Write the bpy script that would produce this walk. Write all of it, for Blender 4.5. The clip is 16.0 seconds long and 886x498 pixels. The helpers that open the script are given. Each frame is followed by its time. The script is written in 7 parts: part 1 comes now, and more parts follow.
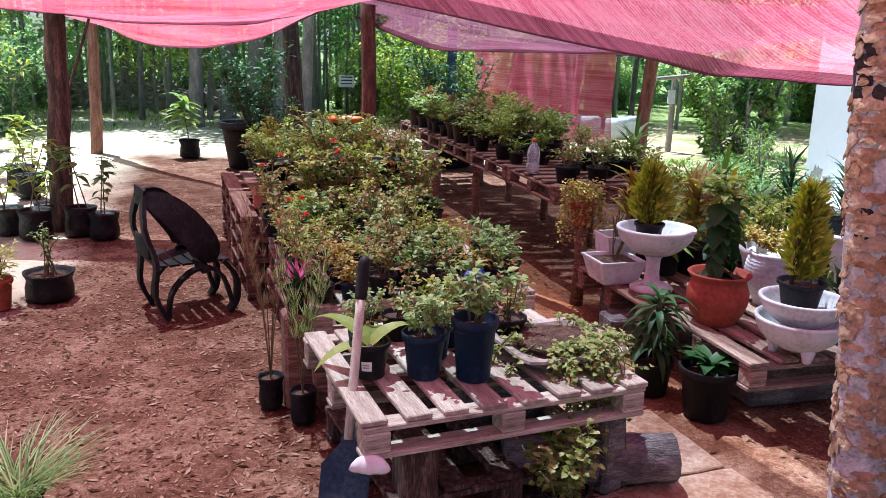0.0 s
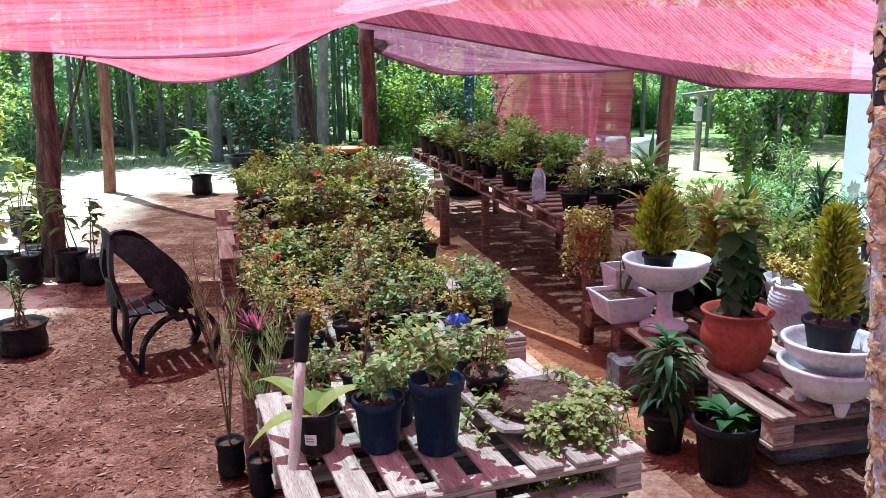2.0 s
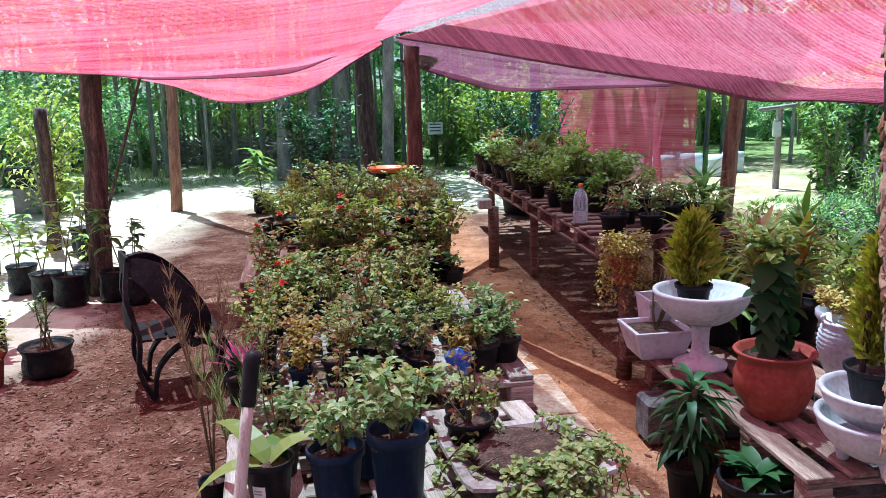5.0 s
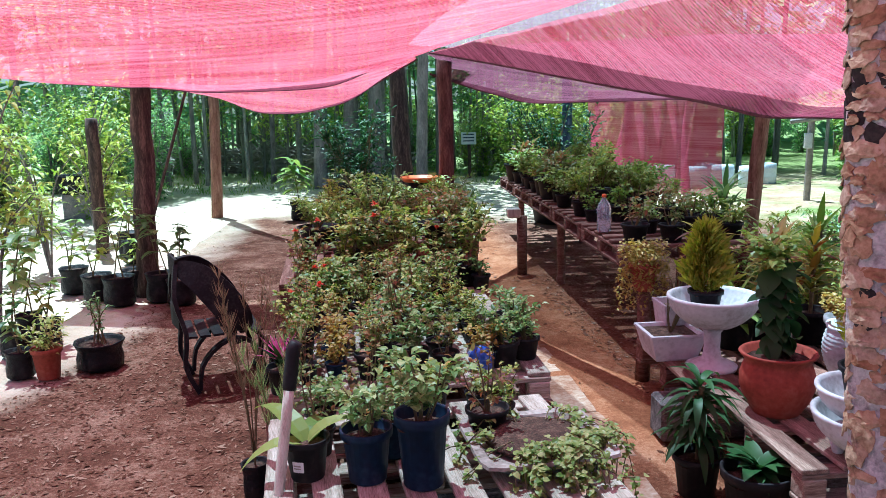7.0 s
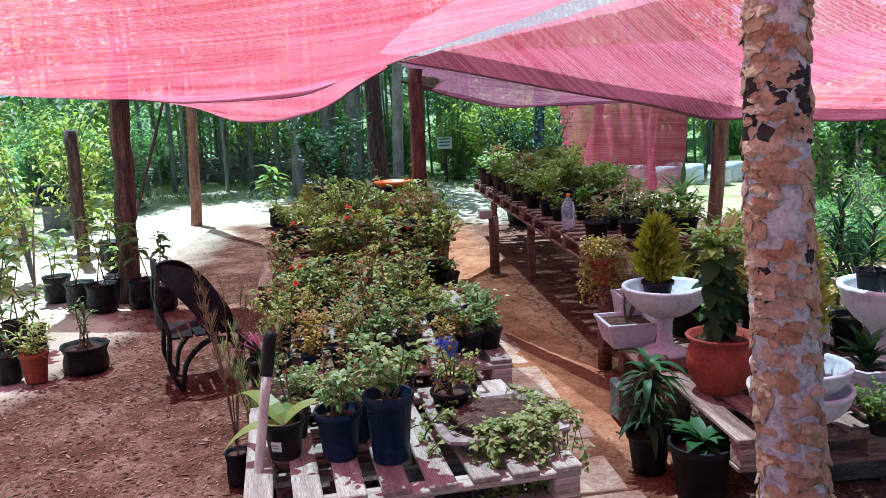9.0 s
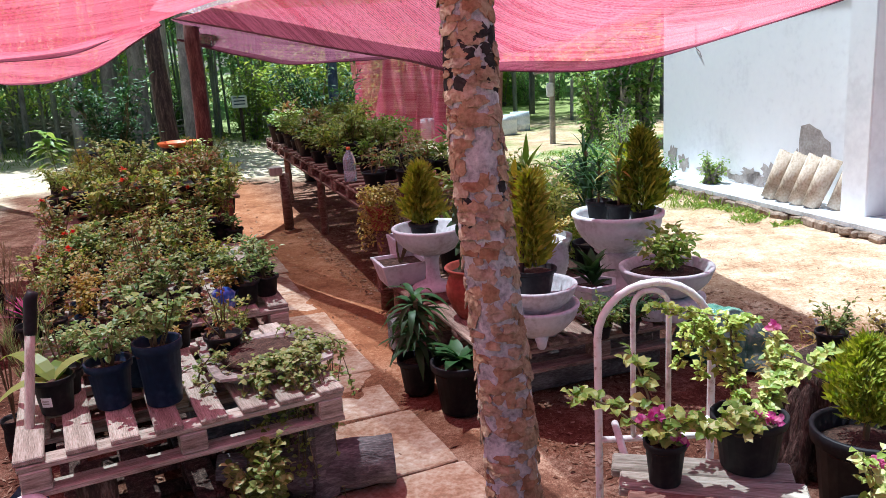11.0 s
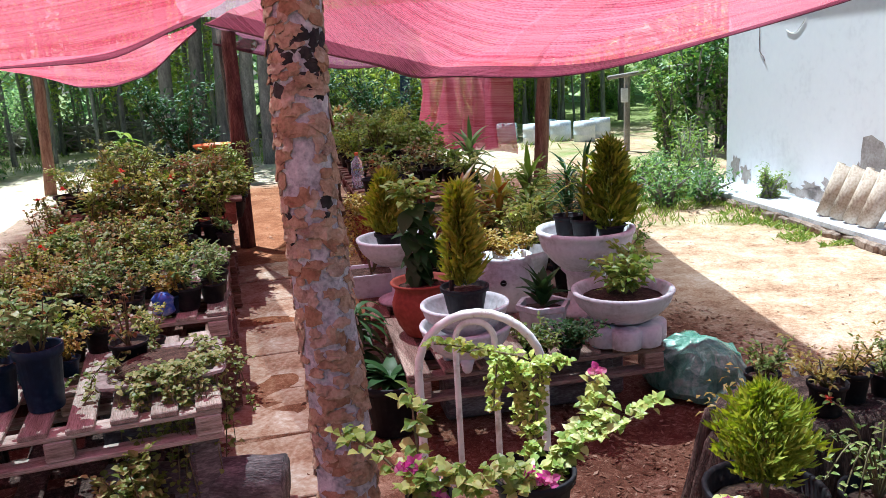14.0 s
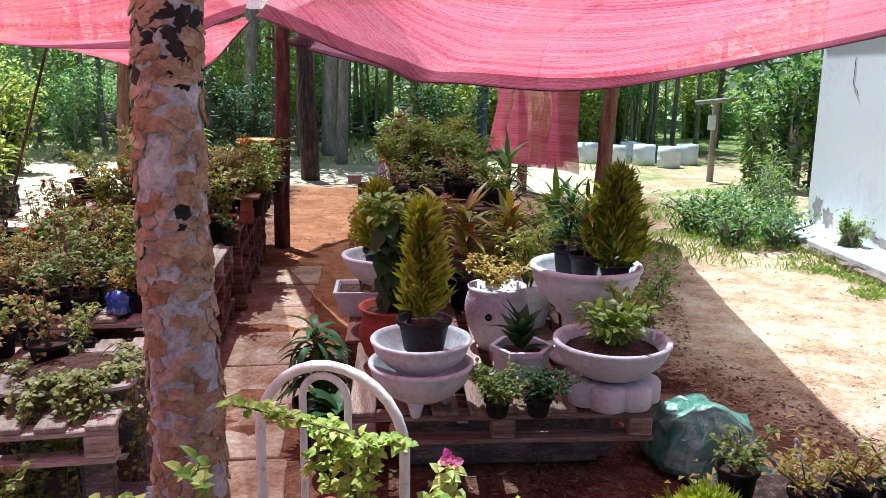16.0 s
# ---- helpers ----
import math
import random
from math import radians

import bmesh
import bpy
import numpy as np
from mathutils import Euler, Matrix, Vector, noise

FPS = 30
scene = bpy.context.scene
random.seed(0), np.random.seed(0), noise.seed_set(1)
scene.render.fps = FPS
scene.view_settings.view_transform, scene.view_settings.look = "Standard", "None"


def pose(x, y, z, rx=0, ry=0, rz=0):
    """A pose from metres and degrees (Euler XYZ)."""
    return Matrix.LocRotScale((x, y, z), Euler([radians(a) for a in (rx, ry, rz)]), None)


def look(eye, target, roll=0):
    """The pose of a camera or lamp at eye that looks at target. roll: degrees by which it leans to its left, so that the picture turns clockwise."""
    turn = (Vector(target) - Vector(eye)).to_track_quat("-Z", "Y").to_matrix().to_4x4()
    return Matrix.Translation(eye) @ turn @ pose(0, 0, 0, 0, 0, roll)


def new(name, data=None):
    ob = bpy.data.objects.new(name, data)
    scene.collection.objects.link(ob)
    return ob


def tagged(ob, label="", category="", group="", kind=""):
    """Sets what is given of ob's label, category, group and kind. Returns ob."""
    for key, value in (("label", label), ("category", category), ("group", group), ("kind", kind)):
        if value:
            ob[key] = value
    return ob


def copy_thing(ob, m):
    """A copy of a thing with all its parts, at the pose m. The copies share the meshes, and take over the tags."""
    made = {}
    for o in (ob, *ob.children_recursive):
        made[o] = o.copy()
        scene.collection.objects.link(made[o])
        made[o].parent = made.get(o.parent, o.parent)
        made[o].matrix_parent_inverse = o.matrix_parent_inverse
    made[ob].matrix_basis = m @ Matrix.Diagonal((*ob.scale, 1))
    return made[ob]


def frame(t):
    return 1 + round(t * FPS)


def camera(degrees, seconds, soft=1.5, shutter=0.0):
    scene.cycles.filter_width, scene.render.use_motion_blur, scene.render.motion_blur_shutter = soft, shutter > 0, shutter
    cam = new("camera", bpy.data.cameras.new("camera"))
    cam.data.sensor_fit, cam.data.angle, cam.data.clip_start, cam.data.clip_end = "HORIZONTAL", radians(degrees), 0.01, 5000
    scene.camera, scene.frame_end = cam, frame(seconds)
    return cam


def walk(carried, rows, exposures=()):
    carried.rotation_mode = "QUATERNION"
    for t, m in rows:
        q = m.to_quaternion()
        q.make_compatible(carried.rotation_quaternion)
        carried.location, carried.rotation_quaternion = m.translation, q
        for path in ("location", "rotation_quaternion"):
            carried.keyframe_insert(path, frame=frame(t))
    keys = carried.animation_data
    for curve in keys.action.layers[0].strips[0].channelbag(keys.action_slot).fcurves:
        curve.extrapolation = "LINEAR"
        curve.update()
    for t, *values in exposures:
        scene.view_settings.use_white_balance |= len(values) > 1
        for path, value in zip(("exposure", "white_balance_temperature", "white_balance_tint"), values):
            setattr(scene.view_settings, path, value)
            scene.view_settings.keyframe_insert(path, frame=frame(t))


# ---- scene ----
cam = camera(57.6, 16.0, 0.7)

PATH = [
    (0, (0.134, -0.088, 1.802), (0.059, 1.853, 1.324), 1.4),
    (0.5, (0.21, 0.007, 1.806), (0.281, 1.957, 1.369), 1.2),
    (1, (0.222, 0.212, 1.794), (0.204, 2.172, 1.397), 2.4),
    (1.5, (0.261, 0.316, 1.787), (0.213, 2.267, 1.347), 0.3),
    (2, (0.4, 0.393, 1.775), (0.232, 2.342, 1.358), -0.9),
    (2.5, (0.566, 0.473, 1.774), (0.377, 2.42, 1.357), 1.3),
    (3, (0.623, 0.495, 1.785), (0.323, 2.431, 1.384), -0.7),
    (3.5, (0.637, 0.56, 1.776), (0.341, 2.496, 1.368), -1.0),
    (4, (0.615, 0.69, 1.772), (0.275, 2.62, 1.374), -0.8),
    (4.2, (0.621, 0.738, 1.76), (0.275, 2.67, 1.375), -1.5),
    (6.3, (0.914, 0.621, 1.771), (0.474, 2.538, 1.41), -0.6),
    (6.5, (0.886, 0.577, 1.782), (0.428, 2.491, 1.428), -0.7),
    (7, (0.831, 0.458, 1.793), (0.376, 2.374, 1.446), -1.5),
    (7.5, (0.813, 0.371, 1.796), (0.431, 2.305, 1.459), -1.2),
    (8, (0.817, 0.305, 1.809), (0.423, 2.232, 1.445), -2.9),
    (8.2, (0.842, 0.291, 1.813), (0.423, 2.219, 1.484), -2.6),
    (10.3, (1.112, 0.026, 1.783), (0.854, 1.964, 1.362), -0.2),
    (10.5, (1.132, 0.004, 1.785), (0.95, 1.944, 1.334), 0.0),
    (10.6, (1.147, -0.01, 1.787), (0.981, 1.927, 1.318), 0.2),
    (11, (1.231, -0.076, 1.795), (1.271, 1.868, 1.331), -3.5),
    (11.5, (1.393, -0.152, 1.783), (1.424, 1.792, 1.313), -0.2),
    (12, (1.529, -0.172, 1.777), (1.614, 1.768, 1.298), 0.8),
    (12.5, (1.587, -0.141, 1.773), (1.576, 1.808, 1.326), -1.1),
    (13, (1.713, 0.033, 1.764), (1.646, 1.979, 1.309), -2.1),
    (13.5, (1.878, 0.142, 1.743), (1.911, 2.079, 1.248), -3.7),
    (14, (2.102, 0.159, 1.748), (1.869, 2.097, 1.309), -3.4),
    (14.5, (2.244, 0.227, 1.736), (2.025, 2.165, 1.293), -2.9),
    (15, (2.366, 0.442, 1.719), (2.127, 2.361, 1.21), -2.2),
    (15.5, (2.436, 0.612, 1.707), (2.136, 2.528, 1.22), -2.2),
    (16, (2.578, 0.697, 1.704), (2.121, 2.6, 1.297), 0.6),
]
walk(cam, [(t, look(eye, target, roll)) for t, eye, target, roll in PATH], [(0.0, 1.22, 5100, -1), (0.5, 1.34, 4800, -8), (1.0, 1.4, 4800, -8), (2.5, 1.38, 4780, -9), (4.0, 1.28, 4720, -7), (6.4, 1.1, 4600, -12), (8.2, 1.1, 4600, -12), (10.5, 1.0, 4850, -5), (11.0, 0.93, 5350, 0), (16.0, 0.93, 5350, 0)])

# ---- sky and sun ----
SUN_DIR = Vector((-0.22, 0.26, 1.0)).normalized()   # towards the sun
world = bpy.data.worlds.new("sky")
world.use_nodes = True
scene.world = world
wn = world.node_tree.nodes
sky = wn.new("ShaderNodeTexSky")
sky.sky_type = "NISHITA"
sky.sun_disc = False
sky.sun_elevation = math.asin(SUN_DIR.z)
sky.sun_rotation = math.atan2(SUN_DIR.x, SUN_DIR.y)
world.node_tree.links.new(sky.outputs[0], wn["Background"].inputs[0])
wn["Background"].inputs[1].default_value = 0.048
sun = new("sun", bpy.data.lights.new("sun", "SUN"))
sun.data.energy = 5.0
sun.data.angle = radians(0.55)
sun.data.color = (1.0, 0.96, 0.92)
sun.matrix_world = look(SUN_DIR * 60, (0, 0, 0))


# ---- materials ----
def nodes_of(m):
    m.use_nodes = True
    return m.node_tree.nodes, m.node_tree.links, m.node_tree.nodes["Principled BSDF"]


def ramp(nt, stops):
    r = nt.nodes.new("ShaderNodeValToRGB")
    while len(r.color_ramp.elements) < len(stops):
        r.color_ramp.elements.new(0.5)
    for e, (p, c) in zip(r.color_ramp.elements, stops):
        e.position, e.color = p, (*c, 1)
    return r


def mottled(name, colors, scale=8.0, rough=0.8, bump=0.3, fine=60.0, stretch=(1, 1, 1), metal=0.0, coords="Object", dist=0.01, spec=0.3, vary=0.0):
    """Two scales of noise between colours, with a fine relief."""
    m = bpy.data.materials.new(name)
    n, l, b = nodes_of(m)
    tc = n.new("ShaderNodeTexCoord")
    mp = n.new("ShaderNodeMapping")
    mp.inputs["Scale"].default_value = stretch
    l.new(tc.outputs[coords], mp.inputs[0])
    t1 = n.new("ShaderNodeTexNoise")
    t1.inputs["Scale"].default_value = scale
    t1.inputs["Detail"].default_value = 6
    t1.inputs["Roughness"].default_value = 0.65
    t2 = n.new("ShaderNodeTexNoise")
    t2.inputs["Scale"].default_value = fine
    t2.inputs["Detail"].default_value = 4
    for t in (t1, t2):
        l.new(mp.outputs[0], t.inputs[0])
    mx = n.new("ShaderNodeMath")
    mx.operation = "MULTIPLY_ADD"
    mx.inputs[1].default_value = 0.35
    l.new(t2.outputs[0], mx.inputs[0])
    ad = n.new("ShaderNodeMath")
    ad.operation = "MULTIPLY"
    ad.inputs[1].default_value = 0.65
    l.new(t1.outputs[0], ad.inputs[0])
    l.new(ad.outputs[0], mx.inputs[2])
    k = len(colors) - 1
    r = ramp(m.node_tree, [(0.33 + 0.34 * i / max(k, 1), c) for i, c in enumerate(colors)])
    l.new(mx.outputs[0], r.inputs[0])
    out = r.outputs[0]
    if vary:
        oi = n.new("ShaderNodeObjectInfo")
        hs = n.new("ShaderNodeHueSaturation")
        mr = n.new("ShaderNodeMapRange")
        mr.inputs[3].default_value, mr.inputs[4].default_value = 1 - vary, 1 + vary
        l.new(oi.outputs["Random"], mr.inputs[0])
        l.new(mr.outputs[0], hs.inputs["Value"])
        l.new(out, hs.inputs["Color"])
        out = hs.outputs[0]
    l.new(out, b.inputs["Base Color"])
    b.inputs["Roughness"].default_value = rough
    b.inputs["Metallic"].default_value = metal
    b.inputs["Specular IOR Level"].default_value = spec
    bp = n.new("ShaderNodeBump")
    bp.inputs["Strength"].default_value = bump
    bp.inputs["Distance"].default_value = dist
    l.new(mx.outputs[0], bp.inputs["Height"])
    l.new(bp.outputs[0], b.inputs["Normal"])
    return m


def leafy(name, colors, rough=0.42, through_light=0.32, spec=0.32):
    """Leaves: each leaf its own tint, light comes through the blade."""
    m = bpy.data.materials.new(name)
    n, l, b = nodes_of(m)
    geo = n.new("ShaderNodeNewGeometry")
    oi = n.new("ShaderNodeObjectInfo")
    ad = n.new("ShaderNodeMath")
    ad.operation = "MULTIPLY_ADD"
    ad.inputs[1].default_value = 0.3
    l.new(oi.outputs["Random"], ad.inputs[0])
    mu = n.new("ShaderNodeMath")
    mu.operation = "MULTIPLY"
    mu.inputs[1].default_value = 0.7
    l.new(geo.outputs["Random Per Island"], mu.inputs[0])
    l.new(mu.outputs[0], ad.inputs[2])
    r = ramp(m.node_tree, [(i / max(len(colors) - 1, 1), c) for i, c in enumerate(colors)])
    l.new(ad.outputs[0], r.inputs[0])
    l.new(r.outputs[0], b.inputs["Base Color"])
    b.inputs["Roughness"].default_value = rough
    b.inputs["Specular IOR Level"].default_value = spec
    tr = n.new("ShaderNodeBsdfTranslucent")
    hs = n.new("ShaderNodeHueSaturation")
    hs.inputs["Hue"].default_value = 0.485
    hs.inputs["Saturation"].default_value = 1.15
    hs.inputs["Value"].default_value = 1.5
    l.new(r.outputs[0], hs.inputs["Color"])
    l.new(hs.outputs[0], tr.inputs[0])
    mix = n.new("ShaderNodeMixShader")
    mix.inputs[0].default_value = through_light
    l.new(b.outputs[0], mix.inputs[1])
    l.new(tr.outputs[0], mix.inputs[2])
    l.new(mix.outputs[0], n["Material Output"].inputs[0])
    return m


def net_material(name, deep, pale, cover):
    """Knitted shade net: part open, part red thread that light comes through, with a fine weave and uneven bands."""
    m = bpy.data.materials.new(name)
    n, l, b = nodes_of(m)
    tc = n.new("ShaderNodeTexCoord")
    big = n.new("ShaderNodeTexNoise")
    big.inputs["Scale"].default_value = 1.4
    big.inputs["Detail"].default_value = 3
    fine = n.new("ShaderNodeTexNoise")
    fine.inputs["Scale"].default_value = 240
    fine.inputs["Detail"].default_value = 3
    mp = n.new("ShaderNodeMapping")
    mp.inputs["Scale"].default_value = (0.35, 1.0, 1.0)
    l.new(tc.outputs["UV"], mp.inputs[0])
    l.new(mp.outputs[0], fine.inputs[0])
    l.new(tc.outputs["UV"], big.inputs[0])
    band = n.new("ShaderNodeTexNoise")
    bm_ = n.new("ShaderNodeMapping")
    bm_.inputs["Scale"].default_value = (0.25, 9.0, 1.0)
    l.new(tc.outputs["UV"], bm_.inputs[0])
    l.new(bm_.outputs[0], band.inputs[0])
    band.inputs["Scale"].default_value = 2.0
    band.inputs["Detail"].default_value = 4
    mixn = n.new("ShaderNodeMix")
    mixn.inputs[0].default_value = 0.55
    l.new(big.outputs[0], mixn.inputs[2])
    l.new(band.outputs[0], mixn.inputs[3])
    r = ramp(m.node_tree, [(0.36, deep), (0.62, pale)])
    grainy = n.new("ShaderNodeMath")
    grainy.operation = "MULTIPLY_ADD"
    grainy.inputs[1].default_value = 0.55
    shift = n.new("ShaderNodeMath")
    shift.operation = "SUBTRACT"
    shift.inputs[1].default_value = 0.275
    l.new(fine.outputs[0], grainy.inputs[0])
    l.new(mixn.outputs[0], shift.inputs[0])
    l.new(shift.outputs[0], grainy.inputs[2])
    rib = n.new("ShaderNodeTexWave")
    rib.bands_direction = "Y"
    rib.inputs["Scale"].default_value = 13
    rib.inputs["Distortion"].default_value = 3.0
    rib.inputs["Detail"].default_value = 3
    rib.inputs["Detail Scale"].default_value = 2.5
    l.new(tc.outputs["UV"], rib.inputs[0])
    ribbed = n.new("ShaderNodeMath")
    ribbed.operation = "MULTIPLY_ADD"
    ribbed.inputs[1].default_value = 0.16
    l.new(rib.outputs["Fac"], ribbed.inputs[0])
    lower = n.new("ShaderNodeMath")
    lower.operation = "SUBTRACT"
    lower.inputs[1].default_value = 0.08
    l.new(grainy.outputs[0], lower.inputs[0])
    l.new(lower.outputs[0], ribbed.inputs[2])
    l.new(ribbed.outputs[0], r.inputs[0])
    l.new(r.outputs[0], b.inputs["Base Color"])
    b.inputs["Roughness"].default_value = 0.7
    tr = n.new("ShaderNodeBsdfTranslucent")
    l.new(r.outputs[0], tr.inputs[0])
    mix = n.new("ShaderNodeMixShader")
    mix.inputs[0].default_value = 0.85
    l.new(b.outputs[0], mix.inputs[1])
    l.new(tr.outputs[0], mix.inputs[2])
    op = n.new("ShaderNodeBsdfTransparent")
    op.inputs[0].default_value = (1, 0.98, 0.98, 1)
    mr = n.new("ShaderNodeMapRange")
    mr.inputs[1].default_value, mr.inputs[2].default_value = 0.35, 0.65
    mr.inputs[3].default_value, mr.inputs[4].default_value = cover - 0.12, min(cover + 0.12, 1.0)
    knit = n.new("ShaderNodeTexWave")
    knit.bands_direction = "Y"
    knit.inputs["Scale"].default_value = 11
    knit.inputs["Distortion"].default_value = 2.5
    knit.inputs["Detail"].default_value = 2
    l.new(tc.outputs["UV"], knit.inputs[0])
    kn = n.new("ShaderNodeMath")
    kn.operation = "MULTIPLY_ADD"
    kn.inputs[1].default_value = 0.16
    l.new(knit.outputs["Fac"], kn.inputs[0])
    l.new(fine.outputs[0], kn.inputs[2])
    mr.inputs[2].default_value = 0.8
    l.new(kn.outputs[0], mr.inputs[0])
    mix2 = n.new("ShaderNodeMixShader")
    l.new(mr.outputs[0], mix2.inputs[0])
    l.new(op.outputs[0], mix2.inputs[1])
    l.new(mix.outputs[0], mix2.inputs[2])
    l.new(mix2.outputs[0], n["Material Output"].inputs[0])
    return m


def ground_material():
    m = bpy.data.materials.new("ground_soil")
    n, l, b = nodes_of(m)
    tc = n.new("ShaderNodeTexCoord")
    sep = n.new("ShaderNodeSeparateXYZ")
    l.new(tc.outputs["Object"], sep.inputs[0])

    def noise_at(scale, detail=5, rough=0.6):
        t = n.new("ShaderNodeTexNoise")
        t.inputs["Scale"].default_value = scale
        t.inputs["Detail"].default_value = detail
        t.inputs["Roughness"].default_value = rough
        l.new(tc.outputs["Object"], t.inputs[0])
        return t

    def calc(op, a, bb=None, c=None):
        x = n.new("ShaderNodeMath")
        x.operation = op
        for i, v in enumerate((a, bb, c)):
            if v is None:
                continue
            if isinstance(v, (int, float)):
                x.inputs[i].default_value = v
            else:
                l.new(v, x.inputs[i])
        return x.outputs[0]

    def step(v, lo, hi):
        x = n.new("ShaderNodeMapRange")
        x.inputs[1].default_value, x.inputs[2].default_value = lo, hi
        l.new(v, x.inputs[0])
        return x.outputs[0]

    def mixc(f, a, c):
        x = n.new("ShaderNodeMix")
        x.data_type = "RGBA"
        l.new(f, x.inputs[0])
        l.new(a, x.inputs[6])
        l.new(c, x.inputs[7])
        return x.outputs[2]

    n1, n2, n3, n4 = noise_at(0.9), noise_at(7), noise_at(45, 6, 0.7), noise_at(170, 3)
    fine = calc("MULTIPLY_ADD", n3.outputs[0], 0.55, calc("MULTIPLY", n4.outputs[0], 0.45))
    n5 = noise_at(1.9, 8, 0.7)
    both = calc("MULTIPLY_ADD", fine, 0.50, calc("MULTIPLY_ADD", n5.outputs[0], 0.34, calc("MULTIPLY", n2.outputs[0], 0.16)))
    # Mulch-brown soil; the dark red also carries the shade below the nets.
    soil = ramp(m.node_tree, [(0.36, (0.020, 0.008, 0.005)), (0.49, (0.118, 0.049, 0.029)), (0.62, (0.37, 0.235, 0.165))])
    sand = ramp(m.node_tree, [(0.36, (0.44, 0.31, 0.20)), (0.5, (0.64, 0.52, 0.38)), (0.64, (0.76, 0.70, 0.60))])
    sandr = ramp(m.node_tree, [(0.40, (0.15, 0.075, 0.042)), (0.45, (0.33, 0.20, 0.12)), (0.51, (0.47, 0.34, 0.22)), (0.58, (0.62, 0.52, 0.40))])
    grass = ramp(m.node_tree, [(0.36, (0.08, 0.13, 0.03)), (0.5, (0.17, 0.24, 0.06)), (0.64, (0.36, 0.36, 0.16))])
    clay = ramp(m.node_tree, [(0.36, (0.085, 0.027, 0.011)), (0.5, (0.26, 0.105, 0.048)), (0.64, (0.46, 0.26, 0.15))])
    for r in (soil, sand, sandr, grass, clay):
        l.new(both, r.inputs[0])
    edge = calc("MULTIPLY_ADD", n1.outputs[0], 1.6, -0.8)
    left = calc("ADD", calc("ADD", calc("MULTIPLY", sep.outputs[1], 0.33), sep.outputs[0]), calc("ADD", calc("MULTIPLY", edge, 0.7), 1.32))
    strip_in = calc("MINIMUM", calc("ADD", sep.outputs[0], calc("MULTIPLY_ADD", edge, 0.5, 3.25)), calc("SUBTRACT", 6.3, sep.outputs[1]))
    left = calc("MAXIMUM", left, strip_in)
    # Right soil limit traces the net's shadow line, so shade is coloured in.
    shadow_edge = calc("SUBTRACT", 6.85, calc("MULTIPLY_ADD", sep.outputs[1], 0.62, sep.outputs[0]))
    right = calc("ADD", calc("MAXIMUM", shadow_edge, calc("SUBTRACT", 3.0, sep.outputs[0])), calc("MULTIPLY", edge, 0.4))
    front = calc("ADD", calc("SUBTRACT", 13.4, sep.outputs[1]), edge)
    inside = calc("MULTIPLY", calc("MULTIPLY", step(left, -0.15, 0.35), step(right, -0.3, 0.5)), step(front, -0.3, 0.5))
    # bare clay along the aisle between the tables
    aisle = calc("ADD", calc("MULTIPLY", sep.outputs[1], 0.36), sep.outputs[0])
    on_aisle = calc("MULTIPLY", step(aisle, 1.75, 2.0), step(calc("MULTIPLY", aisle, -1), -3.4, -2.9))
    on_aisle = calc("MULTIPLY", on_aisle, step(calc("ADD", sep.outputs[1], edge), 3.2, 5.2))
    bare = mixc(on_aisle, soil.outputs[0], clay.outputs[0])
    far = calc("MULTIPLY", step(sep.outputs[1], 9.0, 14.0), step(n2.outputs[0], 0.52, 0.68))
    side = calc("MULTIPLY", step(sep.outputs[1], 8.0, 9.5), step(calc("ADD", sep.outputs[0], edge), 2.0, 3.2))
    green = calc("MAXIMUM", calc("MULTIPLY", far, 0.8), calc("MULTIPLY", side, step(n1.outputs[0], 0.47, 0.66)))
    woods = step(sep.outputs[1], 19.5, 23.0)
    dry = mixc(step(calc("ADD", sep.outputs[0], edge), 0.5, 2.5), sand.outputs[0], sandr.outputs[0])
    outer = mixc(calc("MAXIMUM", green, calc("MULTIPLY", woods, 0.85)), dry, grass.outputs[0])
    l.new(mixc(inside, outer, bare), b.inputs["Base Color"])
    b.inputs["Roughness"].default_value = 0.95
    b.inputs["Specular IOR Level"].default_value = 0.15
    bp = n.new("ShaderNodeBump")
    bp.inputs["Strength"].default_value = 0.8
    bp.inputs["Distance"].default_value = 0.02
    l.new(both, bp.inputs["Height"])
    l.new(bp.outputs[0], b.inputs["Normal"])
    return m


M_GROUND = ground_material()
M_WOOD = mottled("pallet_wood", [(0.13, 0.105, 0.075), (0.35, 0.31, 0.25), (0.58, 0.55, 0.48)], 5, 0.85, 0.5, 40, (0.6, 9, 9), vary=0.25)
M_WOODMID = mottled("brown_pallet_wood", [(0.09, 0.055, 0.04), (0.25, 0.175, 0.135), (0.46, 0.37, 0.30)], 5, 0.85, 0.5, 40, (0.6, 9, 9), vary=0.3)
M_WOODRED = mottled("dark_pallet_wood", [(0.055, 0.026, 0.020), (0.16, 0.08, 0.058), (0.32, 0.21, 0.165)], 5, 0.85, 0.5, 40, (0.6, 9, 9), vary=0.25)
M_POST = mottled("post_wood", [(0.014, 0.010, 0.009), (0.06, 0.038, 0.031), (0.20, 0.13, 0.10)], 4, 0.9, 0.8, 30, (5, 5, 0.8), vary=0.2)
M_DARKRED = mottled("dark_red_post", [(0.03, 0.010, 0.009), (0.10, 0.035, 0.028), (0.22, 0.10, 0.08)], 4, 0.9, 0.7, 30, (5, 5, 0.8))
M_POSTPALE = mottled("pale_post_wood", [(0.10, 0.045, 0.028), (0.25, 0.13, 0.085), (0.42, 0.26, 0.18)], 4, 0.9, 0.7, 30, (5, 5, 0.7))
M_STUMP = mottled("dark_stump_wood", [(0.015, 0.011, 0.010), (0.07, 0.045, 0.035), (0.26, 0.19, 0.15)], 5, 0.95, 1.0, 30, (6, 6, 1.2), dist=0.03)
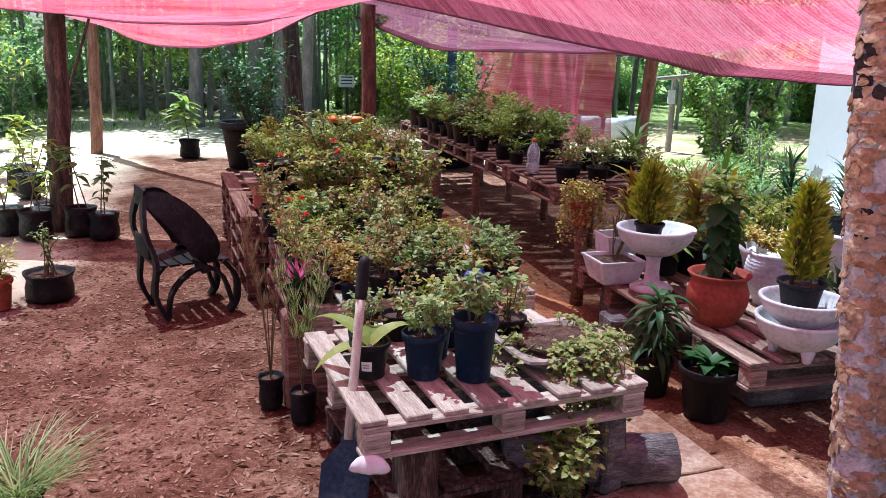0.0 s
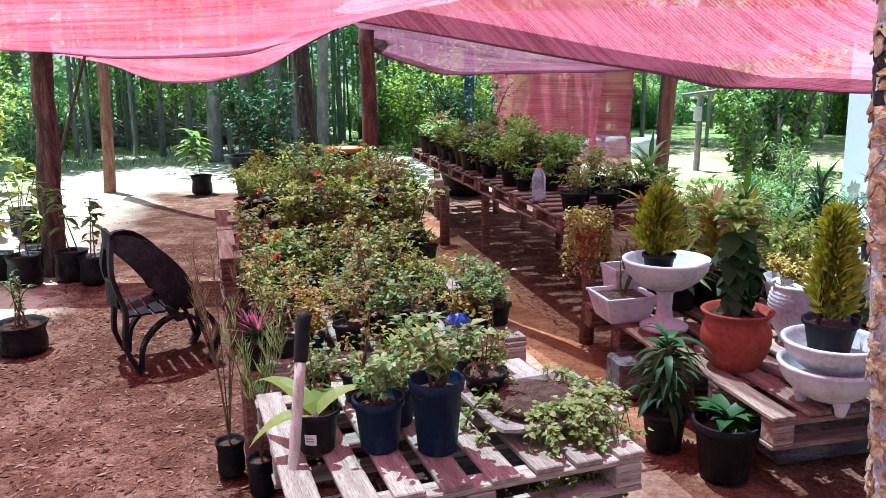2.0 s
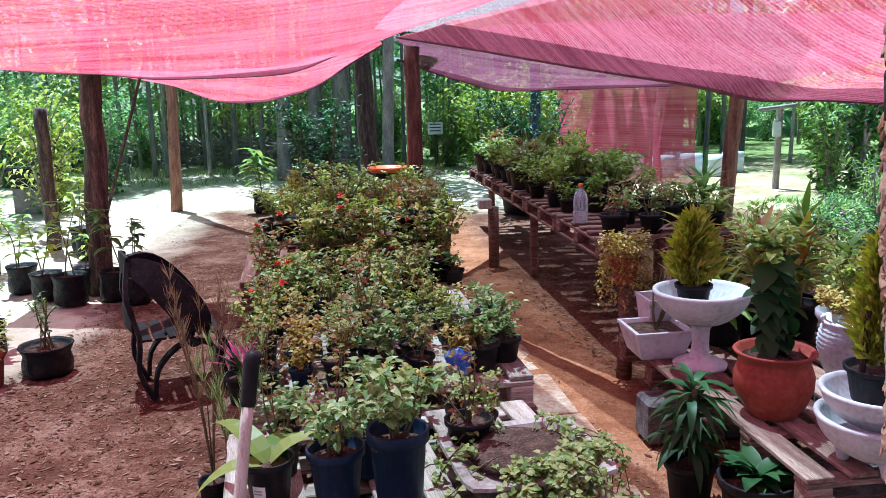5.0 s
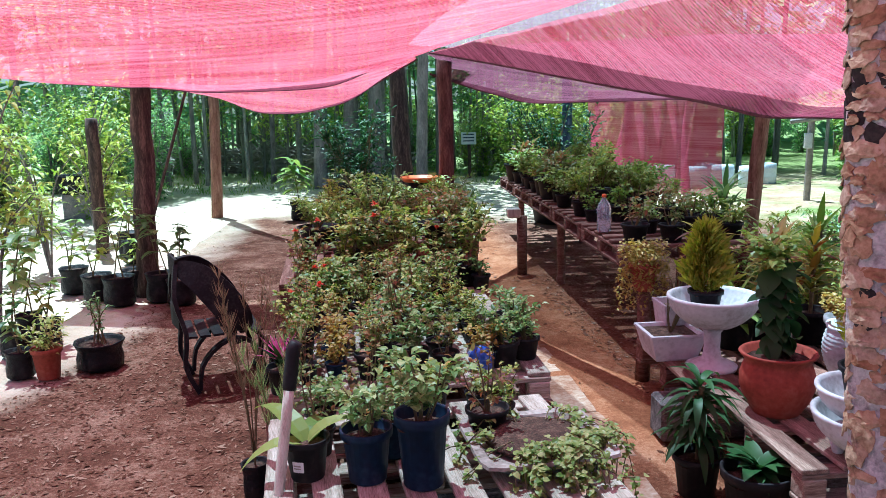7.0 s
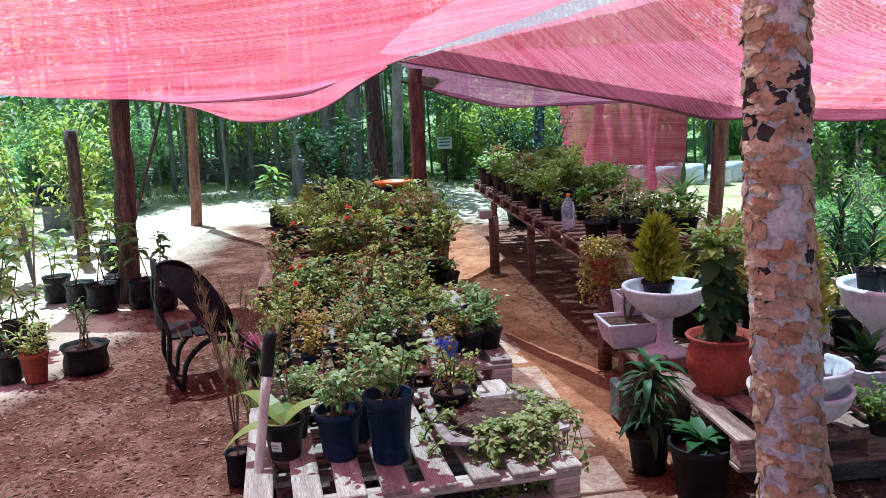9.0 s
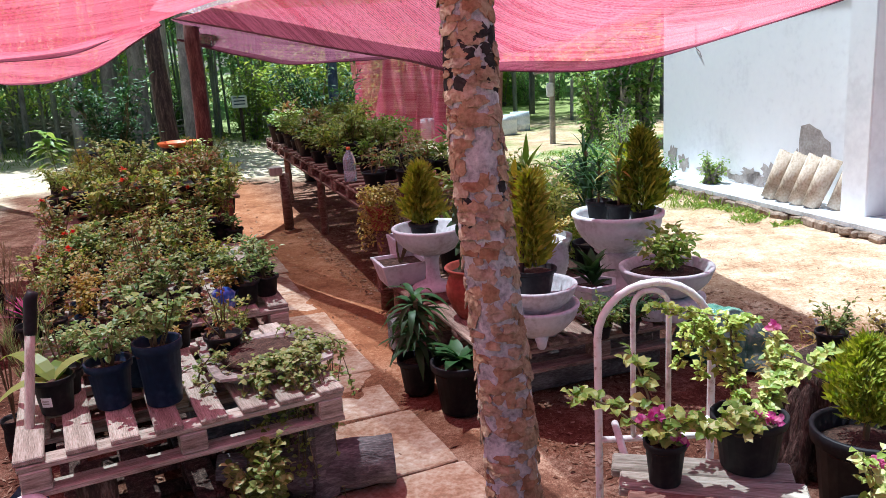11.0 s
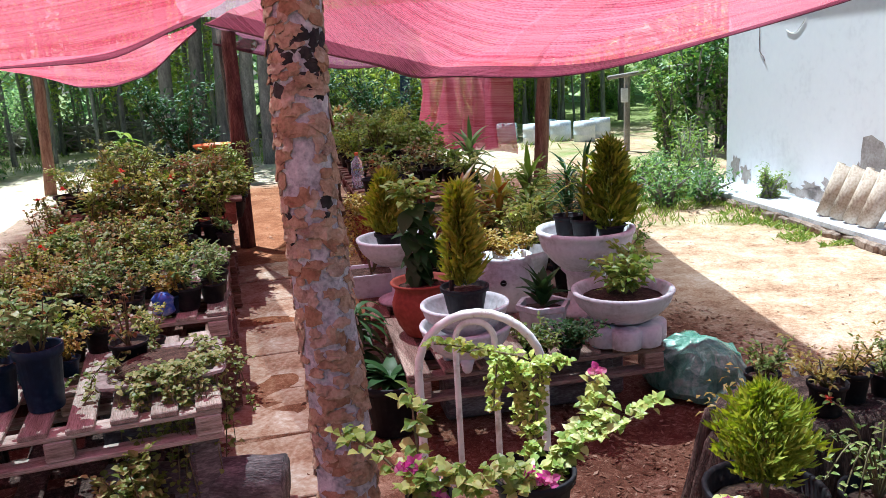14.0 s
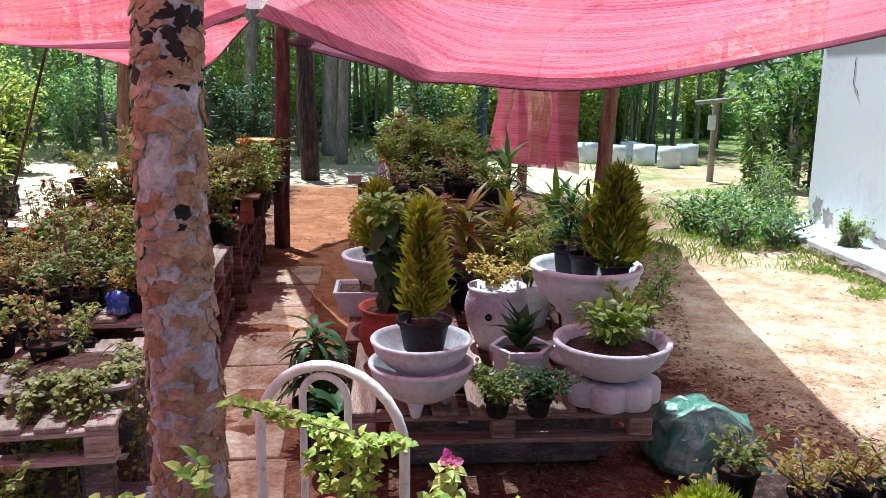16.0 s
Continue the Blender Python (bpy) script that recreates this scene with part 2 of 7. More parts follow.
M_LOG = mottled("old_log", [(0.035, 0.030, 0.030), (0.13, 0.115, 0.115), (0.34, 0.31, 0.30)], 4, 0.95, 1.0, 35, (1.2, 4, 4), dist=0.02)
M_BLACK = mottled("black_plastic", [(0.006, 0.006, 0.008), (0.013, 0.013, 0.016), (0.038, 0.034, 0.031)], 6, 0.55, 0.12, 50, spec=0.18)
M_BLUEPOT = mottled("blue_plastic", [(0.004, 0.012, 0.030), (0.007, 0.020, 0.050), (0.028, 0.048, 0.085)], 6, 0.5, 0.12, 50, spec=0.2)
M_BAG = mottled("black_bag", [(0.005, 0.005, 0.006), (0.010, 0.010, 0.012), (0.034, 0.030, 0.027)], 9, 0.5, 0.9, 25, spec=0.16, dist=0.03)
M_TYRE = mottled("tyre_rubber", [(0.006, 0.006, 0.007), (0.012, 0.012, 0.014), (0.035, 0.032, 0.03)], 7, 0.6, 0.4, 60, spec=0.15)
M_CEMENT = mottled("white_cement", [(0.36, 0.365, 0.37), (0.60, 0.62, 0.645), (0.72, 0.74, 0.765)], 5, 0.85, 0.35, 45)
M_TERRA = mottled("terracotta", [(0.19, 0.036, 0.022), (0.31, 0.062, 0.038), (0.40, 0.12, 0.08)], 5, 0.7, 0.2, 45)
M_CONC = mottled("grey_concrete", [(0.16, 0.15, 0.14), (0.30, 0.27, 0.24), (0.48, 0.43, 0.38)], 4, 0.95, 0.6, 50)
M_DISH = mottled("weathered_cement", [(0.12, 0.10, 0.08), (0.30, 0.27, 0.24), (0.50, 0.47, 0.43)], 5, 0.9, 0.4, 50)
M_SLAB = mottled("path_slab", [(0.15, 0.068, 0.040), (0.28, 0.155, 0.095), (0.40, 0.29, 0.21), (0.54, 0.47, 0.39)], 2.6, 0.95, 0.8, 45, vary=0.1)
M_WALL = mottled("white_render", [(0.74, 0.73, 0.75), (0.85, 0.845, 0.86), (0.88, 0.875, 0.885)], 0.9, 0.9, 0.10, 14, spec=0.2)
M_STAIN = mottled("damp_stain", [(0.24, 0.20, 0.18), (0.38, 0.33, 0.30), (0.52, 0.48, 0.45)], 7, 0.95, 0.4, 40)
M_TILE = mottled("clay_roof_tile", [(0.24, 0.17, 0.12), (0.50, 0.41, 0.32), (0.66, 0.60, 0.52)], 6, 0.9, 0.5, 50, vary=0.12)
M_KERB = mottled("earthy_stone", [(0.09, 0.06, 0.04), (0.22, 0.16, 0.12), (0.38, 0.31, 0.25)], 9, 0.95, 0.9, 60, vary=0.25, dist=0.02)
M_BRICK = mottled("red_brick", [(0.16, 0.05, 0.03), (0.32, 0.11, 0.07), (0.44, 0.20, 0.13)], 7, 0.9, 0.5, 50, vary=0.2)
M_SOIL = mottled("potting_soil", [(0.025, 0.016, 0.012), (0.07, 0.042, 0.03), (0.17, 0.11, 0.075)], 30, 0.95, 0.9, 120, dist=0.015)
M_WHITEPAINT = mottled("white_paint", [(0.42, 0.36, 0.31), (0.74, 0.73, 0.71), (0.82, 0.81, 0.80)], 9, 0.45, 0.2, 60, spec=0.5)
M_RUSTY = mottled("rust_spotted_white_paint", [(0.80, 0.79, 0.78), (0.80, 0.79, 0.77), (0.76, 0.72, 0.67), (0.22, 0.10, 0.05)], 22, 0.45, 0.25, 60, spec=0.5)
M_HANDLE = mottled("pale_handle_wood", [(0.33, 0.30, 0.24), (0.54, 0.51, 0.43), (0.66, 0.64, 0.56)], 5, 0.6, 0.2, 40, (8, 8, 0.6))
M_STEEL = mottled("blue_steel", [(0.012, 0.02, 0.04), (0.03, 0.05, 0.09), (0.10, 0.12, 0.15)], 7, 0.45, 0.3, 50, metal=0.4)
M_TRUNK = mottled("forest_bark", [(0.08, 0.075, 0.07), (0.20, 0.18, 0.165), (0.36, 0.33, 0.30)], 3, 0.95, 0.8, 25, (3, 3, 0.8), vary=0.3)
M_PALETRUNK = mottled("pale_stem_bark", [(0.12, 0.11, 0.09), (0.26, 0.25, 0.21), (0.44, 0.42, 0.37)], 3, 0.95, 0.6, 25, (3, 3, 0.8), vary=0.35)
M_STEM = mottled("green_stem", [(0.06, 0.06, 0.02), (0.13, 0.11, 0.05), (0.22, 0.17, 0.10)], 12, 0.7, 0.3, 60)
M_LITTER = leafy("dry_litter", [(0.05, 0.02, 0.011), (0.12, 0.052, 0.030), (0.22, 0.12, 0.078), (0.38, 0.27, 0.19), (0.60, 0.49, 0.38)], 0.9, 0.1, 0.1)
M_BAGGREEN = mottled("green_film", [(0.03, 0.11, 0.08), (0.10, 0.23, 0.17), (0.32, 0.46, 0.38)], 7, 0.25, 0.9, 22, spec=0.6, dist=0.03)
M_ORANGE = mottled("orange_plastic", [(0.50, 0.09, 0.02), (0.68, 0.14, 0.03), (0.75, 0.22, 0.06)], 5, 0.45, 0.1, 40)
M_SACK = mottled("pale_blue_sack", [(0.48, 0.54, 0.60), (0.66, 0.71, 0.76), (0.78, 0.81, 0.84)], 3, 0.5, 0.2, 30)
M_PAPER = mottled("white_label", [(0.60, 0.60, 0.60), (0.74, 0.74, 0.74), (0.78, 0.78, 0.78)], 20, 0.7, 0.05, 60)
M_ROPE = mottled("dark_cord", [(0.05, 0.02, 0.025), (0.10, 0.04, 0.05), (0.16, 0.07, 0.08)], 20, 0.9, 0.3, 90)
L_ROSE = leafy("rose_leaf", [(0.035, 0.075, 0.013), (0.11, 0.18, 0.033), (0.23, 0.31, 0.06), (0.44, 0.46, 0.14), (0.36, 0.20, 0.07)])
L_BRONZE = leafy("bronze_leaf", [(0.06, 0.11, 0.03), (0.13, 0.19, 0.05), (0.23, 0.25, 0.08), (0.30, 0.17, 0.07), (0.17, 0.06, 0.04)])
L_COOL = leafy("bluish_leaf", [(0.04, 0.095, 0.03), (0.12, 0.215, 0.066), (0.26, 0.36, 0.13), (0.48, 0.53, 0.26)])
L_DARK = leafy("dark_glossy_leaf", [(0.012, 0.045, 0.014), (0.028, 0.075, 0.022), (0.06, 0.125, 0.035)], 0.5, 0.2, 0.22)
L_LIGHT = leafy("bright_leaf", [(0.09, 0.17, 0.03), (0.16, 0.26, 0.05), (0.26, 0.34, 0.08), (0.36, 0.38, 0.12)])
L_THUJA = leafy("thuja_leaf", [(0.10, 0.15, 0.015), (0.19, 0.24, 0.025), (0.30, 0.33, 0.04), (0.38, 0.34, 0.06)], 0.6, 0.25)
L_THUJAG = leafy("green_thuja_leaf", [(0.05, 0.10, 0.012), (0.15, 0.22, 0.022), (0.30, 0.36, 0.05), (0.42, 0.46, 0.09)], 0.6, 0.3)
# Distance haze is mixed into these pale leaf tints.
L_HAZE = leafy("far_leaf", [(0.12, 0.22, 0.12), (0.26, 0.38, 0.21), (0.44, 0.55, 0.34), (0.62, 0.70, 0.50)], through_light=0.5)
L_CROTON = leafy("croton_leaf", [(0.05, 0.10, 0.02), (0.16, 0.20, 0.03), (0.38, 0.36, 0.06), (0.30, 0.12, 0.03), (0.10, 0.025, 0.02)], 0.35, 0.25, 0.5)
L_YELLOW = leafy("yellow_leaf", [(0.20, 0.17, 0.03), (0.32, 0.27, 0.06), (0.42, 0.34, 0.10), (0.24, 0.13, 0.04)])
L_IVY = leafy("ivy_leaf", [(0.05, 0.10, 0.02), (0.13, 0.20, 0.04), (0.26, 0.32, 0.09), (0.44, 0.44, 0.20)])
L_VARIEG = leafy("cream_edged_leaf", [(0.10, 0.19, 0.035), (0.22, 0.31, 0.06), (0.44, 0.47, 0.14), (0.64, 0.63, 0.34)])
L_PINK = leafy("pink_bract", [(0.40, 0.05, 0.22), (0.52, 0.12, 0.28), (0.62, 0.35, 0.40)], 0.5, 0.4)
L_MAUVE = leafy("mauve_leaf", [(0.16, 0.05, 0.07), (0.34, 0.14, 0.17), (0.50, 0.30, 0.30), (0.26, 0.26, 0.10)], 0.5, 0.3)
L_REDFL = leafy("red_bract", [(0.40, 0.03, 0.02), (0.55, 0.10, 0.05), (0.60, 0.25, 0.15)], 0.5, 0.4)
# Woods tints raised to carry sun and haze in the colour.
L_WOODS = leafy("woods_leaf", [(0.05, 0.12, 0.05), (0.13, 0.24, 0.09), (0.28, 0.42, 0.16), (0.48, 0.58, 0.28)], through_light=0.48)
L_SUNNY = leafy("sunny_leaf", [(0.10, 0.19, 0.03), (0.24, 0.34, 0.06), (0.42, 0.48, 0.11), (0.56, 0.56, 0.20)])
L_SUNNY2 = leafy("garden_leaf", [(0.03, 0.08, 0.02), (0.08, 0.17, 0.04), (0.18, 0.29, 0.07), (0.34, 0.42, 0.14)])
L_DRY = leafy("dry_stalk", [(0.12, 0.09, 0.05), (0.22, 0.16, 0.09), (0.34, 0.26, 0.16)], 0.8, 0.2, 0.2)
NET_A = net_material("red_net", (0.55, 0.033, 0.070), (0.80, 0.20, 0.26), 0.55)
NET_B = net_material("worn_pink_net", (0.57, 0.045, 0.09), (0.81, 0.25, 0.31), 0.53)
# Dark threads and dense cover: this net's own shadow is in its colour.
NET_C = net_material("shaded_mauve_net", (0.09, 0.022, 0.04), (0.24, 0.09, 0.13), 0.76)
NET_CURTAIN = net_material("curtain_net", (0.46, 0.03, 0.085), (0.74, 0.22, 0.33), 0.74)
# Single pink layer; full sun on it is put into the pale colour.
NET_PALE = net_material("sunlit_pale_net", (0.78, 0.38, 0.44), (0.90, 0.66, 0.70), 0.30)
NET_STRIP = net_material("doubled_net", (0.52, 0.06, 0.08), (0.76, 0.28, 0.31), 0.30)
NET_HEM = net_material("doubled_net_hem", (0.07, 0.016, 0.03), (0.24, 0.08, 0.12), 0.86)


# ---- mesh tools ----
class Geo:
    """Collects faces and turns them into one mesh."""

    def __init__(self):
        self.v, self.f, self.uv = [], [], None

    def add(self, vs, fs):
        k = len(self.v)
        self.v.extend(vs)
        self.f.extend([tuple(i + k for i in face) for face in fs])
        return k

    def box(self, c, s, rz=0.0, rx=0.0, ry=0.0, cut=0.006, m=None):
        """A box with cut edges, about 44 triangles."""
        m = m or (Matrix.Translation(c) @ Euler((rx, ry, rz)).to_matrix().to_4x4())
        x, y, z = (a / 2 for a in s)
        q = min(cut, x * 0.4, y * 0.4, z * 0.4)
        vs, idx = [], {}
        for sx in (-1, 1):
            for sy in (-1, 1):
                for sz in (-1, 1):
                    for ax in range(3):
                        p = [sx * (x - q), sy * (y - q), sz * (z - q)]
                        p[ax] = (sx * x, sy * y, sz * z)[ax]
                        idx[sx, sy, sz, ax] = len(vs)
                        vs.append(tuple(m @ Vector(p)))
        fs = []
        for ax in range(3):
            o = [a for a in range(3) if a != ax]
            for sg in (-1, 1):
                loop = []
                for a, b in ((-1, -1), (1, -1), (1, 1), (-1, 1)):
                    k = [0, 0, 0]
                    k[ax], k[o[0]], k[o[1]] = sg, a, b
                    loop.append(idx[(*k, ax)])
                fs.append(tuple(loop if (sg > 0) != (ax == 1) else loop[::-1]))
                for b in (-1, 1):
                    if sg > 0 or True:
                        k1, k2 = [0, 0, 0], [0, 0, 0]
                        k1[ax] = k2[ax] = sg
                        k1[o[0]] = k2[o[0]] = b
                        k1[o[1]], k2[o[1]] = -1, 1
                        if o[0] > ax:
                            fs.append((idx[(*k1, ax)], idx[(*k2, ax)], idx[(*k2, o[0])], idx[(*k1, o[0])]))
                        k1[o[0]], k2[o[0]] = -1, 1
                        k1[o[1]] = k2[o[1]] = b
                        if o[1] > ax:
                            fs.append((idx[(*k1, ax)], idx[(*k2, ax)], idx[(*k2, o[1])], idx[(*k1, o[1])]))
        for sx in (-1, 1):
            for sy in (-1, 1):
                for sz in (-1, 1):
                    fs.append(tuple(idx[sx, sy, sz, a] for a in range(3)))
        self.add(vs, fs)
        return self

    def lathe(self, prof, n=28, c=(0, 0, 0), sx=1.0, sy=1.0, wob=0.0, seed=0):
        rg = random.Random(seed)
        ph = [rg.uniform(0, 6.28) for _ in range(3)]
        vs, fs = [], []
        for j, (r, z) in enumerate(prof):
            for i in range(n):
                a = 2 * math.pi * i / n
                w = 1 + wob * (math.sin(2 * a + ph[0] + z * 5) + 0.6 * math.sin(5 * a + ph[1] + z * 11) + 0.4 * math.sin(9 * a + ph[2]))
                vs.append((c[0] + r * w * sx * math.cos(a), c[1] + r * w * sy * math.sin(a), c[2] + z))
        for j in range(len(prof) - 1):
            for i in range(n):
                k = (i + 1) % n
                fs.append((j * n + i, j * n + k, (j + 1) * n + k, (j + 1) * n + i))
        if prof[0][0] > 1e-4:
            fs.append(tuple(range(n - 1, -1, -1)))
        if prof[-1][0] > 1e-4:
            fs.append(tuple((len(prof) - 1) * n + i for i in range(n)))
        self.add(vs, fs)
        return self

    def tube(self, pts, rad, n=6, rough=0.0, seed=0, flat=1.0):
        rg = random.Random(seed)
        pts = [Vector(p) for p in pts]
        rad = rad if isinstance(rad, (list, tuple)) else [rad] * len(pts)
        vs, fs = [], []
        ref = None
        for i, p in enumerate(pts):
            d = (pts[min(i + 1, len(pts) - 1)] - pts[max(i - 1, 0)]).normalized()
            if ref is None:
                ref = d.orthogonal().normalized()
            a = (ref - d * ref.dot(d)).normalized()
            ref = a
            b = d.cross(a)
            for k in range(n):
                t = 2 * math.pi * k / n
                r = rad[i] * (1 + rough * rg.uniform(-1, 1))
                vs.append(tuple(p + a * (math.cos(t) * r) + b * (math.sin(t) * r * flat)))
        for i in range(len(pts) - 1):
            for k in range(n):
                q = (k + 1) % n
                fs.append((i * n + k, i * n + q, (i + 1) * n + q, (i + 1) * n + k))
        fs.append(tuple(range(n - 1, -1, -1)))
        fs.append(tuple((len(pts) - 1) * n + k for k in range(n)))
        self.add(vs, fs)
        return self

    def leaf(self, p, d, up, length, width, fold=0.15, droop=0.15):
        """An oval folded blade of eight triangles."""
        d = d.normalized()
        s = d.cross(up)
        s = s.normalized() if s.length > 1e-4 else d.orthogonal().normalized()
        u = s.cross(d)
        m1 = p + d * (length * 0.33) + u * (length * 0.04)
        m2 = p + d * (length * 0.70) + u * (length * (0.03 - droop * 0.35))
        tip = p + d * length - u * (length * droop)
        w1, w2, f = width / 2, width * 0.38, width * fold
        self.add([tuple(p), tuple(m1 + s * w1 + u * f), tuple(m1), tuple(m1 - s * w1 + u * f), tuple(m2 + s * w2 + u * f * 0.7), tuple(m2), tuple(m2 - s * w2 + u * f * 0.7), tuple(tip)],
                 [(0, 2, 1), (0, 3, 2), (1, 2, 5, 4), (2, 3, 6, 5), (4, 5, 7), (5, 6, 7)])

    def sprig(self, p, d, up, length, width, fold=0.15, droop=0.15):
        """A folded blade of four triangles, for needles and far foliage."""
        d = d.normalized()
        s = d.cross(up)
        s = s.normalized() if s.length > 1e-4 else d.orthogonal().normalized()
        u = s.cross(d)
        mid = p + d * (length * 0.48) + u * (length * 0.05)
        tip = p + d * length - u * (length * droop)
        a = mid + s * (width / 2) + u * (width * fold)
        b = mid - s * (width / 2) + u * (width * fold)
        self.add([tuple(p), tuple(a), tuple(mid), tuple(b), tuple(tip)], [(0, 2, 1), (0, 3, 2), (1, 2, 4), (2, 3, 4)])

    def blade(self, p, d, up, length, width, arch=0.5, seg=5, fold=0.12, shape=0.6):
        """A long arching leaf of several joints."""
        d = d.normalized()
        s = d.cross(up)
        s = s.normalized() if s.length > 1e-4 else d.orthogonal().normalized()
        vs, fs, q = [], [], Vector(p)
        for i in range(seg + 1):
            t = i / seg
            w = width * (math.sin(math.pi * min(t ** shape * 0.96 + 0.04, 1.0)) * 0.97 + 0.03) / 2
            u = s.cross(d).normalized()
            vs += [tuple(q + s * w + u * (w * fold * 2)), tuple(q), tuple(q - s * w + u * (w * fold * 2))]
            d = (d - Vector((0, 0, arch / seg))).normalized()
            q = q + d * (length / seg)
        for i in range(seg):
            k = i * 3
            fs += [(k, k + 1, k + 4, k + 3), (k + 1, k + 2, k + 5, k + 4)]
        self.add(vs, fs)

    def mesh(self, name, mat, smooth=False):
        me = bpy.data.meshes.new(name)
        me.from_pydata(self.v, [], self.f)
        if smooth:
            me.polygons.foreach_set("use_smooth", [True] * len(me.polygons))
        me.materials.append(mat)
        me.update()
        return me


def part(name, g, mat, parent, label="", smooth=False, kind=""):
    me = g if isinstance(g, bpy.types.Mesh) else g.mesh(name, mat, smooth)
    ob = new(name, me)
    ob.parent = parent
    return tagged(ob, label, "", "", kind)


def thing(name, label, category, m=None, group="", kind=""):
    ob = new(name)
    ob.empty_display_size = 0.1
    ob.matrix_basis = m or Matrix()
    return tagged(ob, label, category, group, kind)


def solo(name, g, mat, label, category, m=None, smooth=False, kind="", group=""):
    ob = new(name, g.mesh(name, mat, smooth))
    ob.matrix_basis = m or Matrix()
    return tagged(ob, label, category, group, kind)


def at(x, y, z=0.0, rz=0.0, s=1.0):
    return Matrix.LocRotScale((x, y, z), Euler((0, 0, rz)), (s, s, s))


def rnd_dir(rg, lo=-1.0, hi=1.0):
    a = rg.uniform(0, 2 * math.pi)
    z = rg.uniform(lo, hi)
    r = math.sqrt(max(0.0, 1 - z * z))
    return Vector((r * math.cos(a), r * math.sin(a), z))


# ---- ground ----
def ground():
    xs = sorted(set([round(-6 + 0.1 * i, 3) for i in range(121)] + [-300, -150, -80, -45, -30, -22, -17, -13, -10, -8, -7, 7, 8, 10, 13, 17, 22, 30, 45, 80, 150, 300]))
    ys = sorted(set([round(-2 + 0.1 * i, 3) for i in range(141)] + [-300, -120, -50, -20, -10, -5, -3, 12.5, 13, 14, 15, 17, 20, 24, 28, 34, 45, 60, 100, 180, 300]))
    g = Geo()
    for y in ys:
        for x in xs:
            near = 1.0 if abs(x) < 8 and -4 < y < 15 else 0.0
            z = near * (0.012 * noise.noise((x * 1.3, y * 1.3, 0)) + 0.012 * noise.noise((x * 4.5, y * 4.5, 3)) - 0.012)
            g.v.append((x, y, z))
    w = len(xs)
    g.f = [(j * w + i, j * w + i + 1, (j + 1) * w + i + 1, (j + 1) * w + i) for j in range(len(ys) - 1) for i in range(w - 1)]
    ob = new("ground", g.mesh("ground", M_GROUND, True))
    tagged(ob, "red-brown soil strewn with mulch, net shade in its colour, pale sand outside", "ground", "", "structure")


ground()


def litter(name, n, box, lo, hi, mat, label, seed, keep):
    rg = random.Random(seed)
    g = Geo()
    while len(g.f) < n * 2:
        x, y = rg.uniform(box[0], box[1]), rg.uniform(box[2], box[3])
        if not keep(x, y):
            continue
        a, s, w = rg.uniform(0, 6.28), lo + (hi - lo) * rg.random() ** 2.2, rg.uniform(0.12, 0.5)
        dx, dy = math.cos(a) * s, math.sin(a) * s
        z = 0.004 + 0.012 * noise.noise((x * 1.3, y * 1.3, 0)) + 0.012 * noise.noise((x * 4.5, y * 4.5, 3)) - 0.012
        t = rg.uniform(-0.3, 0.5) * s
        g.add([(x - dx, y - dy, z), (x + dy * w, y - dx * w, z + abs(t) * 0.4), (x + dx, y + dy, z + max(t, 0)), (x - dy * w, y + dx * w, z + abs(t) * 0.3)], [(0, 1, 2), (0, 2, 3)])
    solo(name, g, mat, label, "litter", kind="stuff")


def under_shade(x, y):
    return (x > -1.2 - 0.354 * y or (x > -3.15 and y < 6.0)) and (x + 0.62 * y < 6.8 or x < 3.0)


litter("dry_leaf_litter", 52000, (-4.5, 3.9, 1.2, 9.0), 0.006, 0.030, M_LITTER, "dry brown leaves and wood chips scattered over red soil", 3, lambda x, y: under_shade(x, y) and not (1.9 < x + 0.36 * y < 2.9 and random.Random(int(x * 997) * 31 + int(y * 991)).random() < 0.93))
litter("sand_litter", 2600, (2.2, 5.0, 2.6, 10.0), 0.004, 0.017, M_LITTER, "dry leaves and bits of bark scattered over pale sand", 6, lambda x, y: not under_shade(x, y) and x < 3.95 + 0.264 * (10.94 - y) and noise.noise((x * 1.7, y * 1.7, 9)) > -0.15)
litter("far_leaf_litter", 5000, (-7, 6, 8.0, 16.0), 0.015, 0.04, M_LITTER, "dry leaves scattered over pale sandy ground", 4, lambda x, y: True)


